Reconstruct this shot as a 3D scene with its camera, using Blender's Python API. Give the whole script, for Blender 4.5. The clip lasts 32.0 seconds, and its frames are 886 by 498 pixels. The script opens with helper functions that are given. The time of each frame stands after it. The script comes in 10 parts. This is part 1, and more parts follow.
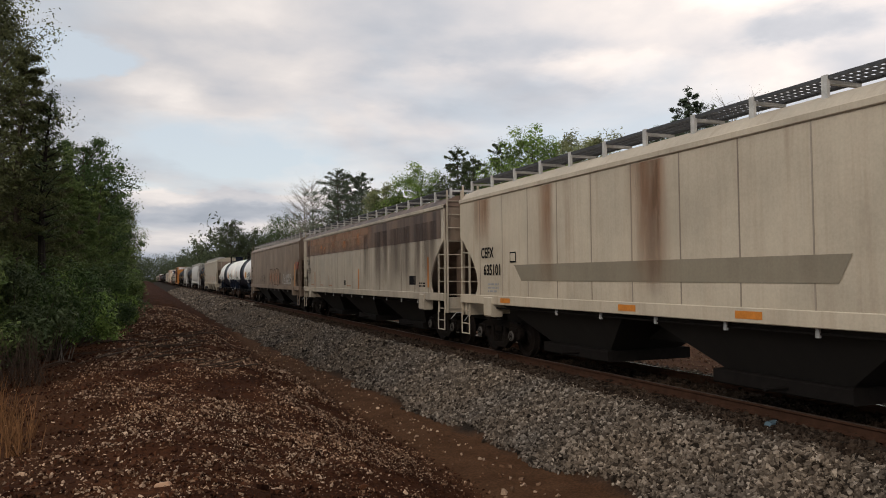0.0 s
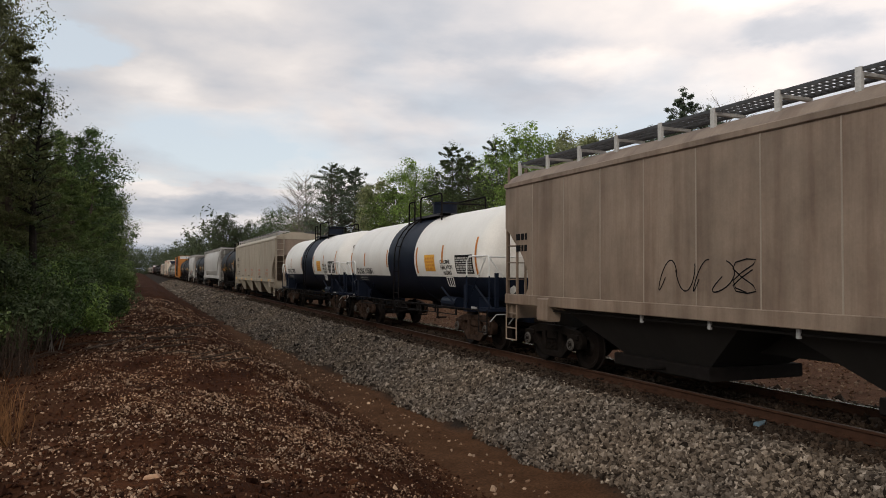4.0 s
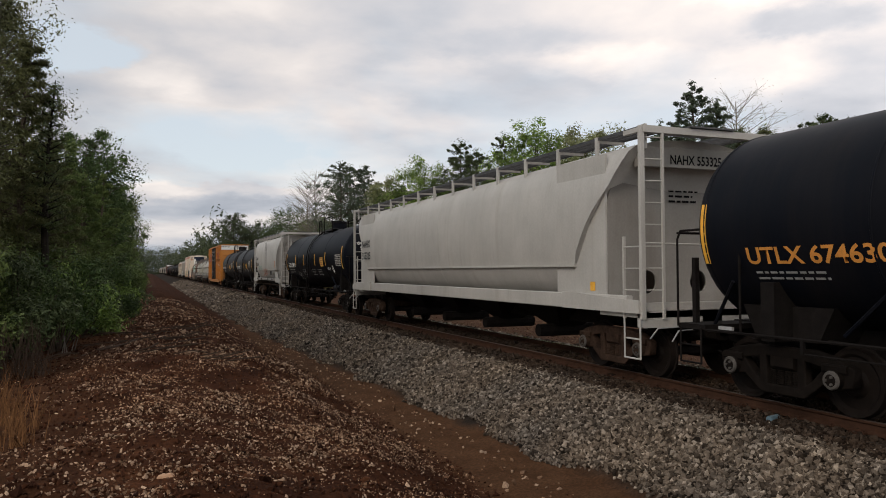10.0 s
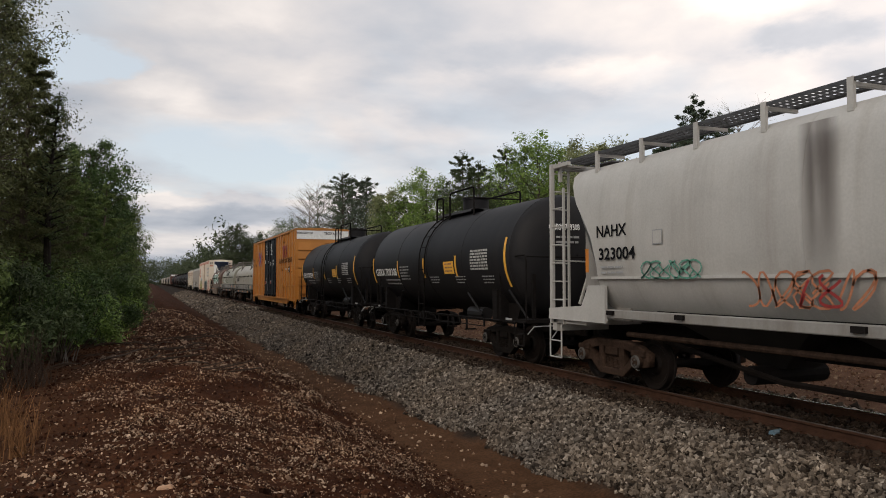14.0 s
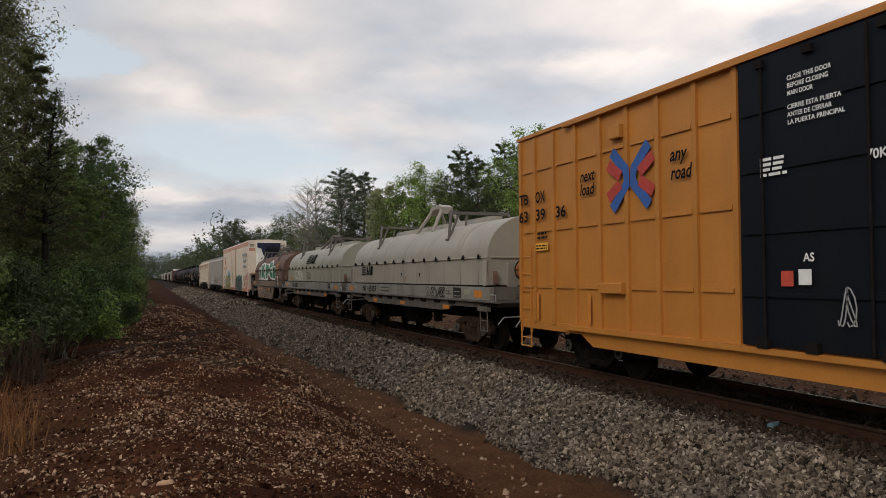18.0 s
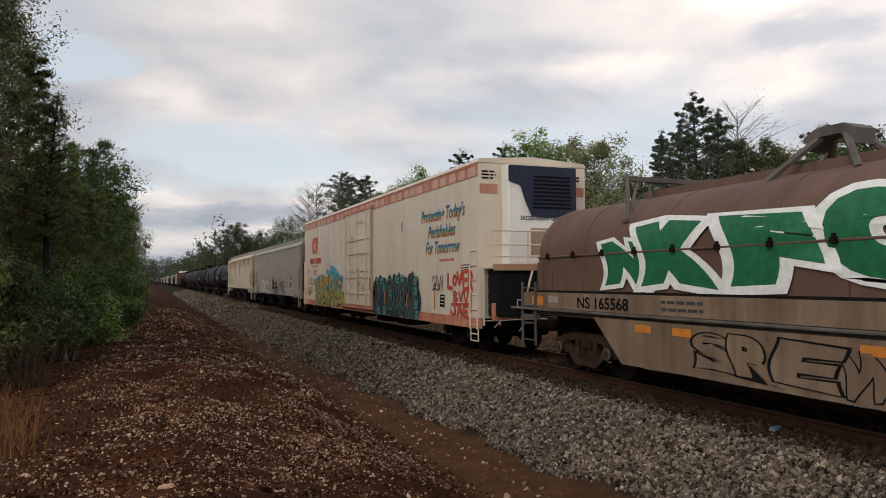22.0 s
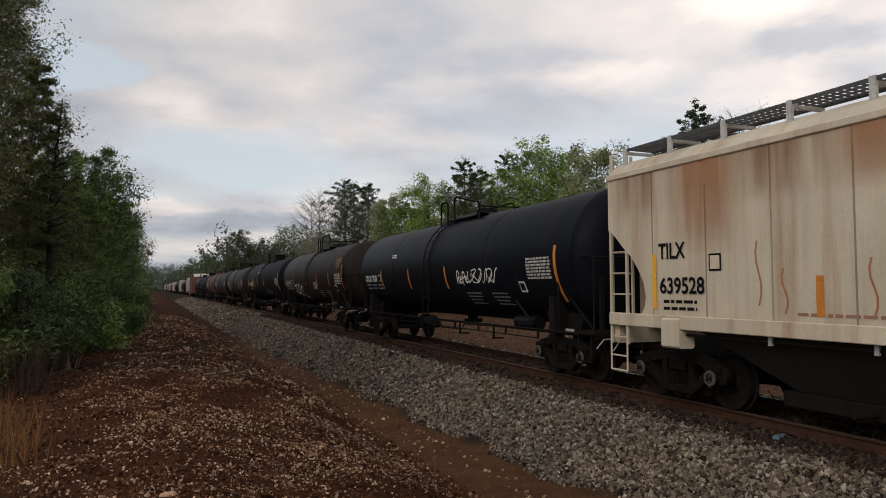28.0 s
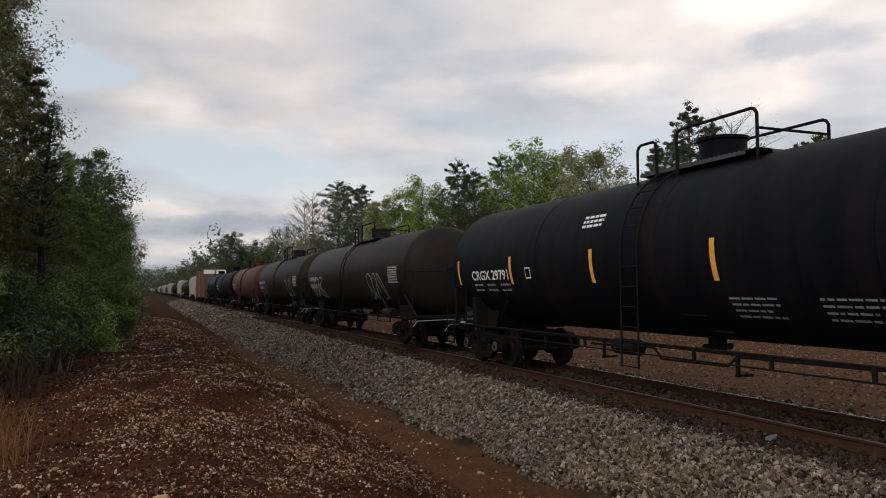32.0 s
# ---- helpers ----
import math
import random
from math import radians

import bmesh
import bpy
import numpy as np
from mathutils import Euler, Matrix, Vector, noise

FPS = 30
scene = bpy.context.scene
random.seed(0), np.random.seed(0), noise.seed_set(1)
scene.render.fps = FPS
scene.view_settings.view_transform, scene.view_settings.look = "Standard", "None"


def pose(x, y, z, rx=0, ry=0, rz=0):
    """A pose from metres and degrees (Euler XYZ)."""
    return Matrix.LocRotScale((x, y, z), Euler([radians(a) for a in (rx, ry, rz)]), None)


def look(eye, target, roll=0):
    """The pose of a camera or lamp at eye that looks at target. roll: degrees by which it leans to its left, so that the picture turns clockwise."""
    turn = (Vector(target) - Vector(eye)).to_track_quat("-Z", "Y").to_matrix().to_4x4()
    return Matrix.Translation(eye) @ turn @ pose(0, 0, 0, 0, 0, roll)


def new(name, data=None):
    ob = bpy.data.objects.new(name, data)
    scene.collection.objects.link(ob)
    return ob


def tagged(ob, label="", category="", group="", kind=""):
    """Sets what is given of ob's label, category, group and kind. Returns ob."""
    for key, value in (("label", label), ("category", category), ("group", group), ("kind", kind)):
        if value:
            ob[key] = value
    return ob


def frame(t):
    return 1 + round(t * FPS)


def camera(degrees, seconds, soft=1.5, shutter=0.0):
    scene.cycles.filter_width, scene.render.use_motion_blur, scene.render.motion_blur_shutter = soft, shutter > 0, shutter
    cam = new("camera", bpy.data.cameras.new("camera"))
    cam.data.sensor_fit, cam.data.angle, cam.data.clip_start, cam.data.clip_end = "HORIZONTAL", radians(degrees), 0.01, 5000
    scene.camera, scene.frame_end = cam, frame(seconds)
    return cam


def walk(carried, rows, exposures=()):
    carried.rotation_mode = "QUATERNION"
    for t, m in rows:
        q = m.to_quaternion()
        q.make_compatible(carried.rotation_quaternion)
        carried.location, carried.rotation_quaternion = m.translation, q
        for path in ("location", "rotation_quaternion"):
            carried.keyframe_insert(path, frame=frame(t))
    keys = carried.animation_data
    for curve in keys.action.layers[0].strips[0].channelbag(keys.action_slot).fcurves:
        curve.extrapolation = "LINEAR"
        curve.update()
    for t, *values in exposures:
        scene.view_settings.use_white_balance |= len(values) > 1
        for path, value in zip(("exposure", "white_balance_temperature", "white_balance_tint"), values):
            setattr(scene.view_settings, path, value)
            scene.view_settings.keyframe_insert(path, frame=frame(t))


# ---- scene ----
EYE = 1.97                     # eye above the rail top (z = 0)
TRACK_X = 9.39                 # centre line of the track, which runs along +y
cam = camera(62.0, 32.0, soft=0.95)
PATH = [
    (0.0, pose(0, 0, EYE, 92.14, 0.52, -21.91)),
    (0.5, pose(0, 0, EYE, 92.29, 0.54, -22.13)),
    (1.0, pose(0, 0, EYE, 92.44, 0.38, -22.06)),
    (1.5, pose(0, 0, EYE, 92.37, -0.09, -22.04)),
    (2.0, pose(0, 0, EYE, 92.32, -0.22, -22.01)),
    (2.5, pose(0, 0, EYE, 92.12, -0.29, -22.17)),
    (3.0, pose(0, 0, EYE, 92.05, -0.29, -22.10)),
    (3.5, pose(0, 0, EYE, 91.93, -0.34, -22.49)),
    (5.5, pose(0, 0, EYE, 91.62, -0.34, -22.28)),
    (6.0, pose(0, 0, EYE, 91.44, -0.38, -22.54)),
    (6.5, pose(0, 0, EYE, 91.39, -0.35, -22.64)),
    (7.0, pose(0, 0, EYE, 91.30, -0.08, -22.18)),
    (7.5, pose(0, 0, EYE, 91.04, 0.02, -21.98)),
    (8.0, pose(0, 0, EYE, 90.95, 0.09, -21.97)),
    (8.5, pose(0, 0, EYE, 91.31, 0.23, -21.54)),
    (9.0, pose(0, 0, EYE, 91.51, 0.28, -21.60)),
    (9.5, pose(0, 0, EYE, 91.44, 0.23, -21.66)),
    (10.0, pose(0, 0, EYE, 91.63, 0.30, -21.72)),
    (10.5, pose(0, 0, EYE, 92.10, 0.33, -21.68)),
    (11.0, pose(0, 0, EYE, 92.08, 0.29, -21.50)),
    (11.5, pose(0, 0, EYE, 91.90, 0.25, -21.46)),
    (12.0, pose(0, 0, EYE, 91.85, 0.35, -21.75)),
    (12.5, pose(0, 0, EYE, 92.08, 0.35, -21.76)),
    (13.0, pose(0, 0, EYE, 92.01, 0.21, -21.47)),
    (13.5, pose(0, 0, EYE, 92.25, 0.03, -21.83)),
    (14.0, pose(0, 0, EYE, 92.55, 0.02, -21.59)),
    (14.5, pose(0, 0, EYE, 92.43, -0.05, -21.40)),
    (16.5, pose(0, 0, EYE, 92.27, 0.06, -21.82)),
    (16.7, pose(0, 0, EYE, 92.33, 0.03, -21.77)),
    (17.0, pose(0, 0, EYE, 92.33, 0.18, -21.71)),
    (17.5, pose(0, 0, EYE, 92.26, 0.22, -21.74)),
    (18.0, pose(0, 0, EYE, 92.12, 0.26, -21.69)),
    (18.5, pose(0, 0, EYE, 92.15, 0.15, -21.70)),
    (19.0, pose(0, 0, EYE, 92.27, 0.17, -21.71)),
    (19.5, pose(0, 0, EYE, 92.18, 0.15, -21.61)),
    (20.0, pose(0, 0, EYE, 92.06, 0.26, -21.65)),
    (20.5, pose(0, 0, EYE, 92.19, 0.12, -21.78)),
    (21.0, pose(0, 0, EYE, 92.25, 0.00, -21.84)),
    (21.5, pose(0, 0, EYE, 92.36, 0.02, -21.67)),
    (22.0, pose(0, 0, EYE, 92.40, 0.25, -21.60)),
    (22.5, pose(0, 0, EYE, 92.55, 0.43, -21.69)),
    (23.0, pose(0, 0, EYE, 92.49, 0.43, -21.78)),
    (23.5, pose(0, 0, EYE, 92.57, 0.33, -21.75)),
    (24.0, pose(0, 0, EYE, 92.57, 0.20, -21.73)),
    (24.5, pose(0, 0, EYE, 92.62, 0.36, -21.75)),
    (25.0, pose(0, 0, EYE, 92.49, 0.41, -21.74)),
    (25.5, pose(0, 0, EYE, 92.46, 0.28, -21.75)),
    (27.5, pose(0, 0, EYE, 93.01, 0.13, -21.53)),
    (28.0, pose(0, 0, EYE, 92.97, 0.23, -21.42)),
    (28.5, pose(0, 0, EYE, 92.83, 0.16, -21.50)),
    (29.0, pose(0, 0, EYE, 92.68, 0.09, -21.45)),
    (29.5, pose(0, 0, EYE, 92.59, 0.25, -21.62)),
    (30.0, pose(0, 0, EYE, 92.65, 0.29, -21.76)),
    (30.5, pose(0, 0, EYE, 92.72, 0.29, -21.63)),
    (31.0, pose(0, 0, EYE, 92.67, 0.30, -22.10)),
    (31.5, pose(0, 0, EYE, 93.12, 0.29, -22.24)),
    (32.0, pose(0, 0, EYE, 93.12, 0.30, -21.92)),
]
walk(cam, PATH, [(0.0, -0.04, 7150.0, 12.0), (3.0, -0.02, 7150.0, 12.0), (6.0, 0.02, 7150.0, 12.0), (14.0, 0.0, 7150.0, 12.0), (17.5, -0.07, 7150.0, 12.0), (20.0, 0.0, 7150.0, 12.0), (22.0, -0.02, 7150.0, 12.0), (24.0, -0.14, 7150.0, 12.0), (28.0, -0.13, 7150.0, 12.0), (32.0, -0.1, 7150.0, 12.0)])

# ---- light: overcast evening sky, broad soft sun behind and left of the viewer ----
SUN_ELEV, SUN_AZ = 34.0, 236.0
world = bpy.data.worlds.new("world")
scene.world = world
world.use_nodes = True
WN, WL = world.node_tree.nodes, world.node_tree.links
WN.clear()


def wnode(kind, **kw):
    n = WN.new(kind)
    for k, val in kw.items():
        n.inputs[k].default_value = val
    return n


def wramp(pairs):
    n = WN.new("ShaderNodeValToRGB")
    e = n.color_ramp.elements
    while len(e) < len(pairs):
        e.new(0.5)
    for el, (p, c) in zip(e, pairs):
        el.position, el.color = p, (*c, 1)
    return n


sky = WN.new("ShaderNodeTexSky")
sky.sky_type, sky.sun_disc = 'NISHITA', False
sky.sun_elevation, sky.sun_rotation = radians(SUN_ELEV), radians(SUN_AZ)
wtc = WN.new("ShaderNodeTexCoord")
wsep = WN.new("ShaderNodeSeparateXYZ")
WL.new(wtc.outputs["Generated"], wsep.inputs[0])
wz = WN.new("ShaderNodeMath"); wz.operation = 'MAXIMUM'; wz.inputs[1].default_value = 0.0
WL.new(wsep.outputs[2], wz.inputs[0])
wza = WN.new("ShaderNodeMath"); wza.operation = 'ADD'; wza.inputs[1].default_value = 0.16
WL.new(wz.outputs[0], wza.inputs[0])
wdx = WN.new("ShaderNodeMath"); wdx.operation = 'DIVIDE'
wdy = WN.new("ShaderNodeMath"); wdy.operation = 'DIVIDE'
WL.new(wsep.outputs[0], wdx.inputs[0]); WL.new(wza.outputs[0], wdx.inputs[1])
WL.new(wsep.outputs[1], wdy.inputs[0]); WL.new(wza.outputs[0], wdy.inputs[1])
wcom = WN.new("ShaderNodeCombineXYZ")
WL.new(wdx.outputs[0], wcom.inputs[0]); WL.new(wdy.outputs[0], wcom.inputs[1])
cover = wnode("ShaderNodeTexNoise", Scale=0.62, Detail=7.0, Roughness=0.5, Distortion=0.3)
tone = wnode("ShaderNodeTexNoise", Scale=1.15, Detail=9.0, Roughness=0.5, Distortion=0.12)
woff = WN.new("ShaderNodeVectorMath"); woff.operation = 'ADD'; woff.inputs[1].default_value = (5.3, 1.7, 2.0)
WL.new(wcom.outputs[0], cover.inputs["Vector"]); WL.new(wcom.outputs[0], woff.inputs[0])
WL.new(woff.outputs[0], tone.inputs["Vector"])
cmask = wramp([(0.40, (0, 0, 0)), (0.53, (1, 1, 1))])
ctone = wramp([(0.33, (0.37, 0.43, 0.52)), (0.44, (0.48, 0.535, 0.62)), (0.52, (0.60, 0.63, 0.69)), (0.59, (0.70, 0.71, 0.745)), (0.70, (0.90, 0.885, 0.89))])
# direction of the sky as azimuth and height, ragged by noise, for the larger cloud forms
waz = WN.new("ShaderNodeMath"); waz.operation = 'ARCTAN2'
WL.new(wsep.outputs[0], waz.inputs[0]); WL.new(wsep.outputs[1], waz.inputs[1])
wel = WN.new("ShaderNodeMath"); wel.operation = 'ARCSINE'
WL.new(wsep.outputs[2], wel.inputs[0])
wdir = WN.new("ShaderNodeCombineXYZ")
WL.new(waz.outputs[0], wdir.inputs[0]); WL.new(wel.outputs[0], wdir.inputs[1])
wrag = wnode("ShaderNodeTexNoise", Scale=9.0, Detail=6.0, Roughness=0.6)
wmap = WN.new("ShaderNodeMapping"); wmap.inputs["Scale"].default_value = (1.0, 2.4, 1.0)
WL.new(wdir.outputs[0], wmap.inputs["Vector"]); WL.new(wmap.outputs[0], wrag.inputs["Vector"])
wcen = WN.new("ShaderNodeVectorMath"); wcen.operation = 'MULTIPLY_ADD'
wcen.inputs[1].default_value, wcen.inputs[2].default_value = (0.09, 0.05, 0.0), (-0.045, -0.025, 0.0)
WL.new(wrag.outputs["Color"], wcen.inputs[0])
wpos = WN.new("ShaderNodeVectorMath"); wpos.operation = 'ADD'
WL.new(wdir.outputs[0], wpos.inputs[0]); WL.new(wcen.outputs[0], wpos.inputs[1])


def cloud_form(az, el, waz_, wel_, gain):
    """Soft ragged cloud or gap round a direction, in degrees; gain is its strength."""
    s = WN.new("ShaderNodeVectorMath"); s.operation = 'SUBTRACT'; s.inputs[1].default_value = (radians(az), radians(el), 0)
    WL.new(wpos.outputs[0], s.inputs[0])
    m = WN.new("ShaderNodeVectorMath"); m.operation = 'MULTIPLY'; m.inputs[1].default_value = (1 / radians(waz_), 1 / radians(wel_), 0)
    WL.new(s.outputs[0], m.inputs[0])
    d = WN.new("ShaderNodeVectorMath"); d.operation = 'LENGTH'
    WL.new(m.outputs[0], d.inputs[0])
    r = WN.new("ShaderNodeMapRange"); r.interpolation_type = 'SMOOTHSTEP'
    for k, val in ((1, 0.35), (2, 1.25), (3, gain), (4, 0.0)):
        r.inputs[k].default_value = val
    WL.new(d.outputs["Value"], r.inputs[0])
    return r.outputs[0]


def added(terms):
    a = terms[0]
    for b in terms[1:]:
        n = WN.new("ShaderNodeMath"); n.operation = 'ADD'
        WL.new(a, n.inputs[0]); WL.new(b, n.inputs[1])
        a = n.outputs[0]
    return a


forms = added([tone.outputs["Fac"], cloud_form(0.5, 14.0, 4.0, 1.4, 0.09), cloud_form(34.5, 15.6, 5.5, 1.6, 0.13), cloud_form(44.5, 14.2, 5.5, 1.8, 0.12), cloud_form(45.0, 20.0, 6.0, 2.0, 0.14),
               cloud_form(49.0, 16.8, 5.0, 1.4, -0.14), cloud_form(20.0, 14.5, 6.5, 1.8, 0.09), cloud_form(6.5, 17.5, 7.0, 1.2, -0.06), cloud_form(28.0, 17.0, 8.0, 1.2, -0.06), cloud_form(7.0, 5.0, 7.0, 1.0, -0.2), cloud_form(0.6, 5.9, 3.6, 0.8, 0.12), cloud_form(12.0, 8.2, 6.0, 1.6, 0.06)])
WL.new(forms, ctone.inputs[0])
# thinner cloud towards the open side of the line: brighter to +x
wside = WN.new("ShaderNodeMapRange")
for k_, v_ in ((1, -0.9), (2, 0.9), (3, 0.0), (4, 1.0)):
    wside.inputs[k_].default_value = v_
WL.new(wsep.outputs[0], wside.inputs[0])
wtint = WN.new("ShaderNodeMixRGB"); wtint.inputs[1].default_value, wtint.inputs[2].default_value = (0.34, 0.425, 0.505, 1), (1.36, 1.29, 1.25, 1)
WL.new(wside.outputs[0], wtint.inputs[0])
wtone = WN.new("ShaderNodeMixRGB"); wtone.blend_type = 'MULTIPLY'; wtone.inputs[0].default_value = 1.0
WL.new(ctone.outputs[0], wtone.inputs[1]); WL.new(wtint.outputs[0], wtone.inputs[2])
wcov = WN.new("ShaderNodeMath"); wcov.operation = 'MULTIPLY_ADD'; wcov.inputs[1].default_value = 0.17
WL.new(wsep.outputs[0], wcov.inputs[0]); WL.new(cover.outputs["Fac"], wcov.inputs[2])
WL.new(added([wcov.outputs[0], cloud_form(-4.5, 15.2, 4.6, 1.7, -0.28), cloud_form(5.0, 10.0, 8.0, 2.6, -0.14), cloud_form(0.5, 14.0, 4.0, 1.4, 0.2), cloud_form(6.0, 5.3, 8.0, 1.4, 0.3)]), cmask.inputs[0])
bg_sky, bg_cloud = wnode("ShaderNodeBackground", Strength=0.155), wnode("ShaderNodeBackground", Strength=1.14)
thin = WN.new("ShaderNodeMixRGB"); thin.inputs[0].default_value = 0.75; thin.inputs[2].default_value = (4.3, 4.95, 5.65, 1)
WL.new(sky.outputs[0], thin.inputs[1])
WL.new(thin.outputs[0], bg_sky.inputs[0]); WL.new(wtone.outputs[0], bg_cloud.inputs[0])
wmix = WN.new("ShaderNodeMixShader")
WL.new(cmask.outputs[0], wmix.inputs[0]); WL.new(bg_sky.outputs[0], wmix.inputs[1]); WL.new(bg_cloud.outputs[0], wmix.inputs[2])
wout = WN.new("ShaderNodeOutputWorld")
WL.new(wmix.outputs[0], wout.inputs[0])

sun_data = bpy.data.lights.new("sun", 'SUN')
sun_data.energy, sun_data.angle, sun_data.color = 1.16, radians(30), (1.0, 0.93, 0.84)
sun = new("sun", sun_data)
sa, se = radians(SUN_AZ), radians(SUN_ELEV)
sun.matrix_world = look((math.sin(sa) * math.cos(se) * 50, math.cos(sa) * math.cos(se) * 50, math.sin(se) * 50), (0, 0, 0))


# ---- materials ----
def base_mat(name, rough=0.6, metallic=0.0):
    m = bpy.data.materials.new(name)
    m.use_nodes = True
    n = m.node_tree.nodes
    b = n["Principled BSDF"]
    b.inputs["Roughness"].default_value, b.inputs["Metallic"].default_value = rough, metallic
    return m, n, m.node_tree.links, b


def link_noise(n, l, vec, scale, detail=4.0, rough=0.55):
    t = n.new("ShaderNodeTexNoise")
    t.inputs["Scale"].default_value, t.inputs["Detail"].default_value, t.inputs["Roughness"].default_value = scale, detail, rough
    if vec:
        l.new(vec, t.inputs["Vector"])
    return t.outputs["Fac"]


def ramp(n, l, fac, pairs):
    r = n.new("ShaderNodeValToRGB")
    e = r.color_ramp.elements
    while len(e) < len(pairs):
        e.new(0.5)
    for el, (p, c) in zip(e, pairs):
        el.position, el.color = p, ((*c, 1) if isinstance(c, tuple) else (c, c, c, 1))
    l.new(fac, r.inputs[0])
    return r.outputs[0]


def mix(n, l, fac, a, b, blend='MIX'):
    x = n.new("ShaderNodeMixRGB")
    x.blend_type = blend
    for i, val in ((0, fac), (1, a), (2, b)):
        if isinstance(val, (int, float)):
            x.inputs[i].default_value = val if i == 0 else (val, val, val, 1)
        elif isinstance(val, tuple):
            x.inputs[i].default_value = (*val, 1)
        else:
            l.new(val, x.inputs[i])
    return x.outputs[0]


def bumped(n, l, b, fac, strength, dist):
    k = n.new("ShaderNodeBump")
    k.inputs["Strength"].default_value, k.inputs["Distance"].default_value = strength, dist
    l.new(fac, k.inputs["Height"])
    l.new(k.outputs[0], b.inputs["Normal"])


def spot_vec(n, l, shift=True):
    """Object coordinates, shifted by a random amount for each object."""
    tc = n.new("ShaderNodeTexCoord")
    if not shift:
        return tc.outputs["Object"]
    oi = n.new("ShaderNodeObjectInfo")
    mu = n.new("ShaderNodeVectorMath"); mu.operation = 'SCALE'
    cb = n.new("ShaderNodeCombineXYZ")
    l.new(oi.outputs["Random"], cb.inputs[0]); l.new(oi.outputs["Random"], cb.inputs[1])
    l.new(cb.outputs[0], mu.inputs[0]); mu.inputs["Scale"].default_value = 61.0
    ad = n.new("ShaderNodeVectorMath"); ad.operation = 'ADD'
    l.new(tc.outputs["Object"], ad.inputs[0]); l.new(mu.outputs[0], ad.inputs[1])
    return ad.outputs[0]


def paint(name, base, stain=(0.10, 0.05, 0.03), amount=0.5, lo=0.5, hi=0.72, rough=0.55, wear=0.12, dent=0.25, spec=0.4):
    """Weathered vehicle paint: streaks that run down the side, blotches, fine grain and shallow dents."""
    m, n, l, b = base_mat(name, rough)
    b.inputs["Specular IOR Level"].default_value = spec
    v = spot_vec(n, l)
    mp = n.new("ShaderNodeMapping")
    mp.inputs["Scale"].default_value = (1.0, 2.2, 0.16)
    l.new(v, mp.inputs["Vector"])
    st = ramp(n, l, link_noise(n, l, mp.outputs[0], 1.0, 6.0, 0.6), [(lo, 0.0), (hi, 1.0)])
    mp2 = n.new("ShaderNodeMapping")
    mp2.inputs["Scale"].default_value = (1.0, 9.0, 0.5)
    l.new(v, mp2.inputs["Vector"])
    fine = ramp(n, l, link_noise(n, l, mp2.outputs[0], 1.0, 5.0, 0.6), [(0.45, 0.0), (0.75, 1.0)])
    blot = ramp(n, l, link_noise(n, l, v, 0.8, 6.0, 0.6), [(0.35, 1.0 - wear), (0.65, 1.0 + wear * 0.4)])
    grain = ramp(n, l, link_noise(n, l, v, 28.0, 3.0), [(0.3, 0.93), (0.7, 1.04)])
    sa_ = n.new("ShaderNodeMath"); sa_.operation = 'MULTIPLY'; sa_.inputs[1].default_value = amount
    l.new(st, sa_.inputs[0])
    sb_ = n.new("ShaderNodeMath"); sb_.operation = 'MULTIPLY'; sb_.inputs[1].default_value = amount * 0.35
    l.new(fine, sb_.inputs[0])
    c = mix(n, l, sa_.outputs[0], base, stain)
    c = mix(n, l, sb_.outputs[0], c, stain)
    c = mix(n, l, 1.0, c, blot, 'MULTIPLY')
    c = mix(n, l, 1.0, c, grain, 'MULTIPLY')
    l.new(c, b.inputs["Base Color"])
    bumped(n, l, b, link_noise(n, l, v, 0.9, 3.0), dent, 0.06)
    return m


def plain(name, base, rough=0.6, metallic=0.0, var=0.25, scale=7.0, bump=0.15, island=0.0, spec=0.25):
    m, n, l, b = base_mat(name, rough, metallic)
    b.inputs["Specular IOR Level"].default_value = spec
    v = spot_vec(n, l)
    f1, f2 = link_noise(n, l, v, scale, 5.0), link_noise(n, l, v, scale * 6, 3.0)
    c = mix(n, l, 1.0, base, ramp(n, l, f1, [(0.3, 1 - var), (0.7, 1 + var)]), 'MULTIPLY')
    c = mix(n, l, 1.0, c, ramp(n, l, f2, [(0.3, 1 - var * 0.5), (0.7, 1 + var * 0.5)]), 'MULTIPLY')
    if island:
        g = n.new("ShaderNodeNewGeometry")
        c = mix(n, l, 1.0, c, ramp(n, l, g.outputs["Random Per Island"], [(0.0, 1 - island), (1.0, 1 + island)]), 'MULTIPLY')
    l.new(c, b.inputs["Base Color"])
    if bump:
        bumped(n, l, b, f2, bump, 0.01)
    return m


def leafy(name, dark, light, trans=0.25):
    m, n, l, b = base_mat(name, 0.55)
    b.inputs["Specular IOR Level"].default_value = 0.25
    g = n.new("ShaderNodeNewGeometry")
    tc = n.new("ShaderNodeTexCoord")
    c = ramp(n, l, g.outputs["Random Per Island"], [(0.0, dark), (1.0, light)])
    c = mix(n, l, 1.0, c, ramp(n, l, link_noise(n, l, tc.outputs["Object"], 0.7, 3.0), [(0.3, 0.55), (0.7, 1.5)]), 'MULTIPLY')
    l.new(c, b.inputs["Base Color"])
    tr = n.new("ShaderNodeBsdfTranslucent")
    l.new(c, tr.inputs[0])
    ms = n.new("ShaderNodeMixShader"); ms.inputs[0].default_value = trans
    l.new(b.outputs[0], ms.inputs[1]); l.new(tr.outputs[0], ms.inputs[2])
    l.new(ms.outputs[0], n["Material Output"].inputs[0])
    return m


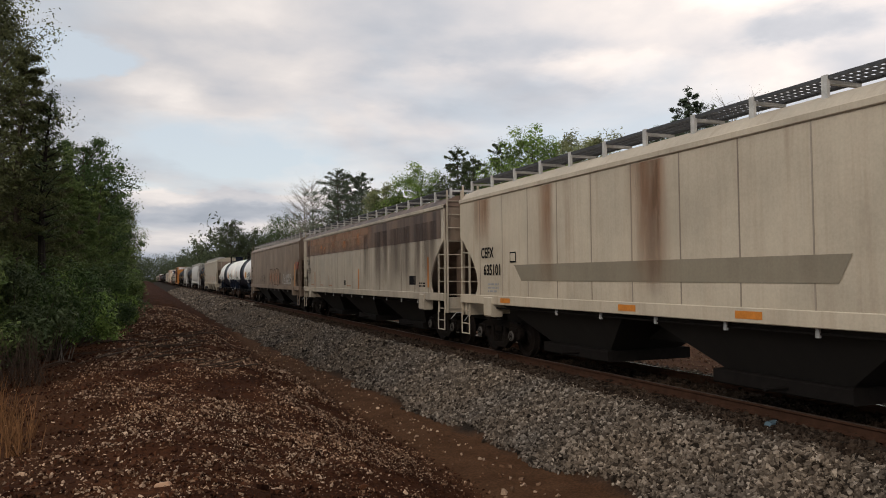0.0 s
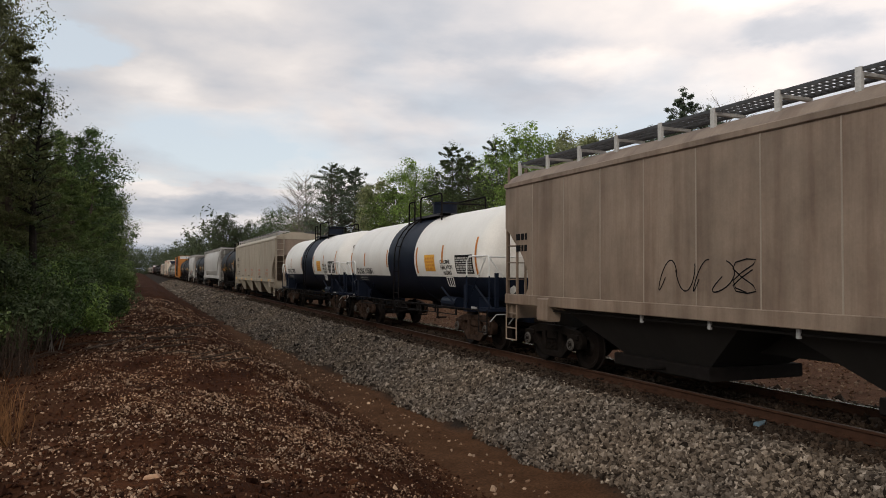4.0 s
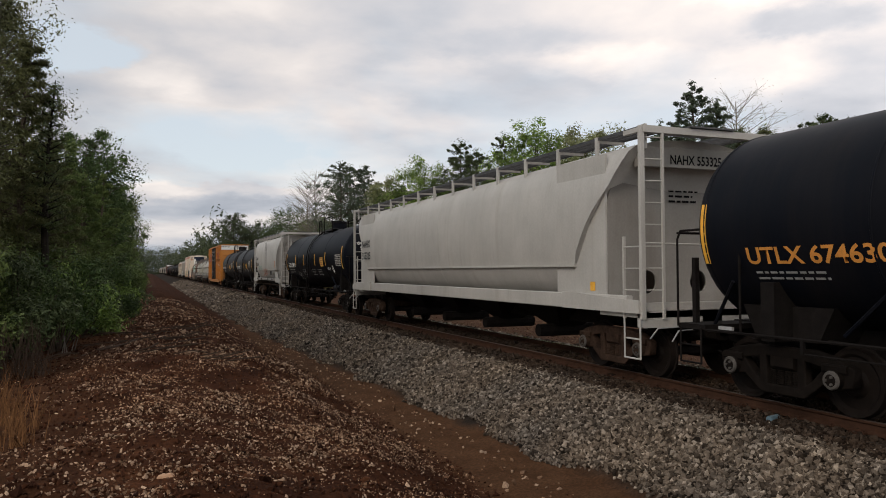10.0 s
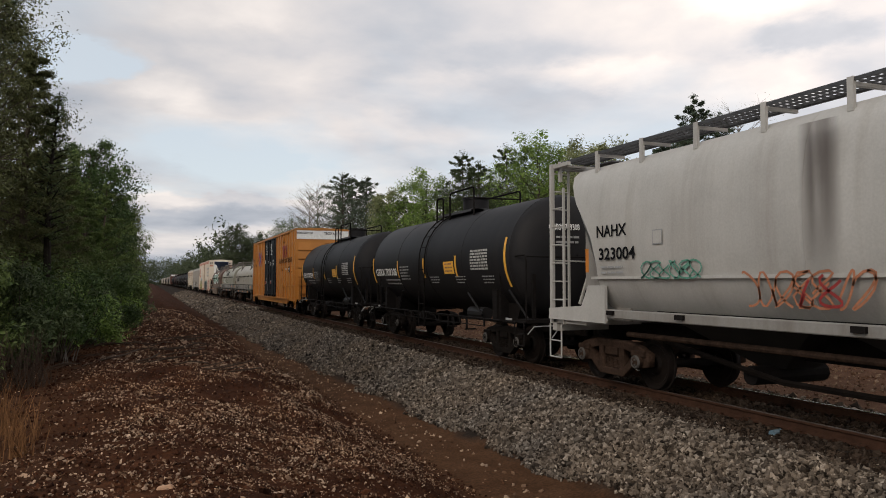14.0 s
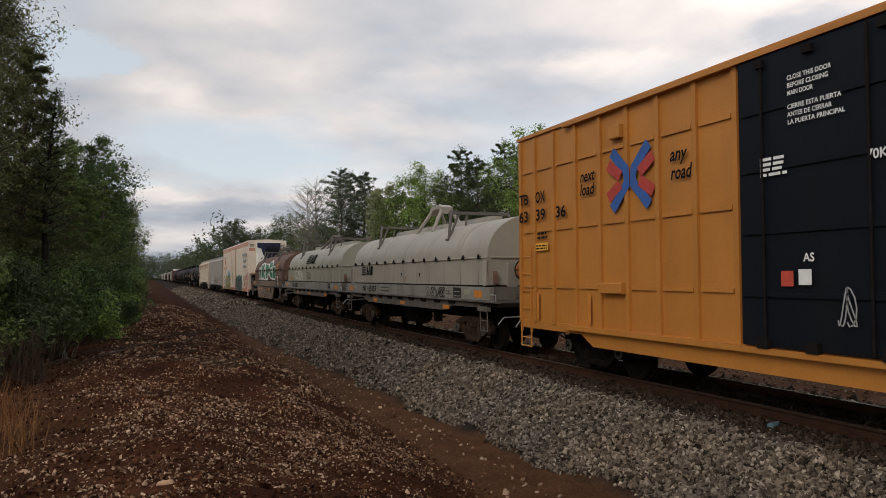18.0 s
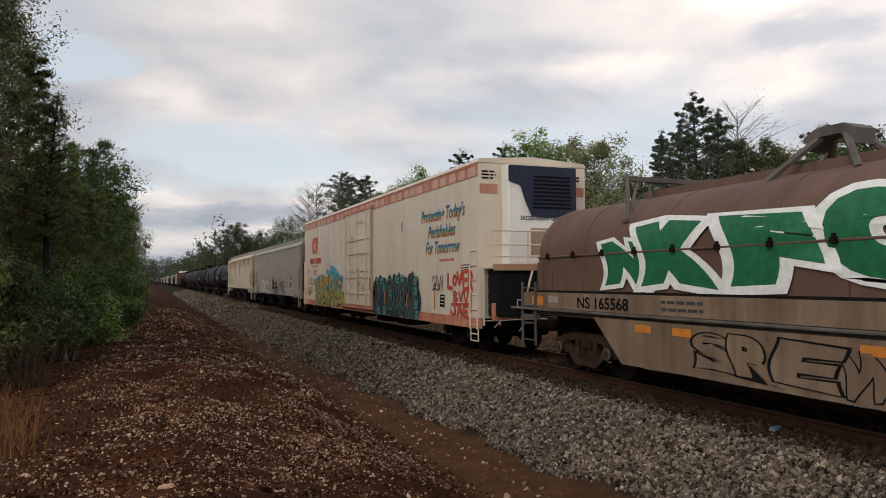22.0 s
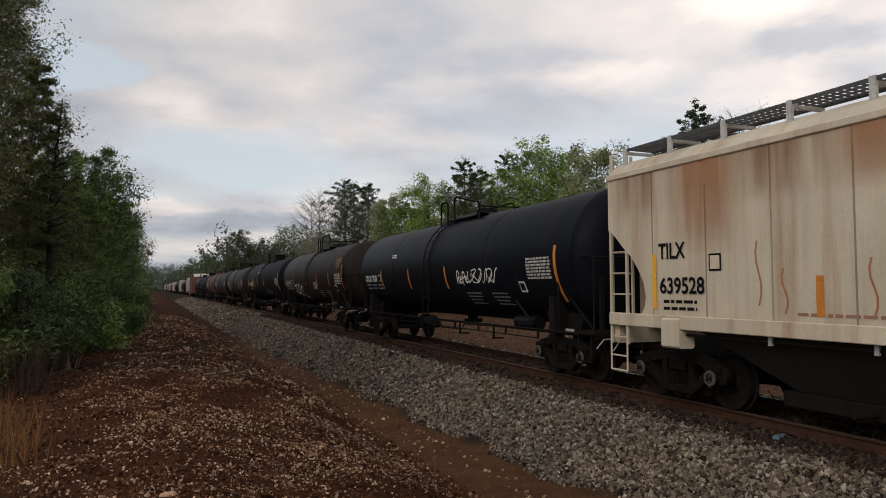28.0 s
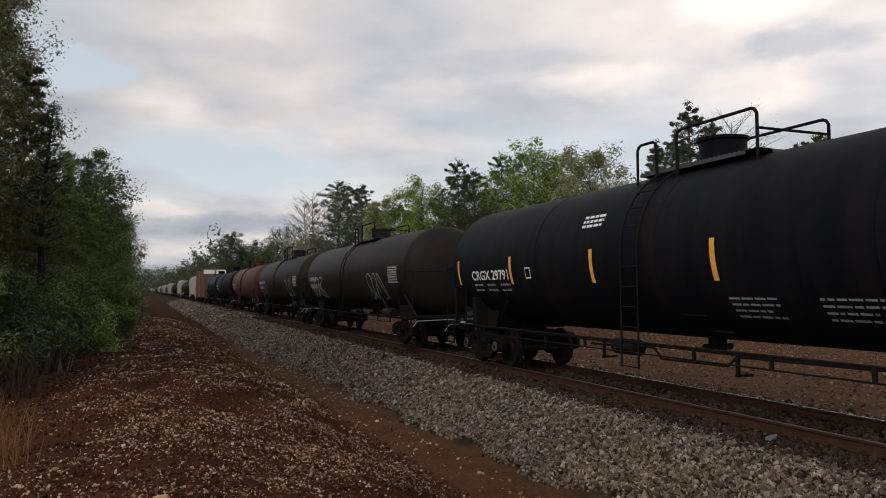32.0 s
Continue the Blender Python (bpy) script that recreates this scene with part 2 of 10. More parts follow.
def stony(name, tones):
    m, n, l, b = base_mat(name, 0.9)
    b.inputs["Specular IOR Level"].default_value = 0.08
    g = n.new("ShaderNodeNewGeometry")
    tc = n.new("ShaderNodeTexCoord")
    k = len(tones) - 1
    c = ramp(n, l, g.outputs["Random Per Island"], [(i / k, t) for i, t in enumerate(tones)])
    c = mix(n, l, 1.0, c, ramp(n, l, link_noise(n, l, tc.outputs["Object"], 40.0, 3.0), [(0.3, 0.75), (0.7, 1.2)]), 'MULTIPLY')
    c = mix(n, l, 1.0, c, ramp(n, l, link_noise(n, l, tc.outputs["Object"], 0.5, 4.0), [(0.35, (0.90, 0.88, 0.86)), (0.65, (1.14, 1.03, 0.91))]), 'MULTIPLY')
    l.new(c, b.inputs["Base Color"])
    return m


TOE = [(0, 6.15), (9, 6.08), (13, 5.85), (20, 5.75), (27, 5.45), (39, 5.0), (60, 4.75)]   # foot of the ballast: (y, x)


def ground_mat():
    """Soil by place across the track: dark spoil bank, trodden path, ballast bed, red gravel verge, grass beyond."""
    m, n, l, b = base_mat("ground_soil", 0.95)
    b.inputs["Specular IOR Level"].default_value = 0.05
    tc = n.new("ShaderNodeTexCoord")
    v = tc.outputs["Object"]
    sp = n.new("ShaderNodeSeparateXYZ"); l.new(v, sp.inputs[0])
    wob = n.new("ShaderNodeMath"); wob.operation = 'MULTIPLY_ADD'; wob.inputs[1].default_value = 0.7; wob.inputs[2].default_value = -0.35
    l.new(link_noise(n, l, v, 0.9, 6.0, 0.65), wob.inputs[0])
    ax = n.new("ShaderNodeMath"); ax.operation = 'ADD'
    l.new(sp.outputs[0], ax.inputs[0]); l.new(wob.outputs[0], ax.inputs[1])

    def edge(x, w):
        r = n.new("ShaderNodeMapRange"); r.inputs[1].default_value, r.inputs[2].default_value = x - w, x + w
        l.new(ax.outputs[0], r.inputs[0])
        return r.outputs[0]
    big = link_noise(n, l, v, 1.6, 6.0, 0.65)
    fine = link_noise(n, l, v, 22.0, 5.0, 0.7)
    litter = ramp(n, l, link_noise(n, l, v, 0.35, 5.0, 0.6), [(0.35, (0.034, 0.016, 0.0085)), (0.65, (0.085, 0.038, 0.018))])
    bank = ramp(n, l, big, [(0.3, (0.021, 0.0072, 0.0032)), (0.55, (0.048, 0.0172, 0.0076)), (0.75, (0.09, 0.035, 0.016))])
    path = ramp(n, l, big, [(0.3, (0.062, 0.029, 0.0145)), (0.7, (0.105, 0.053, 0.028))])
    # bed kept dark: shade of the gaps between stones is in its colour
    bed = ramp(n, l, big, [(0.3, (0.022, 0.0165, 0.013)), (0.7, (0.042, 0.033, 0.027))])
    red = ramp(n, l, big, [(0.3, (0.055, 0.027, 0.016)), (0.7, (0.105, 0.055, 0.034))])
    grass = ramp(n, l, big, [(0.3, (0.03, 0.048, 0.014)), (0.7, (0.075, 0.095, 0.032))])
    c = mix(n, l, edge(-0.9, 0.8), litter, bank)
    # the path's two edges wander: it is widest near the viewer and pinches out along the line
    far = n.new("ShaderNodeMapRange"); far.inputs[1].default_value, far.inputs[2].default_value = 0.0, 60.0
    l.new(sp.outputs[1], far.inputs[0])

    def wander(rows, w):
        at_ = ramp(n, l, far.outputs[0], [(y / 60, (x - 4) / 3) for y, x in rows])
        d = n.new("ShaderNodeMath"); d.operation = 'MULTIPLY_ADD'; d.inputs[1].default_value, d.inputs[2].default_value = -3.0, -4.0
        l.new(at_, d.inputs[0])
        sm = n.new("ShaderNodeMath"); sm.operation = 'ADD'
        l.new(d.outputs[0], sm.inputs[0]); l.new(ax.outputs[0], sm.inputs[1])
        r = n.new("ShaderNodeMapRange"); r.inputs[1].default_value, r.inputs[2].default_value = -w, w
        l.new(sm.outputs[0], r.inputs[0])
        return r.outputs[0]
    c = mix(n, l, wander([(0, 4.45), (16, 4.45), (22, 4.4), (26, 4.15), (30, 4.1), (42, 4.55), (60, 4.9)], 0.2), c, path)
    c = mix(n, l, wander(TOE, 0.16), c, bed)
    # from the tie ends across, the bed's colour also carries the train's shade
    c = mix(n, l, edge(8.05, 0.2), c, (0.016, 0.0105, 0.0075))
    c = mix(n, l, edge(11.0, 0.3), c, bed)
    c = mix(n, l, edge(11.9, 0.4), c, red)
    c = mix(n, l, edge(31.0, 2.0), c, grass)
    c = mix(n, l, 1.0, c, ramp(n, l, fine, [(0.3, 0.55), (0.7, 1.4)]), 'MULTIPLY')
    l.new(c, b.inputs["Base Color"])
    bumped(n, l, b, fine, 0.6, 0.04)
    return m


M_GROUND = ground_mat()
M_BALLAST = stony("ballast_rock", [(0.0121, 0.0097, 0.0079), (0.0935, 0.0781, 0.0660), (0.1870, 0.1606, 0.1375), (0.0308, 0.0248, 0.0204), (0.3630, 0.3245, 0.2860)])
M_CHIP = stony("spoil_rock", [(0.0366, 0.0152, 0.0079), (0.2440, 0.1562, 0.1049), (0.0732, 0.0329, 0.0183), (0.5246, 0.3965, 0.2989), (0.1342, 0.0732, 0.0439)])
# oily brown tones with the shade of the train painted in
M_OILYSHADE = stony("oily_shaded_ballast_rock", [(0.009, 0.0062, 0.0046), (0.034, 0.0235, 0.0175), (0.07, 0.053, 0.042), (0.018, 0.0125, 0.0092)])
M_REDROCK = stony("verge_rock", [(0.045, 0.023, 0.014), (0.13, 0.075, 0.05), (0.19, 0.14, 0.105), (0.07, 0.036, 0.022)])
M_CLOD = stony("soil_clods", [(0.0150, 0.0057, 0.0032), (0.0562, 0.0225, 0.0119), (0.0275, 0.0112, 0.0063), (0.0875, 0.0375, 0.0200)])
M_TAN = plain("tan_stone", (0.40, 0.24, 0.15), 0.9)
M_RAIL = plain("rusted_rail", (0.050, 0.024, 0.015), 0.85, 0.0, spec=0.1)
M_RAILDULL = plain("dull_rail_head", (0.085, 0.058, 0.045), 0.5, 0.4, 0.2)
M_RAILTOP = plain("polished_rail_head", (0.55, 0.54, 0.52), 0.22, 1.0, 0.1)
M_TIE = plain("weathered_tie", (0.036, 0.027, 0.021), 0.9, 0.0, 0.4, 3.0, 0.4, 0.0, 0.08)
M_BARK = plain("bark", (0.075, 0.058, 0.045), 0.95, 0.0, 0.35, 5.0, 0.6)
M_DARKBARK = plain("dark_bark", (0.022, 0.018, 0.015), 0.95, 0.0, 0.35, 5.0, 0.6, spec=0.1)
M_PALEBARK = plain("pale_bark", (0.17, 0.15, 0.13), 0.9, 0.0, 0.3, 5.0, 0.4)
M_TWIG = plain("dry_twig", (0.055, 0.036, 0.025), 0.95, 0.0, 0.3)
M_STRAW = plain("dry_grass", (0.15, 0.07, 0.028), 0.9, 0.0, 0.3, 5.0, 0.0, 0.35)
M_BLUE = plain("blue_plastic", (0.10, 0.155, 0.19), 0.35, 0.0, 0.2)
M_LEAF_DARK = leafy("cedar_needles", (0.045, 0.065, 0.042), (0.13, 0.165, 0.11), 0.25)
# pine, oak and olive greens scaled darker: the left wood's inner shade is included
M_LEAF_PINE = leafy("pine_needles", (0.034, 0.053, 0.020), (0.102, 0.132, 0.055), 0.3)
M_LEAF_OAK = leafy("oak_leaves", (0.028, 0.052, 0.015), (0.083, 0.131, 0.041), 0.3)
M_LEAF_SPRING = leafy("spring_leaves", (0.0875, 0.1562, 0.0312), (0.2500, 0.3500, 0.0875))
M_LEAF_MID = leafy("mixed_leaves", (0.045, 0.075, 0.02), (0.16, 0.21, 0.065), 0.3)
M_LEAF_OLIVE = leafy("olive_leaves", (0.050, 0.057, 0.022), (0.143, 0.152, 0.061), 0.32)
M_LEAF_FAR = leafy("distant_leaves", (0.035, 0.05, 0.024), (0.085, 0.105, 0.05), 0.2)
M_LEAF_PALE = leafy("budding_leaves", (0.15, 0.17, 0.08), (0.30, 0.32, 0.16))
M_STEEL_DARK = plain("grimy_steel", (0.010, 0.0082, 0.0076), 0.8, 0.0, 0.3, spec=0.1)
M_TRUCK = plain("truck_casting", (0.0085, 0.0062, 0.005), 0.85, 0.0, 0.4, spec=0.1)
M_TRUCKRUST = plain("rusty_truck_casting", (0.040, 0.024, 0.017), 0.9, 0.0, 0.5, 5.0, 0.3, spec=0.1)
M_CAP = plain("bearing_ring", (0.075, 0.068, 0.062), 0.65, 0.1, 0.35)
M_WHEEL = plain("wheel_steel", (0.011, 0.0078, 0.0065), 0.7, 0.0, 0.3, spec=0.12)
M_TREAD = plain("wheel_tread", (0.35, 0.33, 0.31), 0.3, 0.9, 0.15)
M_GRATE = plain("galvanised_grating", (0.09, 0.09, 0.092), 0.55, 0.5, 0.2)
M_ORANGE = plain("reflective_orange", (0.54, 0.19, 0.035), 0.5, 0.0, 0.15)
M_YELLOW = plain("reflective_yellow", (0.78, 0.40, 0.06), 0.5, 0.0, 0.12)
M_WHITE = plain("white_marking", (0.72, 0.72, 0.70), 0.6, 0.0, 0.12)
M_GREYMARK = plain("faded_marking", (0.30, 0.30, 0.30), 0.65, 0.0, 0.2)
M_PANELPRINT = plain("grey_panel_print", (0.42, 0.41, 0.39), 0.65, 0.0, 0.2)
M_BLACK = plain("black_marking", (0.007, 0.007, 0.008), 0.85, 0.0, 0.2, spec=0.1)
M_MARKORANGE = plain("orange_marking", (0.65, 0.27, 0.06), 0.6, 0.0, 0.15)
M_RED = plain("red_marking", (0.48, 0.07, 0.045), 0.6, 0.0, 0.2)
M_DARKRED = plain("dark_red_marking", (0.26, 0.03, 0.028), 0.6, 0.0, 0.2)
M_PURPLE = plain("purple_spray", (0.035, 0.02, 0.045), 0.6, 0.0, 0.2)
M_SPRAYBROWN = plain("brown_spray", (0.12, 0.10, 0.03), 0.6, 0.0, 0.2)
M_RUSTMARK = plain("rust_marking", (0.38, 0.15, 0.08), 0.7, 0.0, 0.2)
M_BOXBLUE = plain("emblem_blue", (0.035, 0.10, 0.32), 0.6, 0.0, 0.15)
M_BOXRED = plain("emblem_red", (0.42, 0.055, 0.045), 0.6, 0.0, 0.15)
M_SPRAYORANGE = plain("orange_spray", (0.50, 0.25, 0.04), 0.55, 0.0, 0.25)
M_SPRAYUMBER = plain("umber_spray", (0.10, 0.055, 0.03), 0.6, 0.0, 0.2)
M_SPRAYPLUM = plain("plum_spray", (0.055, 0.05, 0.065), 0.55, 0.0, 0.4)
M_TEAL = plain("teal_marking", (0.04, 0.22, 0.30), 0.6, 0.0, 0.2)
M_SPRAYGREEN = plain("green_spray", (0.012, 0.13, 0.055), 0.5, 0.0, 0.2)
M_SPRAYSEA = plain("sea_green_spray", (0.10, 0.27, 0.20), 0.5, 0.0, 0.35)
M_SPRAYNAVY = plain("dark_spray", (0.022, 0.038, 0.044), 0.5, 0.0, 0.3)
M_SPRAYYELLOW = plain("yellow_spray", (0.36, 0.33, 0.10), 0.55, 0.0, 0.25)
M_SPRAYBLUE = plain("blue_spray", (0.06, 0.30, 0.48), 0.55, 0.0, 0.25)
def rainbow(name):
    """Printed lettering that runs from blue at the top to red at the foot of each letter."""
    m, n, l, b = base_mat(name, 0.6)
    tc = n.new("ShaderNodeTexCoord")
    sp = n.new("ShaderNodeSeparateXYZ"); l.new(tc.outputs["Generated"], sp.inputs[0])
    c = ramp(n, l, sp.outputs[2], [(0.0, (0.30, 0.06, 0.05)), (0.25, (0.42, 0.20, 0.05)), (0.45, (0.12, 0.22, 0.12)), (0.65, (0.03, 0.20, 0.30)), (1.0, (0.03, 0.08, 0.22))])
    l.new(mix(n, l, 1.0, c, ramp(n, l, link_noise(n, l, tc.outputs["Object"], 9.0), [(0.3, 0.8), (0.7, 1.15)]), 'MULTIPLY'), b.inputs["Base Color"])
    return m


M_RAINBOW = rainbow("rainbow_print")


def streak(name, base, lo=0.38, hi=0.6):
    """Thin rust wash: patchy, fading out to its sides and downwards."""
    m, n, l, b = base_mat(name, 0.8)
    tc = n.new("ShaderNodeTexCoord")
    sp = n.new("ShaderNodeSeparateXYZ"); l.new(tc.outputs["Generated"], sp.inputs[0])
    edge_ = ramp(n, l, sp.outputs[1], [(0.0, 0.0), (0.3, 1.0), (0.7, 1.0), (1.0, 0.0)])
    down = ramp(n, l, sp.outputs[2], [(0.0, 0.0), (0.35, 0.6), (0.8, 1.0)])
    v = spot_vec(n, l)
    mp = n.new("ShaderNodeMapping"); mp.inputs["Scale"].default_value = (1.0, 2.6, 0.22)
    l.new(v, mp.inputs["Vector"])
    f = ramp(n, l, link_noise(n, l, mp.outputs[0], 1.0, 4.0, 0.5), [(lo, 0.0), (hi, 0.6)])
    a = mix(n, l, 1.0, mix(n, l, 1.0, f, edge_, 'MULTIPLY'), down, 'MULTIPLY')
    l.new(mix(n, l, f, tuple(x * 1.4 for x in base), base), b.inputs["Base Color"])
    l.new(a, b.inputs["Alpha"])
    return m


M_STREAK = streak("rust_wash", (0.25, 0.115, 0.055), 0.30, 0.62)
M_STREAKORANGE = streak("orange_rust_spot", (0.36, 0.15, 0.06), 0.2, 0.45)
M_BANDWASH = streak("rust_band_wash", (0.33, 0.19, 0.12), 0.12, 0.42)
M_STREAKDARK = streak("dark_rust_wash", (0.06, 0.038, 0.03), 0.3, 0.55)
P_BEIGE = paint("cream_paint", (0.51, 0.435, 0.335), (0.24, 0.125, 0.065), 0.5, 0.56, 0.78, 0.55, 0.16, 0.55)
P_STAINED = paint("stained_grey_paint", (0.47, 0.405, 0.32), (0.15, 0.085, 0.055), 0.4, 0.5, 0.74, 0.55, 0.2, 0.55)
P_STAINBAND = paint("rust_stained_band", (0.20, 0.135, 0.10), (0.045, 0.03, 0.026), 0.85, 0.38, 0.62)
P_BROWNGREY = paint("brown_grey_paint", (0.255, 0.19, 0.142), (0.105, 0.058, 0.038), 0.65, 0.46, 0.7, 0.55, 0.28, 0.55)
P_RUSTLOOP = paint("rusty_spray", (0.27, 0.165, 0.105), (0.13, 0.07, 0.045), 0.5)
P_TAN = paint("tan_grey_paint", (0.385, 0.33, 0.255), (0.22, 0.15, 0.10), 0.45, 0.5, 0.75, 0.55, 0.14, 0.45)
P_LIGHT = paint("light_grey_paint", (0.45, 0.432, 0.405), (0.28, 0.24, 0.20), 0.4, 0.56, 0.78)
# grime for the sill; for recessed ends the bay's shade as darker paint
P_GRIMESHADE = paint("grimy_shaded_light_grey_paint", (0.27, 0.255, 0.235), (0.13, 0.10, 0.08), 0.5, 0.45, 0.72)
P_PATCH = paint("grey_patch_paint", (0.25, 0.212, 0.155), (0.16, 0.11, 0.08), 0.35, 0.5, 0.75)
P_GREY = paint("mid_grey_paint", (0.32, 0.283, 0.242), (0.20, 0.16, 0.13), 0.35, 0.5, 0.75)
P_CREAMRUST = paint("rusty_cream_paint", (0.58, 0.50, 0.385), (0.30, 0.14, 0.07), 0.6, 0.5, 0.72)
P_TANKWHITE = paint("white_tank_paint", (0.80, 0.78, 0.74), (0.50, 0.42, 0.34), 0.22, 0.5, 0.8, 0.4, 0.05, 0.1)
P_NAVY = paint("navy_tank_paint", (0.010, 0.0145, 0.027), (0.03, 0.024, 0.022), 0.2, 0.5, 0.8, 0.45, 0.1, 0.1, 0.1)
P_BLACKTANK = paint("black_tank_paint", (0.0052, 0.0065, 0.0105), (0.022, 0.018, 0.016), 0.4, 0.45, 0.75, 0.5, 0.15, 0.12, 0.06)
P_BLACKDUSTY = paint("dusty_black_tank_paint", (0.005, 0.0062, 0.010), (0.022, 0.015, 0.012), 0.5, 0.42, 0.7, 0.6, 0.15, 0.12, 0.06)
P_DUSTTANK = paint("dusty_grey_black_tank_paint", (0.0165, 0.016, 0.0175), (0.03, 0.026, 0.024), 0.4, 0.45, 0.75, 0.55, 0.15, 0.12, 0.12)
P_GREYTANK = paint("grey_brown_tank_paint", (0.017, 0.0145, 0.0135), (0.045, 0.022, 0.014), 0.5, 0.46, 0.72, 0.55, 0.2, 0.15, 0.1)
P_REDTANK = paint("oxide_red_tank_paint", (0.085, 0.032, 0.024), (0.04, 0.024, 0.02), 0.5, 0.42, 0.7, 0.6, 0.2, 0.15, 0.16)
P_YELLOWBOX = paint("yellow_orange_paint", (0.47, 0.185, 0.036), (0.28, 0.11, 0.03), 0.3, 0.5, 0.8, 0.5)
P_DOORBLACK = paint("black_door_paint", (0.0065, 0.008, 0.012), (0.022, 0.02, 0.018), 0.3, 0.5, 0.8, 0.5, spec=0.12)
P_REEFER = paint("cream_white_paint", (0.66, 0.57, 0.47), (0.48, 0.33, 0.22), 0.4, 0.48, 0.76, 0.5, 0.08, 0.15)
P_REEFERRED = paint("faded_red_paint", (0.48, 0.15, 0.085), (0.58, 0.42, 0.33), 0.5, 0.45, 0.7)
P_REEFERGRIME = paint("grimy_cream_paint", (0.40, 0.30, 0.22), (0.20, 0.12, 0.08), 0.5)
P_RUSTCREAM = paint("rusty_cream_board", (0.42, 0.24, 0.14), (0.2, 0.1, 0.06), 0.5)
M_EQUIP = plain("black_equipment_paint", (0.008, 0.0085, 0.01), 0.7, 0.0, 0.3, spec=0.12)
P_FADEDPINK = paint("faded_pink_paint", (0.56, 0.33, 0.245), (0.6, 0.45, 0.36), 0.5, 0.42, 0.7)
P_HOOD = paint("pale_hood_paint", (0.31, 0.295, 0.235), (0.17, 0.13, 0.09), 0.45, 0.48, 0.76, 0.5)
P_HOODPALE = paint("light_grey_hood_paint", (0.335, 0.308, 0.26), (0.19, 0.145, 0.105), 0.4, 0.5, 0.76, 0.5)
P_HOODRUST = paint("rusted_hood", (0.145, 0.078, 0.055), (0.075, 0.045, 0.035), 0.6, 0.42, 0.7, 0.75)
P_DECK = paint("grimy_grey_deck", (0.12, 0.108, 0.095), (0.05, 0.032, 0.023), 0.65, 0.42, 0.68, 0.7)
P_BOXBROWN = paint("boxcar_brown_paint", (0.13, 0.05, 0.035), (0.06, 0.035, 0.028), 0.4)
P_SEAM = paint("grimy_weld_seam", (0.34, 0.285, 0.23), (0.13, 0.085, 0.06), 0.6, 0.4, 0.7)
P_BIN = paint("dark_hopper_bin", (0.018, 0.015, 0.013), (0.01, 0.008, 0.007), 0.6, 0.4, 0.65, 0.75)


# ---- mesh building ----
class Shape:
    """Collects vertices and faces of one mesh."""

    def __init__(self):
        self.v, self.f = [], []

    def add(self, verts, faces):
        k = len(self.v)
        self.v.extend(verts)
        self.f.extend([tuple(i + k for i in f) for f in faces])
        return self

    def box(self, x0, x1, y0, y1, z0, z1, ch=0.0):
        if ch <= 0:
            vs = [(x, y, z) for x in (x0, x1) for y in (y0, y1) for z in (z0, z1)]
            return self.add(vs, [(0, 1, 3, 2), (4, 6, 7, 5), (0, 4, 5, 1), (2, 3, 7, 6), (0, 2, 6, 4), (1, 5, 7, 3)])
        pts = [(x0 + ch, z0), (x1 - ch, z0), (x1, z0 + ch), (x1, z1 - ch), (x1 - ch, z1), (x0 + ch, z1), (x0, z1 - ch), (x0, z0 + ch)]
        return self.along_y(pts, y0, y1)

    def along_y(self, pts, y0, y1, close=True):
        """Profile (x, z) drawn out along y; y0 and y1 may be functions of z."""
        n = len(pts)
        fa = y0 if callable(y0) else (lambda z: y0)
        fb = y1 if callable(y1) else (lambda z: y1)
        vs = [(x, fa(z), z) for x, z in pts] + [(x, fb(z), z) for x, z in pts]
        fs = [(i, (i + 1) % n, (i + 1) % n + n, i + n) for i in range(n)]
        if close:
            fs += [tuple(range(n))[::-1], tuple(range(n, 2 * n))]
        return self.add(vs, fs)

    def along_x(self, pts, x0, x1):
        """Profile (y, z) drawn out along x."""
        n = len(pts)
        vs = [(x0, y, z) for y, z in pts] + [(x1, y, z) for y, z in pts]
        return self.add(vs, [(i, (i + 1) % n, (i + 1) % n + n, i + n) for i in range(n)] + [tuple(range(n))[::-1], tuple(range(n, 2 * n))])

    def rod(self, a, b, r, n=8, r2=None):
        a, b = Vector(a), Vector(b)
        d = (b - a).normalized()
        u = d.orthogonal().normalized()
        w = d.cross(u)
        r2 = r if r2 is None else r2
        vs = []
        for p, q in ((a, r), (b, r2)):
            vs += [tuple(p + (u * math.cos(6.2832 * i / n) + w * math.sin(6.2832 * i / n)) * q) for i in range(n)]
        return self.add(vs, [(i, (i + 1) % n, (i + 1) % n + n, i + n) for i in range(n)] + [tuple(range(n))[::-1], tuple(range(n, 2 * n))])

    def tube(self, pts, r, n=6):
        for a, b in zip(pts, pts[1:]):
            self.rod(a, b, r, n)
        return self

    def lathe_y(self, prof, zc, n=48, a0=0.0, a1=360.0, xc=0.0):
        """Profile of (y, r) turned round an axis along y at height zc; angles from straight down, going by -x."""
        full = abs(a1 - a0) >= 359.9
        steps = n if full else n + 1
        vs = []
        for y, r in prof:
            for i in range(steps):
                t = radians(a0 + (a1 - a0) * i / n)
                vs.append((xc - r * math.sin(t), y, zc - r * math.cos(t)))
        fs = []
        for k in range(len(prof) - 1):
            for i in range(n):
                j = (i + 1) % steps
                fs.append((k * steps + i, (k + 1) * steps + i, (k + 1) * steps + j, k * steps + j))
        return self.add(vs, fs)

    def disc_x(self, prof, y, z, n=28):
        """Profile of (x, r) turned round an axis along x through y, z."""
        vs = [(x, y + r * math.cos(6.2832 * i / n), z + r * math.sin(6.2832 * i / n)) for x, r in prof for i in range(n)]
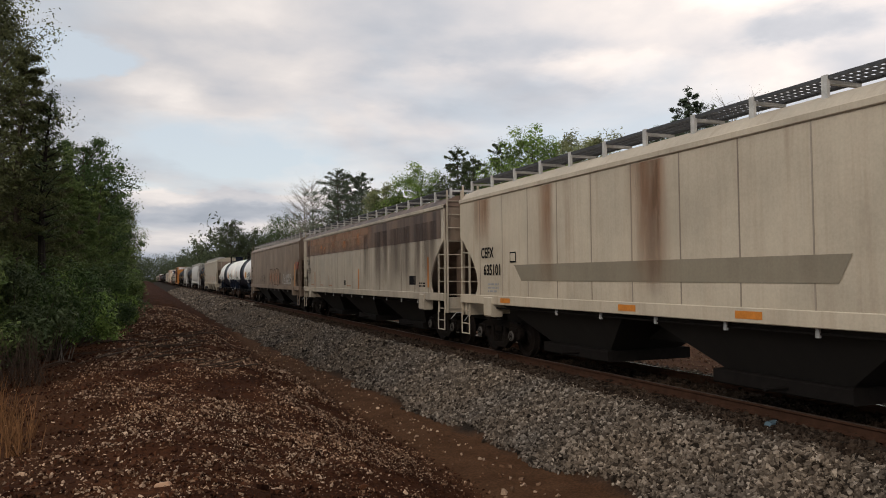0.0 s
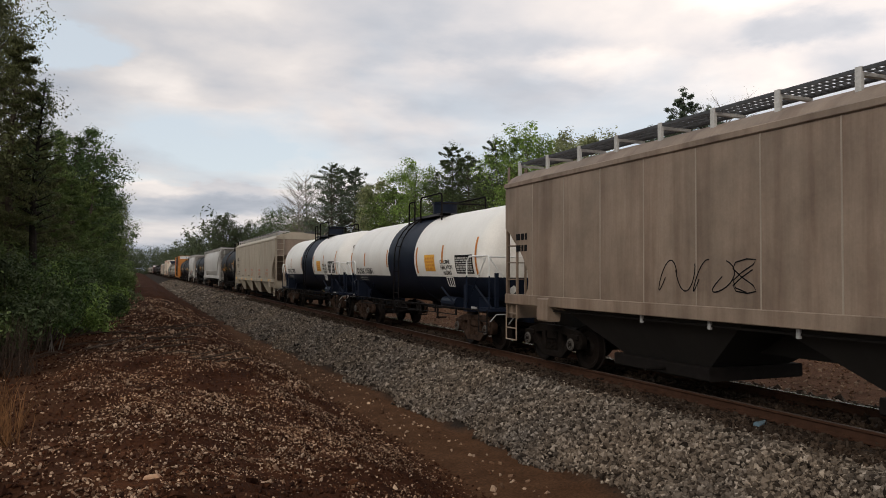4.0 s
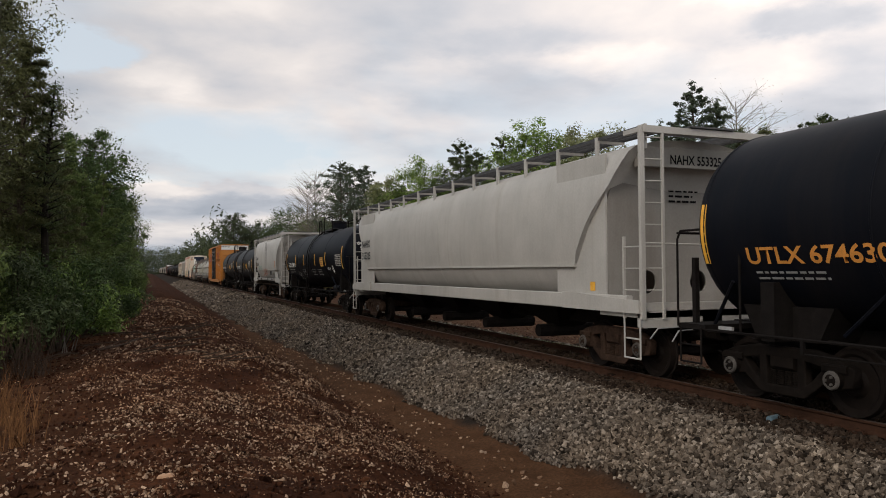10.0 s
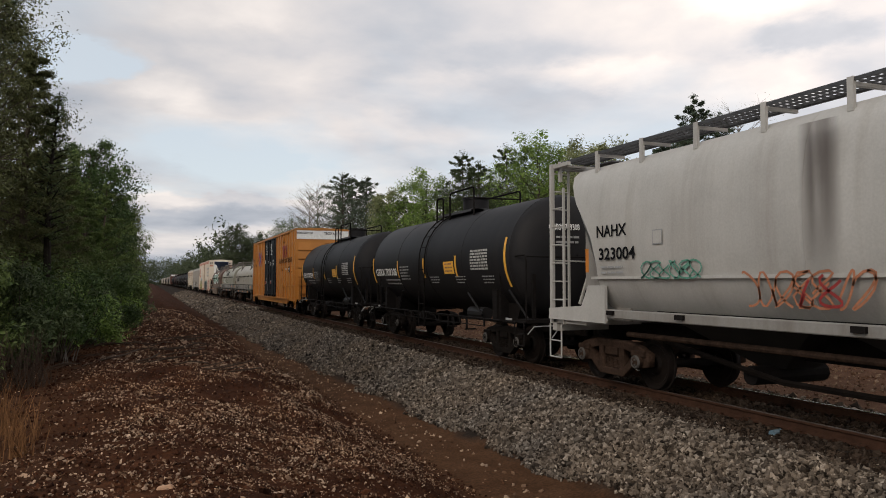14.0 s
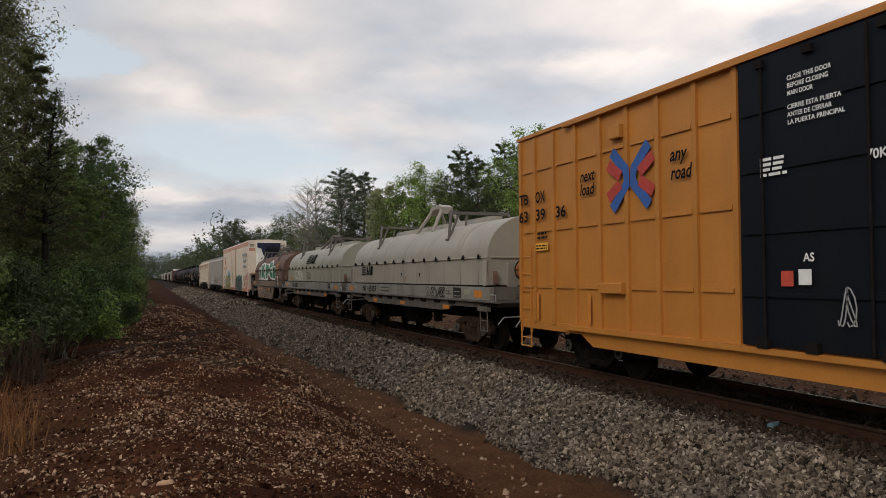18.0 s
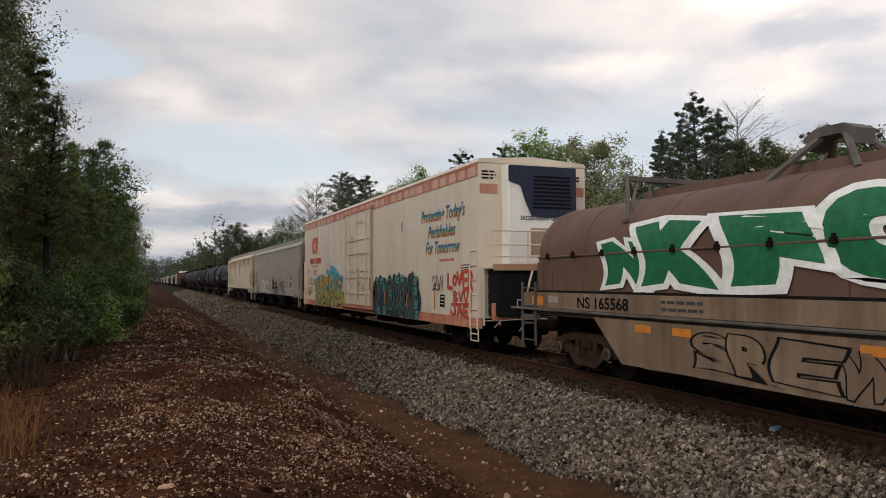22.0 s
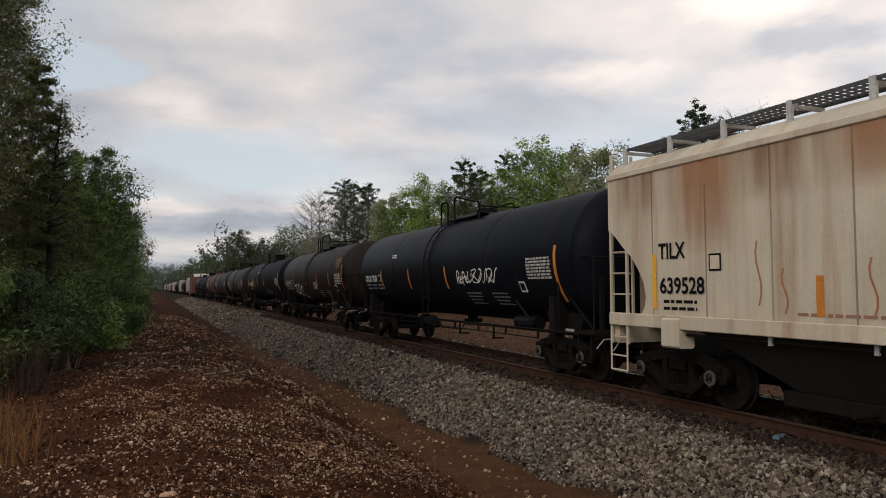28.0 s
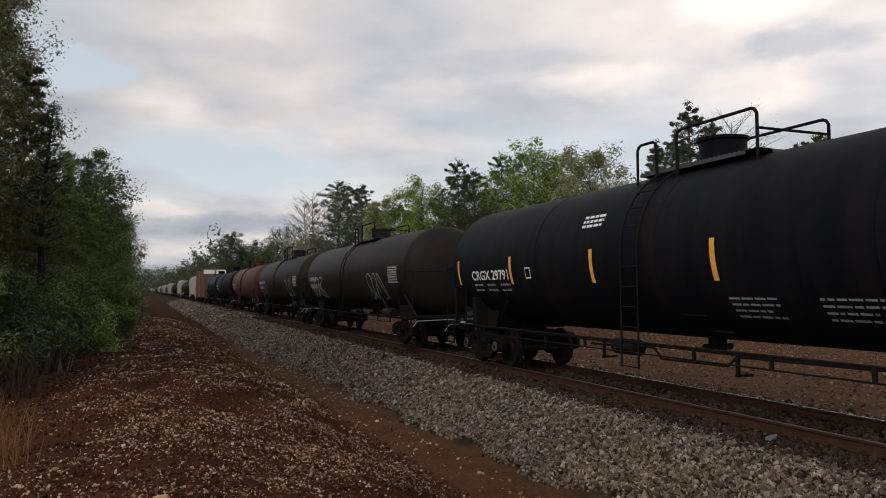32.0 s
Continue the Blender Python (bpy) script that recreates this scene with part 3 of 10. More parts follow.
        fs = [(k * n + i, k * n + (i + 1) % n, (k + 1) * n + (i + 1) % n, (k + 1) * n + i) for k in range(len(prof) - 1) for i in range(n)]
        m = len(prof) - 1
        return self.add(vs, fs + [tuple(range(n))[::-1], tuple(range(m * n, m * n + n))])

    def mesh(self, name, mat, smooth=False):
        me = bpy.data.meshes.new(name)
        me.from_pydata(self.v, [], self.f)
        me.materials.append(mat)
        if smooth:
            me.polygons.foreach_set("use_smooth", [True] * len(me.polygons))
            me.set_sharp_from_angle(angle=radians(35))
        me.update()
        return me


def part(name, shape, mat, parent, label="", smooth=False):
    ob = new(name, shape if isinstance(shape, bpy.types.Mesh) else shape.mesh(name, mat, smooth))
    ob.parent = parent
    return tagged(ob, label=label)


def thing(name, label, category, at=(0, 0, 0), group="", kind=""):
    ob = new(name)
    ob.empty_display_size = 0.5
    ob.location = at
    return tagged(ob, label, category, group, kind)


def put_bevel(ob, w=0.012, seg=2):
    b = ob.modifiers.new("bevel", 'BEVEL')
    b.width, b.segments, b.limit_method, b.angle_limit = w, seg, 'ANGLE', radians(40)
    return ob


def raw_mesh(name, verts, faces, mat, nvert):
    """A large mesh from numpy arrays; every face has nvert corners."""
    me = bpy.data.meshes.new(name)
    me.vertices.add(len(verts))
    me.vertices.foreach_set("co", np.asarray(verts, np.float32).ravel())
    me.loops.add(faces.size)
    me.loops.foreach_set("vertex_index", faces.astype(np.int32).ravel())
    me.polygons.add(len(faces))
    me.polygons.foreach_set("loop_start", np.arange(0, faces.size, nvert, dtype=np.int32))
    me.polygons.foreach_set("use_smooth", [False] * len(faces))
    me.materials.append(mat)
    me.update(calc_edges=True)
    me.validate()
    return me


# ---- ground ----
def smooth_step(a, b, x):
    t = np.clip((x - a) / (b - a), 0, 1)
    return t * t * (3 - 2 * t)


def ground_z(x, y):
    """Height of the ground sheet."""
    x, y = np.asarray(x, float), np.asarray(y, float)
    knots = [-40, -8, -3, -0.6, 0.8, 2.2, 3.4, 4.3, 4.9, 5.4, 7.35, 11.4, 13.0, 15.5, 24, 40]
    level = [0.6, 0.15, 0.22, 0.34, 0.30, -0.12, -0.72, -1.17, -1.24, -1.16, -0.23, -0.23, -0.95, -0.85, -0.6, 0.2]
    back = np.where(x < 4.3, 0.65 * smooth_step(20, 27, y) * (1 - smooth_step(36, 46, y)) * smooth_step(1.5, 3.6, x), 0.0)
    z = np.interp(np.minimum(x + back, np.maximum(x, 4.3)), knots, level)
    toe = np.interp(y, [r[0] for r in TOE], [r[1] for r in TOE])
    slope = np.interp(y, [9, 20], [-1.06, -1.14])
    foot = np.where(x < toe, -1.18 + (slope + 1.18) * np.clip((x - 4.3) / (toe - 4.3 + 1e-6), 0, 1), slope + (-0.23 - slope) * np.clip((x - toe) / (7.35 - toe), 0, 1))
    z = np.where((x > 4.3) & (x < 7.35), foot, z)
    rough = 0.03 * np.sin(7.1 * x + 3.3 * y) * np.sin(5.9 * y - 2.2 * x) + 0.07 * np.sin(1.9 * x + 0.8 * y) * np.sin(0.63 * y - 0.7 * x + 1.0) + 0.04 * np.sin(3.7 * x - 2.1 * y + 2) * np.sin(2.9 * y + 1.3 * x)
    ridge = 0.16 * np.sin(0.95 * y + 0.5 * x + 0.6) * smooth_step(11, 16, y) * (1 - smooth_step(48, 70, y)) * smooth_step(-0.5, 1.0, x)
    z = z + (rough + ridge) * (1 - smooth_step(3.6, 4.6, x)) * (1 - smooth_step(90, 160, y))
    z = z + 0.03 * np.sin(2.3 * x + 1.1 * y) * np.sin(1.7 * y) * smooth_step(12.5, 14, x)
    return z


def stones(name, mat, count, area, size, seed, label, weight=None, squash=0.7, sink=0.25, power=1.0, lift=0.0, spread=0.33):
    """Loose broken stone over a stretch of ground, each stone a six-cornered broken wedge."""
    rng = np.random.default_rng(seed)
    x0, x1, y0, y1 = area
    x = rng.uniform(x0, x1, count)
    y = y0 + (y1 - y0) * rng.uniform(0, 1, count) ** power
    if weight is not None:
        keep = rng.uniform(0, 1, count) < weight(x, y)
        x, y = x[keep], y[keep]
    n = len(x)
    z = ground_z(x, y)
    base = np.array([(math.cos(radians(a)) * 1.15, math.sin(radians(a)) * 1.15, c) for c, a0 in ((-0.8, 0), (0.8, 60)) for a in (a0, a0 + 120, a0 + 240)], float)
    quad = np.array([(2, 1, 0), (3, 4, 5), (0, 1, 3), (1, 4, 3), (1, 2, 4), (2, 5, 4), (2, 0, 5), (0, 3, 5)])
    s = size * np.exp(rng.normal(0, spread, n))
    sc = np.stack([s * rng.uniform(0.8, 1.25, n), s * rng.uniform(0.6, 1.0, n), s * squash * rng.uniform(0.6, 1.1, n)], -1) * 0.5
    v = base[None] * sc[:, None] * rng.uniform(0.55, 1.2, (n, 6, 3))
    q = rng.normal(0, 1, (n, 4))
    q[:, 1:3] *= 0.7
    q /= np.linalg.norm(q, axis=1, keepdims=True)
    w, a, b, c = q.T
    R = np.stack([np.stack([1 - 2 * (b * b + c * c), 2 * (a * b - c * w), 2 * (a * c + b * w)], -1),
                  np.stack([2 * (a * b + c * w), 1 - 2 * (a * a + c * c), 2 * (b * c - a * w)], -1),
                  np.stack([2 * (a * c - b * w), 2 * (b * c + a * w), 1 - 2 * (a * a + b * b)], -1)], 1)
    v = np.einsum('nij,nkj->nki', R, v) + np.stack([x, y, z + lift + s * (0.5 - sink) * squash], -1)[:, None]
    f = (quad[None] + 6 * np.arange(n)[:, None, None]).reshape(-1, 3)
    ob = new(name, raw_mesh(name, v.reshape(-1, 3), f, mat, 3))
    return tagged(ob, label, "gravel", kind="stuff")


def build_ground():
    xs = np.concatenate([np.linspace(-900, -40, 12), np.linspace(-30, -7, 14), np.linspace(-6, 14, 101), np.linspace(14.5, 30, 20), np.linspace(34, 60, 8), np.linspace(90, 1200, 12)])
    ys = np.concatenate([np.linspace(-300, -12, 12), np.linspace(-10, 30, 161), np.linspace(30.6, 80, 70), np.linspace(83, 200, 40), np.linspace(215, 700, 20), np.linspace(800, 2500, 10)])
    X, Y = np.meshgrid(xs, ys, indexing='ij')
    Z = ground_z(X, Y)
    n, m = X.shape
    i, j = np.meshgrid(np.arange(n - 1), np.arange(m - 1), indexing='ij')
    a = (i * m + j).ravel()
    f = np.stack([a, a + m, a + m + 1, a + 1], -1)
    me = raw_mesh("ground", np.stack([X, Y, Z], -1).reshape(-1, 3), f, M_GROUND, 4)
    me.polygons.foreach_set("use_smooth", [True] * len(me.polygons))
    tagged(new("ground", me), "dark brown soil bank beside a trodden path and a gravel railway bed", "ground", kind="structure")
    shoulder = lambda x, y: smooth_step(-0.12, 0.2, x - np.interp(y, [r[0] for r in TOE], [r[1] for r in TOE]) + 0.14 * np.sin(1.3 * y) + 0.08 * np.sin(3.1 * y + 1))
    clean = lambda x, y: shoulder(x, y) * (1 - smooth_step(7.7, 8.15, x))
    # weight of the dark strip by the ties; train shade is in its colour
    grimy = lambda x, y: smooth_step(7.55, 8.0, x)
    stones("ballast", M_BALLAST, 64000, (4.7, 8.35, 2.5, 17), 0.062, 3, "grey crushed stone ballast on the shoulder of the track", clean, 0.95, 0.12, spread=0.22)
    stones("ballast", M_OILYSHADE, 11000, (7.5, 8.5, 2.5, 17), 0.046, 18, "oil-darkened ballast beside the ties, its colour also holding train shade", grimy, 0.9, lift=0.045)
    stones("ballast", M_OILYSHADE, 6000, (7.5, 8.45, 17, 60), 0.075, 19, "oil-darkened ballast beside the ties, its colour also holding train shade", grimy, power=1.4, lift=0.045)
    stones("ballast", M_BALLAST, 60000, (4.3, 8.35, 17, 60), 0.08, 4, "grey crushed stone ballast on the shoulder of the track", clean, power=1.4, spread=0.25)
    stones("ballast", M_BALLAST, 26000, (4.3, 8.35, 60, 190), 0.15, 14, "grey crushed stone ballast along the distant track", shoulder, power=1.5)
    stones("ballast", M_OILYSHADE, 15000, (8.6, 10.2, 2, 40), 0.06, 5, "crushed stone ballast between the rails, oil and train shade in its colour", None, 0.8, power=1.3, lift=0.05)
    stones("ballast", M_BALLAST, 7000, (10.3, 12.2, 2, 45), 0.08, 6, "grey crushed stone ballast on the far shoulder", None, power=1.3)
    patches = lambda x, y: np.clip((0.56 + 0.45 * np.sin(1.15 * x + 0.6) * np.sin(0.8 * y + 0.4 * x) + 0.35 * np.sin(2.7 * x - 1.9 * y)) * smooth_step(-1.9, 0.3, x) * (1 - 0.6 * smooth_step(3.3, 4.4, x)), 0.03, 1)
    stones("spoil_stones", M_CHIP, 118000, (-3.2, 4.5, 3.2, 17), 0.025, 7, "pale and rusty stone chips strewn over the dark soil bank", patches, 0.42, 0.25, 1.25)
    stones("spoil_stones", M_CHIP, 22000, (-1.0, 4.4, 17, 50), 0.055, 8, "pale and rusty stone chips on the soil ridges", patches, 0.5, 0.3, 1.4)
    stones("soil_clods", M_CLOD, 26000, (-3.6, 4.6, 3.2, 30), 0.036, 17, "small dark red-brown clods of soil on the bank", None, 0.7, 0.35, 1.5)
    stones("spoil_stones", M_CHIP, 16000, (-3.2, 4.5, -6, 3.2), 0.032, 20, "pale and rusty stone chips on the bank round the viewer", patches, 0.55, 0.3)
    stones("ballast", M_BALLAST, 16000, (4.7, 8.35, -8, 2.5), 0.07, 21, "grey crushed stone ballast on the shoulder of the track", shoulder)
    stones("path_stones", M_CHIP, 900, (4.0, 5.5, 3, 35), 0.05, 9, "stray stones on the trodden path", None, 0.7, 0.3, 1.2)
    stones("verge_stones", M_REDROCK, 19000, (12.6, 30, 6, 60), 0.075, 10, "pale and reddish stones on the bare verge beyond the track", None, 0.6, 0.3, 1.4)


build_ground()


# ---- track ----
def build_track():
    track = thing("railway_track", "single railway track with rusty rails on dark wooden ties", "railway track", (TRACK_X, 0, 0), kind="structure")
    prof = [(-0.07, -0.17), (0.07, -0.17), (0.07, -0.155), (0.012, -0.13), (0.01, -0.05), (0.036, -0.035), (0.036, -0.006), (-0.036, -0.006), (-0.036, -0.035), (-0.01, -0.05), (-0.012, -0.13), (-0.07, -0.155)]
    for s in (-1, 1):
        rail = part("rail", Shape().along_y([(x + s * 0.753, z) for x, z in prof], -120, 1300), M_RAIL, track, "rust-brown steel rail")
        part("rail_head", Shape().along_y([(s * 0.753 + x, z) for x, z in ((-0.03, -0.008), (0.03, -0.008), (0.026, 0.0), (-0.026, 0.0))], -120, 1300), M_RAILTOP if s > 0 else M_RAILDULL, rail, "worn running surface")
    rng = random.Random(2)
    tie = Shape().box(-1.28, 1.28, -0.11, 0.11, -0.33, -0.165, 0.012).mesh("tie", M_TIE)
    plate = Shape().box(-0.19, 0.19, -0.09, 0.09, -0.168, -0.15).mesh("tie_plate", M_RAIL)
    spike = Shape().rod((0, 0, -0.16), (0, 0, -0.125), 0.016, 6).rod((0, 0, -0.13), (0, 0, -0.118), 0.026, 6).mesh("spike", M_RAIL)
    far = Shape()
    y, i = -18.0, 0
    while y < 500:
        if y < 62:
            o = part("tie", tie, M_TIE, track)
            o.location, o.rotation_euler = (rng.uniform(-0.05, 0.05), y, rng.uniform(-0.008, 0.004)), (0, 0, rng.uniform(-0.012, 0.012))
            if 2 < y < 40:
                for s in (-1, 1):
                    p = part("tie_plate", plate, M_RAIL, o)
                    p.location = (s * 0.753 - o.location[0], 0, 0)
                    if s == -1:
                        for k in (-1, 1):
                            q = part("spike", spike, M_RAIL, o)
                            q.location = (s * 0.753 + k * 0.09 - o.location[0], k * 0.05, 0)
        else:
            far.box(-1.28, 1.28, y - 0.11, y + 0.11, -0.33, -0.165)
        y += 0.52 + rng.uniform(-0.02, 0.02)
    tagged(part("far_ties", far, M_TIE, track), kind="stuff")


build_track()


# ---- trees ----
def leaf_cloud(name, centres, radii, per, size, mat, seed, flat=1.0, slim=0.42):
    """Small folded leaves round the given cluster centres; they face outwards and up from their clump."""
    rng = np.random.default_rng(seed)
    c = np.repeat(np.asarray(centres, float), per, 0)
    r = np.repeat(np.asarray(radii, float), per)
    n = len(c)
    d = rng.normal(0, 1, (n, 3))
    d /= np.linalg.norm(d, axis=1, keepdims=True) + 1e-9
    out = d.copy()
    lump = 1.0 + 0.28 * np.sin(5.0 * d[:, 0] + c[:, 1] * 3) * np.sin(4.0 * d[:, 1] + c[:, 0] * 3) + 0.2 * np.sin(7.0 * d[:, 2] + c[:, 2] * 5)
    d *= (rng.uniform(0, 1, n) ** 0.4 * r * lump)[:, None]
    d[:, 2] *= flat
    p = c + d
    k = out + np.array([0, 0, 0.45]) + rng.normal(0, 0.55, (n, 3))
    k /= np.linalg.norm(k, axis=1, keepdims=True) + 1e-9
    a = np.cross(k, rng.normal(0, 1, (n, 3))); a /= np.linalg.norm(a, axis=1, keepdims=True) + 1e-9
    b = np.cross(k, a)
    s = (size * np.exp(rng.normal(0, 0.25, n)))[:, None]
    v = np.stack([p - a * s, p + b * s * slim + k * s * 0.15, p + a * s, p - b * s * slim + k * s * 0.15], 1).reshape(-1, 3)
    return raw_mesh(name, v, np.arange(4 * n).reshape(-1, 4), mat, 4)


def tree_data(kind, height, seed, leaves, leaf, mat, bark, spread, low=0.15, limbs=26):
    """Trunk with limbs and a crown of leaf clusters; returns the two meshes."""
    rng = random.Random(seed)
    wood = Shape()
    pts, lean = [], (rng.uniform(-0.03, 0.03), rng.uniform(-0.03, 0.03))
    steps = 9
    r0 = 0.012 * height + 0.05
    for i in range(steps + 1):
        t = i / steps
        pts.append(Vector((lean[0] * height * t + 0.08 * math.sin(5 * t + seed), lean[1] * height * t + 0.08 * math.cos(4 * t + seed), height * t * (0.97 if kind != "round" else 0.86) - 0.15)))
    for i in range(steps):
        wood.rod(pts[i], pts[i + 1], r0 * (1 - 0.93 * i / steps), 8, r0 * (1 - 0.93 * (i + 1) / steps))
    centres, radii = [], []
    for i in range(limbs):
        t = low + (0.97 - low) * (i + rng.random()) / limbs
        k = min(int(t * steps), steps - 1)
        o = pts[k].lerp(pts[k + 1], t * steps - k)
        u = (t - low) / (1 - low)
        if kind == "cone":
            ln, up = spread * (1.03 - u) * rng.uniform(0.65, 1.15) + 0.15, rng.uniform(-0.05, 0.45)
        elif kind == "pine":
            ln, up = spread * (0.55 + 0.75 * math.sin(math.pi * min(1, u * 0.9 + 0.12))) * rng.uniform(0.5, 1.1) * (1.15 - 0.7 * u), rng.uniform(0.1, 0.55)
        else:
            ln, up = spread * (0.35 + 0.8 * math.sin(math.pi * (0.12 + 0.8 * u))) * rng.uniform(0.6, 1.15), rng.uniform(0.25, 1.0)
        az = i * 2.399 + rng.uniform(-0.5, 0.5)
        d = Vector((math.cos(az), math.sin(az), up)).normalized()
        bend = Vector((rng.uniform(-0.2, 0.2), rng.uniform(-0.2, 0.2), rng.uniform(-0.1, 0.25) if kind != "cone" else 0.06))
        q = [o]
        for j in range(1, 4):
            q.append(q[-1] + (d + bend * j / 3) * ln / 3)
        rl = max(0.012, r0 * 0.32 * (1 - 0.7 * t))
        for j in range(3):
            wood.rod(q[j], q[j + 1], rl * (1 - 0.3 * j), 5, rl * (0.7 - 0.3 * j) + 0.004)
        nt = 3 if kind != "airy" else 7
        for j in range(nt):
            s = 0.35 + 0.65 * (j + 0.5) / nt
            e = q[0].lerp(q[3], s) + Vector((rng.gauss(0, 1), rng.gauss(0, 1), rng.gauss(0, 0.7))) * ln * 0.17
            wood.rod(q[0].lerp(q[3], s * 0.75), e, rl * 0.35, 4, 0.004)
            if kind in ("cone", "pine"):
                e = q[0].lerp(q[3], s) + Vector((rng.gauss(0, 1), rng.gauss(0, 1), rng.gauss(0, 0.5))) * ln * 0.1
                centres.append(tuple(e)); radii.append(max(0.14, ln * (0.40 - 0.24 * s) * rng.uniform(0.8, 1.2)))
                continue
            centres.append(tuple(e)); radii.append(max(0.16 if kind == "cone" else 0.25, ln * rng.uniform(0.22, 0.46) * {"cone": 0.75, "pine": 0.8}.get(kind, 1.0)) * {"round": 0.86, "airy": 0.8}.get(kind, 1.0))
        centres.append(tuple(q[3])); radii.append(max(0.13, ln * 0.12) if kind in ("cone", "pine") else max(0.2, ln * 0.25))
    centres.append((pts[-1][0], pts[-1][1], pts[-1][2])); radii.append((0.012 if kind == "cone" else 0.03) * height + 0.1)
    per = max(4, leaves // len(centres))
    flat = {"cone": 0.7, "pine": 0.6}.get(kind, 0.9)
    return wood.mesh("trunk", bark, True), leaf_cloud("crown", centres, radii, per, leaf, mat, seed, flat, 0.24 if kind in ("cone", "pine") else 0.42)


TREES = {}


def tree(kind, at, height, spread, mat, label, name="tree", leaves=6000, leaf=0.11, bark=None, seed=1, low=0.15, limbs=26, turn=0.0, group="trees along the railway"):
    key = (kind, mat.name, seed, leaves, round(height / spread), low)
    if key not in TREES:
        TREES[key] = (height, spread, tree_data(kind, height, seed, leaves, leaf, mat, bark or M_BARK, spread, low, limbs))
    h0, s0, (tm, cm) = TREES[key]
    x, y = at
    root = thing(name, label, "tree", (x, y, float(ground_z(x, y))), group)
    k = height / h0
    root.scale, root.rotation_euler = (spread / s0, spread / s0, k), (0, 0, turn)
    part("trunk", tm, None, root)
    part("crown", cm, None, root)
    return root


def bush(at, size, mat, label, seed, leaves=2600, leaf=0.09, tall=1.0):
    rng = random.Random(seed)
    cs, rs = [], []
    stems = Shape()
    for i in range(22):
        az, r, h = rng.uniform(0, 6.28), rng.uniform(0, 0.8) ** 0.6 * size, rng.uniform(0.15, 1.0) * size * 1.25 * tall
        c = (r * math.cos(az) * (1.1 - 0.45 * h / (size * 1.25 * tall)), r * math.sin(az) * (1.1 - 0.45 * h / (size * 1.25 * tall)), h)
        cs.append(c); rs.append(size * rng.uniform(0.2, 0.38))
        stems.rod((c[0] * 0.15, c[1] * 0.15, -0.1), c, 0.02, 5, 0.006)
    x, y = at
    root = thing("bush", label, "bush", (x, y, float(ground_z(x, y))), "bushes at the wood's edge")
    part("stem", stems, M_BARK, root)
    part("foliage", leaf_cloud("foliage", cs, rs, leaves // 22, leaf, mat, seed), mat, root)
    return root


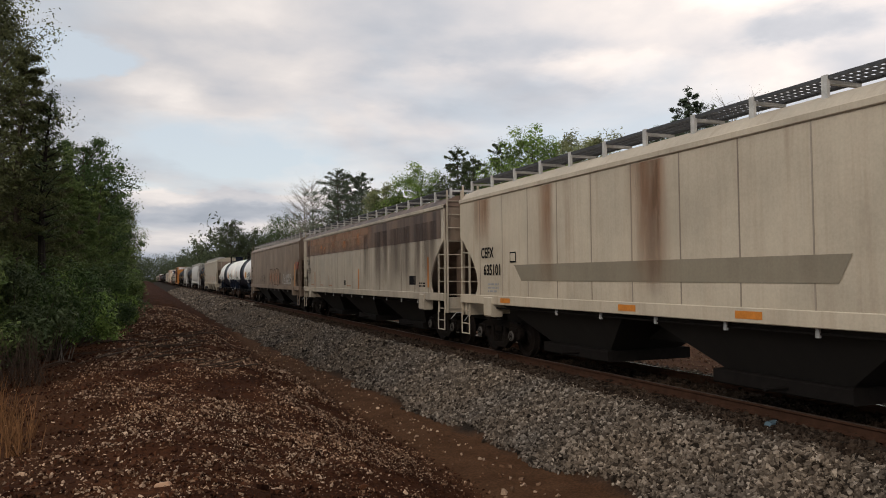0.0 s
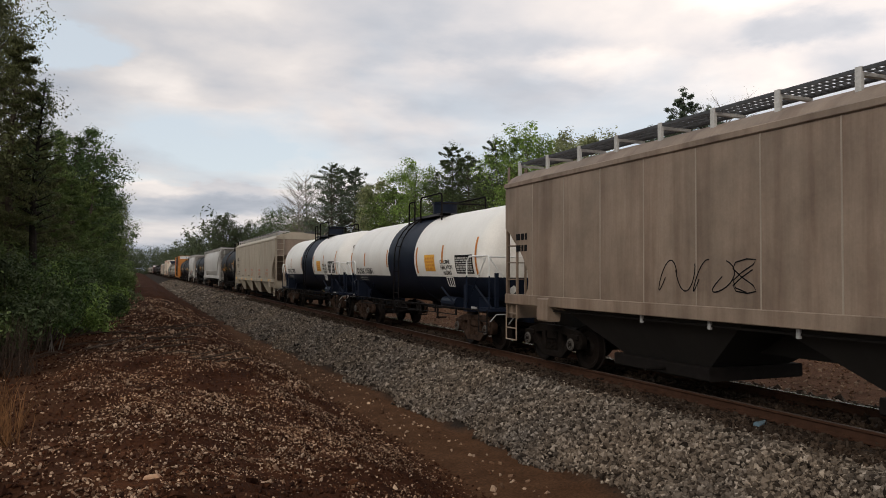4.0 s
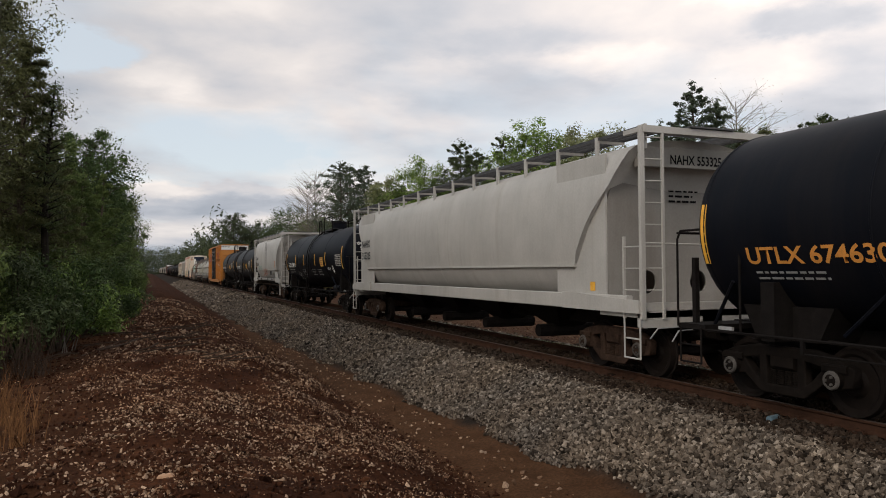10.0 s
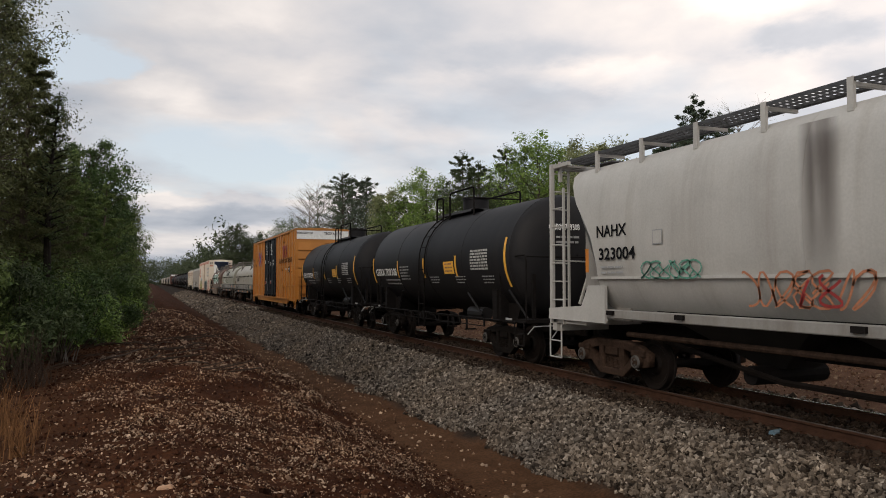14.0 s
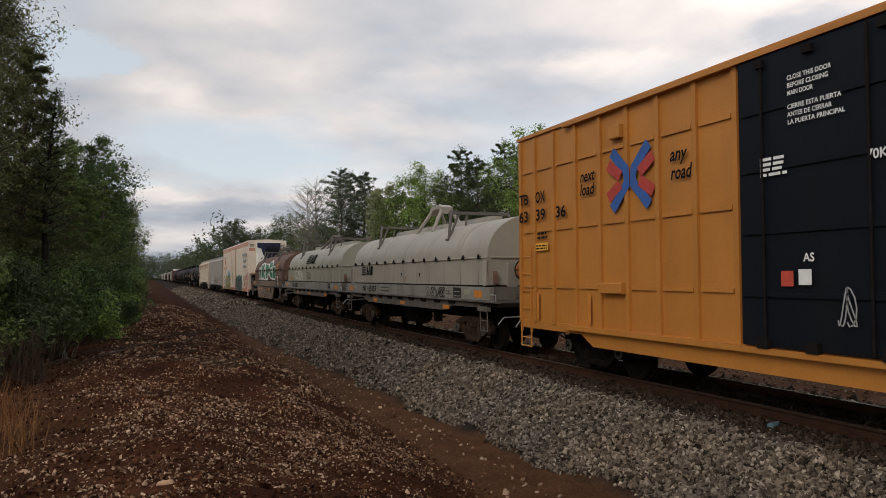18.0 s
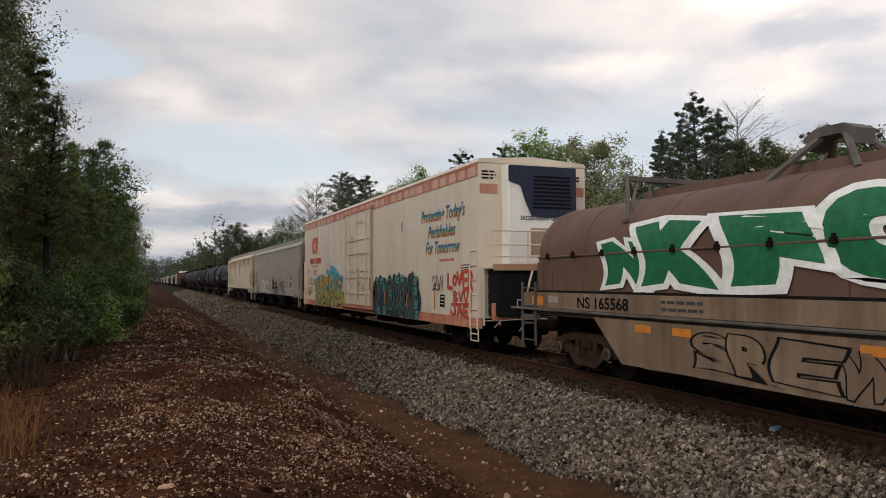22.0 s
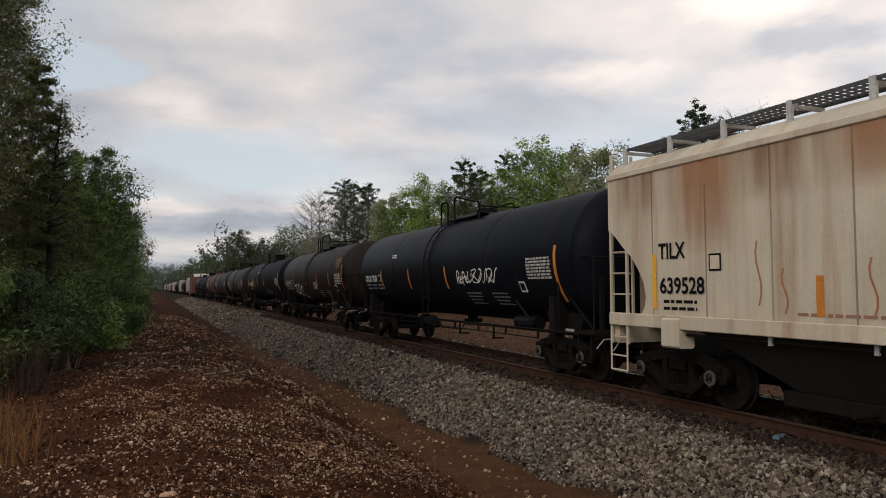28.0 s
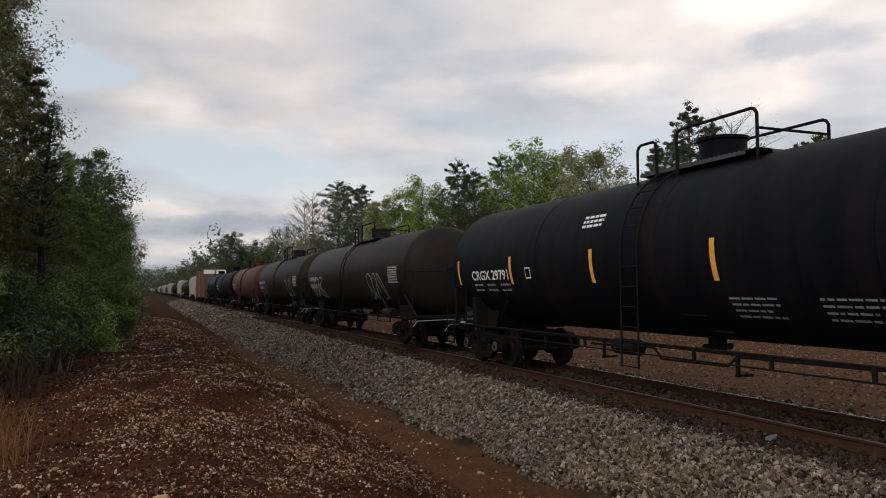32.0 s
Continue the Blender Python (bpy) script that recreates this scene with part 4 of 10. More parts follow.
def build_left_wood():
    """The wood that comes down to the bank on the camera's side."""
    rng = random.Random(11)
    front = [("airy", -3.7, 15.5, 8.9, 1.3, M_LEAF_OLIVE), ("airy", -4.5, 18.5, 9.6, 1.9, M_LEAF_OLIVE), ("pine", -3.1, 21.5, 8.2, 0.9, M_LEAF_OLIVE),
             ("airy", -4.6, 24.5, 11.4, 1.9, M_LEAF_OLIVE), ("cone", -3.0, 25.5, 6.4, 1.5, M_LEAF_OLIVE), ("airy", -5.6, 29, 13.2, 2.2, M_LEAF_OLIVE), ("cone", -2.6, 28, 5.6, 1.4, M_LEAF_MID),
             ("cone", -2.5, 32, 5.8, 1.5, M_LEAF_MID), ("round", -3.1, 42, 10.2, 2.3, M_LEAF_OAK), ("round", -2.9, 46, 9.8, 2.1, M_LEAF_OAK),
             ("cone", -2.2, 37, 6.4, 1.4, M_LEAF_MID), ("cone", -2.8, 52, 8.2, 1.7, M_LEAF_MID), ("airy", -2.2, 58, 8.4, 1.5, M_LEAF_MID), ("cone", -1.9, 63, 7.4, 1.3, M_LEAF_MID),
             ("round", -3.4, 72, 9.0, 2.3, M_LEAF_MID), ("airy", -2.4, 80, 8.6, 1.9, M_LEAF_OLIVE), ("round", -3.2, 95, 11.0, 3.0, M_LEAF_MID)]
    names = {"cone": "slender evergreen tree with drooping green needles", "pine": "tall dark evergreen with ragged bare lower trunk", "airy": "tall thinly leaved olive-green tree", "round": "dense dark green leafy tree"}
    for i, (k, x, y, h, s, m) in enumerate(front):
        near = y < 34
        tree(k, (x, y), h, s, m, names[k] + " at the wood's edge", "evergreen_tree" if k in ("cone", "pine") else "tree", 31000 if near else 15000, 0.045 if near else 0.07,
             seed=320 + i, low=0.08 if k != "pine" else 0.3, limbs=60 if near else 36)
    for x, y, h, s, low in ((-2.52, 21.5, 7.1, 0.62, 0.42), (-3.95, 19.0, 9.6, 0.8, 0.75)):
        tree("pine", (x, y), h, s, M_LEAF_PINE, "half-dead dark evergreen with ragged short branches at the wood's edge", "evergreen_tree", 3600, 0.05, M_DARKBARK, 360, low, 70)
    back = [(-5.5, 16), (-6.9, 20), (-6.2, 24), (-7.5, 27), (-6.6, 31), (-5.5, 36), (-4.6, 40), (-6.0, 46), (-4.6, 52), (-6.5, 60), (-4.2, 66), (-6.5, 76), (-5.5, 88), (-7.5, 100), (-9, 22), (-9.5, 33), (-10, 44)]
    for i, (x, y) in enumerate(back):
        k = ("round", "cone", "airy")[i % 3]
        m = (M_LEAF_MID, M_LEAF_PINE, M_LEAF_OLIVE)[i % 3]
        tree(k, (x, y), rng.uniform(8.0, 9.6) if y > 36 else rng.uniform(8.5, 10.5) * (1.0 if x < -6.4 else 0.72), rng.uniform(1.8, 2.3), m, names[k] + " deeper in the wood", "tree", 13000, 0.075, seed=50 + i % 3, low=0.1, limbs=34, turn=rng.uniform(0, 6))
    greens = (M_LEAF_MID, M_LEAF_PINE, M_LEAF_OAK, M_LEAF_MID, M_LEAF_SPRING)
    low = [(-2.9, 14.2, 1.3), (-2.3, 16.6, 1.2), (-1.9, 18.4, 1.25), (-3.6, 17.0, 1.7), (-1.7, 20.5, 1.1), (-2.6, 21.5, 1.6), (-1.5, 22.8, 1.0), (-1.4, 25, 1.2), (-2.0, 27.5, 1.5), (-1.1, 28.5, 0.9), (-1.0, 31.5, 1.1),
           (-1.3, 34, 1.4), (-1.3, 38, 1.1), (-1.3, 43, 1.2), (-1.4, 48, 1.3), (-1.4, 55, 1.4), (-1.4, 62, 1.4), (-1.4, 70, 1.5), (-4.3, 14.0, 1.6), (-1.4, 82, 1.7), (-1.4, 95, 1.9)]
    for i, (x, y, s) in enumerate(low):
        bush((x, y), s, greens[i % 5], ("light green leafy bush" if i % 5 == 4 else "dark green bush") + " at the foot of the trees", 80 + i, 6500 if y < 32 else 3000, 0.045 if y < 32 else 0.085, 1.15)
    # grey leafless scrub in front of the bushes
    for i, (x, y, s) in enumerate([(-2.5, 12.8, 0.75), (-3.2, 12.4, 0.8), (-1.9, 14.4, 0.65), (-2.2, 13.6, 0.7)]):
        sc = thing("scrub", "grey-brown leafless scrub beside the bank", "bush", (x, y, float(ground_z(x, y))), "bushes at the wood's edge")
        sh = Shape()
        r2 = random.Random(130 + i)
        for _ in range(70):
            a, b = r2.uniform(0, 6.28), r2.uniform(0.2, 1.0)
            p = (r2.gauss(0, 0.3) * s, r2.gauss(0, 0.3) * s, -0.05)
            q = (p[0] + math.cos(a) * b * s * 0.6, p[1] + math.sin(a) * b * s * 0.6, s * r2.uniform(0.6, 1.5))
            sh.rod(p, q, 0.007, 4, 0.003)
        tagged(part("brush", sh, M_TWIG, sc), kind="stuff")


def build_right_wood():
    """Trees on the far side of the track, a loose belt with open tops."""
    rng = random.Random(5)

    def spot(az, dist):
        return (dist * math.sin(radians(az)), dist * math.cos(radians(az)))
    rows = [("cone", 40.8, 46, 13.0, 4.0, M_LEAF_DARK, 1), ("cone", 38.2, 49, 11.5, 2.4, M_LEAF_DARK, 2), ("cone", 42.2, 46, 12.0, 4.4, M_LEAF_DARK, 2), ("cone", 39.8, 47, 11.4, 3.0, M_LEAF_DARK, 1), ("bare", 43.6, 50, 12.4, 3.2, M_LEAF_PALE, 13), ("round", 44.2, 48, 10.8, 2.4, M_LEAF_OLIVE, 16), ("round", 45.6, 52, 10.4, 3.0, M_LEAF_MID, 4),
            ("round", 33.4, 52, 12.6, 2.6, M_LEAF_PALE, 5), ("round", 29.2, 58, 13.6, 3.2, M_LEAF_SPRING, 6), ("round", 30.6, 62, 12.2, 3.4, M_LEAF_MID, 4), ("pine", 26.6, 64, 13.2, 2.4, M_LEAF_PINE, 7), ("pine", 24.6, 70, 12.6, 2.6, M_LEAF_PINE, 8), ("pine", 23.2, 72, 13.6, 2.8, M_LEAF_PINE, 7),
            ("round", 20.2, 74, 12.6, 3.0, M_LEAF_SPRING, 9), ("round", 18.6, 78, 10.8, 2.8, M_LEAF_MID, 4), ("round", 17.4, 80, 12.0, 2.4, M_LEAF_PALE, 10), ("pine", 15.6, 86, 13.2, 3.2, M_LEAF_DARK, 11), ("pine", 13.9, 84, 13.4, 3.6, M_LEAF_DARK, 12), ("pine", 14.7, 92, 14.0, 3.4, M_LEAF_PINE, 8),
            ("bare", 12.0, 92, 12.8, 3.4, M_LEAF_PALE, 13), ("bare", 11.4, 96, 12.4, 3.0, M_LEAF_PALE, 13), ("round", 10.0, 140, 12.8, 4.6, M_LEAF_OAK, 14), ("round", 8.2, 150, 10.8, 4.6, M_LEAF_FAR, 15), ("round", 6.4, 150, 11.8, 3.4, M_LEAF_FAR, 15), ("round", 5.7, 148, 14.6, 2.6, M_LEAF_FAR, 17),
            ("pine", 49.4, 54, 11.6, 3.2, M_LEAF_PINE, 8), ("pine", 51.2, 54, 11.2, 3.4, M_LEAF_DARK, 11), ("pine", 47.6, 58, 10.2, 3.0, M_LEAF_PINE, 7), ("round", 53.5, 52, 10.8, 3.4, M_LEAF_MID, 4), ("round", 36.0, 60, 10.0, 3.2, M_LEAF_MID, 4), ("round", 32.0, 66, 10.4, 3.4, M_LEAF_OLIVE, 15),
            ("round", 21.8, 84, 11.2, 3.4, M_LEAF_MID, 4), ("pine", 17.0, 95, 11.6, 3.0, M_LEAF_PINE, 8), ("round", 11.0, 160, 11.4, 4.6, M_LEAF_OAK, 14), ("round", 12.6, 120, 10.2, 3.8, M_LEAF_MID, 4), ("round", 25.6, 78, 11.0, 3.4, M_LEAF_MID, 4), ("round", 28.0, 74, 11.4, 3.4, M_LEAF_SPRING, 9)]
    names = {"cone": ("cedar_tree", "dark cedar with a pointed ragged crown"), "pine": ("pine_tree", "dark pine with clumped needles"), "airy": ("tree", "thinly leaved pale spring tree"), "round": ("tree", "leafy green tree"), "bare": ("tree", "bare grey tree with fine branches")}
    for k, az, dist, h, s, m, seed in rows:
        nm, lb = names[k]
        if k == "round" and m is M_LEAF_SPRING:
            lb = "bright yellow-green spring tree"
        h *= float(np.interp(az, [5, 8, 22, 30, 45], [1.06, 1.16, 1.16, 1.08, 1.05]))
        tree("airy" if k == "bare" else k, spot(az, dist), h, s * 1.12, m, lb + " beyond the railway track", nm, 150 if k == "bare" else (12000 if k == "airy" else 17000), {"airy": 0.09, "bare": 0.03}.get(k, 0.1),
             M_PALEBARK if k in ("bare", "airy") else M_BARK, 200 + seed, 0.12 if k != "pine" else 0.3, {"cone": 110, "pine": 80, "bare": 90}.get(k, 50))
    # undergrowth that closes the belt below the crowns
    cs, rs = [], []
    for i in range(520):
        az = rng.uniform(7, 62)
        d = rng.uniform(0.98, 1.25) * np.interp(az, [6, 12, 20, 30, 45, 62], [150, 100, 80, 62, 50, 50])
        x, y = spot(az, d)
        for j in range(3):
            cs.append((x + rng.gauss(0, 1), y + rng.gauss(0, 1), float(ground_z(x, y)) + rng.uniform(0.3, 5.2) * rng.uniform(0.4, 1.1)))
            rs.append(rng.uniform(0.9, 1.9))
    ob = new("undergrowth", leaf_cloud("undergrowth", cs, rs, 42, 0.2, M_LEAF_MID, 77))
    tagged(ob, "dense green undergrowth below the trees beyond the track", "undergrowth", kind="stuff")
    cs, rs = [], []
    for i in range(900):
        y = rng.uniform(170, 520)
        side = rng.random()
        x = rng.uniform(14, 70) if side < 0.62 else rng.uniform(-45, -5)
        h = rng.uniform(8, 15) * (1.0 + 0.15 * math.sin(x * 0.6 + y * 0.05))
        for j in range(4):
            cs.append((x + rng.gauss(0, 1.6), y + rng.gauss(0, 2), h * (0.12 + 0.25 * j) + rng.gauss(0, 0.8))); rs.append(rng.uniform(1.5, 3.0))
    for i in range(260):
        x, y, h = rng.uniform(-30, 40), rng.uniform(640, 760), rng.uniform(13, 22)
        for j in range(4):
            cs.append((x + rng.gauss(0, 1.6), y, h * (0.1 + 0.28 * j))); rs.append(rng.uniform(2.8, 4.8))
    ob = new("far_woods", leaf_cloud("far_woods", cs, rs, 38, 0.48, M_LEAF_FAR, 78))
    tagged(ob, "distant green woods along both sides of the line", "woods", kind="stuff")


build_left_wood()
build_right_wood()


# ---- litter on the bank ----
def build_litter():
    rng = random.Random(8)
    for i, (x, y, h) in enumerate([(-1.55, 9.6, 0.75), (-1.25, 9.1, 0.6), (-1.75, 10.3, 0.65), (-1.2, 8.2, 0.45)]):
        g = thing("grass_tuft", "tuft of dry rust-coloured grass on the bank", "grass", (x, y, float(ground_z(x, y))), "dry grass tufts")
        vs, fs = [], []
        for k in range(60):
            a, r, b = rng.uniform(0, 6.28), rng.uniform(0, 0.26), rng.uniform(0.4, 1.0) * h
            px, py, lx, ly = r * math.cos(a), r * math.sin(a), rng.gauss(0, 0.14), rng.gauss(0, 0.14)
            c = len(vs)
            vs += [(px - 0.004, py, -0.03), (px + 0.004, py, -0.03), (px + lx * 0.4 + 0.003, py + ly * 0.4, b * 0.6), (px + lx * 0.4 - 0.003, py + ly * 0.4, b * 0.6), (px + lx, py + ly, b)]
            fs += [(c, c + 1, c + 2, c + 3), (c + 3, c + 2, c + 4)]
        part("grass", Shape().add(vs, fs), M_STRAW, g)
    for i in range(46):
        x, y = rng.uniform(-1.9, 1.2), rng.uniform(15.5, 24)
        z = float(ground_z(x, y))
        a, ln = rng.uniform(-0.5, 0.9), rng.uniform(0.4, 1.5)
        st = thing("fallen_branch", "thin grey fallen branch lying on the soil", "branch", (x, y, z), "fallen branches")
        p = [(0, 0, 0.02), (math.cos(a) * ln * 0.5, math.sin(a) * ln * 0.5, rng.uniform(0.03, 0.12)), (math.cos(a + 0.2) * ln, math.sin(a + 0.2) * ln, rng.uniform(0.02, 0.16))]
        sh = Shape().tube(p, rng.uniform(0.008, 0.018), 5)
        sh.rod(p[1], (p[1][0] + rng.uniform(-0.2, 0.2), p[1][1] + rng.uniform(-0.2, 0.2), rng.uniform(0.05, 0.2)), 0.007, 4, 0.003)
        part("stick", sh, M_TWIG, st)
    for i in range(5):
        x, y = -1.72 + 0.05 * i, 17.6 + 0.1 * i
        st = thing("broken_stalk", "pale broken stalk standing in the soil", "stalk", (x, y, float(ground_z(x, y))), "broken stalks")
        part("stem", Shape().rod((0, 0, -0.05), (rng.uniform(-0.1, 0.14), 0, rng.uniform(0.2, 0.42)), 0.014, 6, 0.009), M_PALEBARK, st)
    slab = thing("tan_stone", "flat tan stone lying on the bank", "stone", (0.13, 6.25, float(ground_z(0.13, 6.25))))
    put_bevel(part("stone_body", Shape().add([(-0.075, -0.03, 0), (0.06, -0.045, 0), (0.075, 0.03, 0), (-0.05, 0.05, 0), (-0.06, -0.01, 0.028), (0.035, -0.035, 0.04), (0.055, 0.02, 0.03), (-0.03, 0.035, 0.022)],
             [(3, 2, 1, 0), (4, 5, 6, 7), (0, 1, 5, 4), (1, 2, 6, 5), (2, 3, 7, 6), (3, 0, 4, 7)]), M_TAN, slab), 0.01)
    for x, y, s in ((8.22, 8.0, 1.0), (8.95, 6.9, 0.8)):
        cup = thing("plastic_scrap", "crushed blue plastic scrap beside the rail", "litter", (x, y, -0.21), "litter by the rail")
        sh = Shape().rod((-0.1 * s, 0, 0.05), (0.1 * s, 0.05, 0.07), 0.055 * s, 9, 0.035 * s)
        part("scrap", sh, M_BLUE, cup)


build_litter()


# ---- lettering and painted marks ----
def on_side(w):
    """A flat side facing the viewer: u runs to the right along the car, z up."""
    return lambda u, z, lift=0.0: (-w - 0.006 - lift, -u, z)


def on_tank(r, zc):
    def f(u, z, lift=0.0):
        d = max(-0.98, min(0.98, (z - zc) / r))
        k = math.sqrt(1 - d * d)
        return (-(r + 0.007 + lift) * k, -u, zc + (r + 0.007 + lift) * d)
    return f


def on_head(h, r, zc, d=0.62):
    """The domed head that faces the viewer: u runs to the right across the car."""
    return lambda u, z, lift=0.0: (u, -h + d * (1 - math.sqrt(max(0.02, 1 - (u * u + (z - zc) ** 2) / (r * r)))) - 0.03 - lift, z)


def on_end(y):
    """An end that faces the viewer: u runs to the right across the car."""
    return lambda u, z, lift=0.0: (u, y - 0.008 - lift, z)


def decal(name, pts, faces, surf, mat, parent, lift=0.0, label=""):
    me = Shape().add([surf(u, z, lift) for u, z in pts], faces)
    return part(name, me, mat, parent, label)


def patch(u0, u1, z0, z1, surf, mat, parent, name="marking", lift=0.0, label="", steps=1):
    """A rectangle of paint, split in height where the surface is round."""
    pts, fs = [], []
    for i in range(steps + 1):
        z = z0 + (z1 - z0) * i / steps
        pts += [(u0, z), (u1, z)]
    for i in range(steps):
        fs.append((2 * i, 2 * i + 1, 2 * i + 3, 2 * i + 2))
    return decal(name, pts, fs, surf, mat, parent, lift, label)


def stripes(rows, surf, mat, parent, name="small_print"):
    """Rows of print too small to read, as plain bars: (u0, u1, z, height)."""
    pts, fs = [], []
    rng = random.Random(len(rows) * 7 + int(abs(rows[0][0]) * 100))
    for u0, u1, z, h in rows:
        u = u0
        while u < u1 - 0.02:
            e = min(u1, u + rng.uniform(0.06, 0.22))
            k = len(pts)
            pts += [(u, z), (e, z), (e, z + h), (u, z + h)]
            fs.append((k, k + 1, k + 2, k + 3))
            u = e + 0.035
    return tagged(decal(name, pts, fs, surf, mat, parent), kind="stuff")


def block(u, z, lines, width, surf, mat, parent, h=0.045, gap=0.085):
    return stripes([(u, u + width * (1 - 0.18 * (i % 3 == 2)), z - i * gap, h) for i in range(lines)], surf, mat, parent)


def text(s, size, u, z, surf, mat, parent, stretch=1.0, lift=0.0, slant=0.0, name="lettering", spacing=1.0, width=0.0, bold=0.022):
    """Lettering whose lower left corner is at u, z."""
    cu = bpy.data.curves.new("t", 'FONT')
    cu.body, cu.size, cu.resolution_u, cu.space_character, cu.shear, cu.offset = s, size, 3, spacing, slant, size * bold
    ob = bpy.data.objects.new("t", cu)
    scene.collection.objects.link(ob)
    me = bpy.data.meshes.new_from_object(ob)
    bpy.data.objects.remove(ob)
    bpy.data.curves.remove(cu)
    if width:
        stretch = width / max(v.co.x for v in me.vertices)
    for v in me.vertices:
        v.co = surf(u + v.co.x * stretch, z + v.co.y, lift)
    me.materials.clear()
    me.materials.append(mat)
    if size < 0.4:
        return part(name, me, mat, parent)
    return by_letter(name, me, mat, parent)


def by_letter(name, me, mat, parent):
    """Large lettering: each letter becomes a part of its own."""
    root = list(range(len(me.vertices)))

    def find(i):
        while root[i] != i:
            root[i] = root[root[i]]
            i = root[i]
        return i
    for p in me.polygons:
        for i in p.vertices[1:]:
            root[find(i)] = find(p.vertices[0])
    groups = {}
    for p in me.polygons:
        groups.setdefault(find(p.vertices[0]), []).append(tuple(p.vertices))
    span = sorted((min(-me.vertices[i].co.y for f in g for i in f), max(-me.vertices[i].co.y for f in g for i in f), k) for k, g in groups.items())
    rows = []
    for a, b, k in span:
        if rows and min(b, rows[-1][1]) - a > 0.6 * min(b - a, rows[-1][1] - rows[-1][0]):
            rows[-1] = (rows[-1][0], max(b, rows[-1][1]), rows[-1][2] + groups[k])
        else:
            rows.append((a, b, list(groups[k])))
    ob = None
    for a, b, fs in rows:
        idx = {}
        for f in fs:
            for i in f:
                idx.setdefault(i, len(idx))
        ob = part(name, Shape().add([tuple(me.vertices[i].co) for i in idx], [tuple(idx[i] for i in f) for f in fs]), mat, parent)
    bpy.data.meshes.remove(me)
    return ob


def tag(word, u0, u1, z0, z1, surf, fill, rim, parent, seed=1, fat=0.05, rim_w=0.055, lift=0.01, spots=None, inner=None):
    """Sprayed piece: fat leaning letters that overlap, each with a dark rim."""
    rng = random.Random(seed)
    step = (u1 - u0) / len(word)
    for k, ch in enumerate(word):
        lean, drop = rng.uniform(-0.16, 0.2), rng.uniform(-0.05, 0.05) * (z1 - z0)
        wide = step * rng.uniform(1.15, 1.4)
        for layer, (off, mat) in enumerate(((fat + rim_w, rim), (fat, fill))):
            cu = bpy.data.curves.new("t", 'FONT')
            cu.body, cu.size, cu.resolution_u, cu.offset = ch, 1.0, 5, off
            ob = bpy.data.objects.new("t", cu)
            scene.collection.objects.link(ob)
            me = bpy.data.meshes.new_from_object(ob)
            bpy.data.objects.remove(ob)
            bpy.data.curves.remove(cu)
            bm = bmesh.new()
            bm.from_mesh(me)
            for q in range(14):
                bmesh.ops.bisect_plane(bm, geom=bm.verts[:] + bm.edges[:] + bm.faces[:], plane_co=(0, -0.3 + 0.1 * q, 0), plane_no=(0, 1, 0))
            bm.to_mesh(me)
            bm.free()
            xs, ys = [v.co.x for v in me.vertices], [v.co.y for v in me.vertices]
            if layer == 0:
                bx, by, sx, sy = min(xs), min(ys), max(xs) - min(xs), max(ys) - min(ys)
            for v in me.vertices:
                a, b = (v.co.x - bx) / sx, (v.co.y - by) / sy
                v.co = surf(u0 + step * (k + 0.5) + wide * (a - 0.5 + lean * (b - 0.5) * (z1 - z0) / wide + 0.09 * math.sin(4.2 * b + 1.7 * k)), z0 + drop + (z1 - z0) * (b + 0.07 * math.sin(4 * a + k)), lift + 0.003 * (k % 3) + 0.0013 * layer)
            me.materials.clear()
            me.materials.append(mat)
            part("graffiti_rim" if layer == 0 else "graffiti_letter", me, mat, parent)
        c = u0 + step * (k + 0.5)
        if inner:
            ribbon([(c - 0.3 * step + 0.12 * step * j + 0.05 * step * math.sin(2.0 * j + k), z0 + (z1 - z0) * (0.18 + 0.1 * j + 0.07 * math.sin(1.7 * j + 2 * k))) for j in range(6)], 0.05, surf, inner, parent, "graffiti_line", lift + 0.012)
        if spots:
            for _ in range(2):
                q, w_, r = c + rng.uniform(-0.4, 0.4) * step, rng.uniform(z0 + 0.15, z1 - 0.2), rng.uniform(0.05, 0.10)
                decal("graffiti_spot", [(q + r * math.cos(0.52 * i), w_ + r * 1.2 * math.sin(0.52 * i)) for i in range(12)], [tuple(range(12))[::-1]], surf, spots, parent, lift + 0.0118)


def cloud(rows, surf, mat, parent, lift=0.004, low=-9.0):
    """Sprayed round puffs: (u, z, radius)."""
    for i, (u, z, r) in enumerate(rows):
        decal("graffiti_cloud", [(u + r * math.cos(0.314 * k), max(low, z + r * math.sin(0.314 * k))) for k in range(20)], [tuple(range(20))[::-1]], surf, mat, parent, lift + 0.0006 * (i % 5))


def ribbon(pts, w, surf, mat, parent, name="spray_line", lift=0.002):
    """A painted line of even width through the points."""
    vs, fs = [], []
    n = len(pts)
    for i in range(n):
        a, b = pts[max(i - 1, 0)], pts[min(i + 1, n - 1)]
        dx, dz = b[0] - a[0], b[1] - a[1]
        k = math.hypot(dx, dz) + 1e-9
        vs += [(pts[i][0] - dz / k * w / 2, pts[i][1] + dx / k * w / 2), (pts[i][0] + dz / k * w / 2, pts[i][1] - dx / k * w / 2)]
    for i in range(n - 1):
        fs.append((2 * i, 2 * i + 1, 2 * i + 3, 2 * i + 2))
    return decal(name, vs, fs, surf, mat, parent, lift)


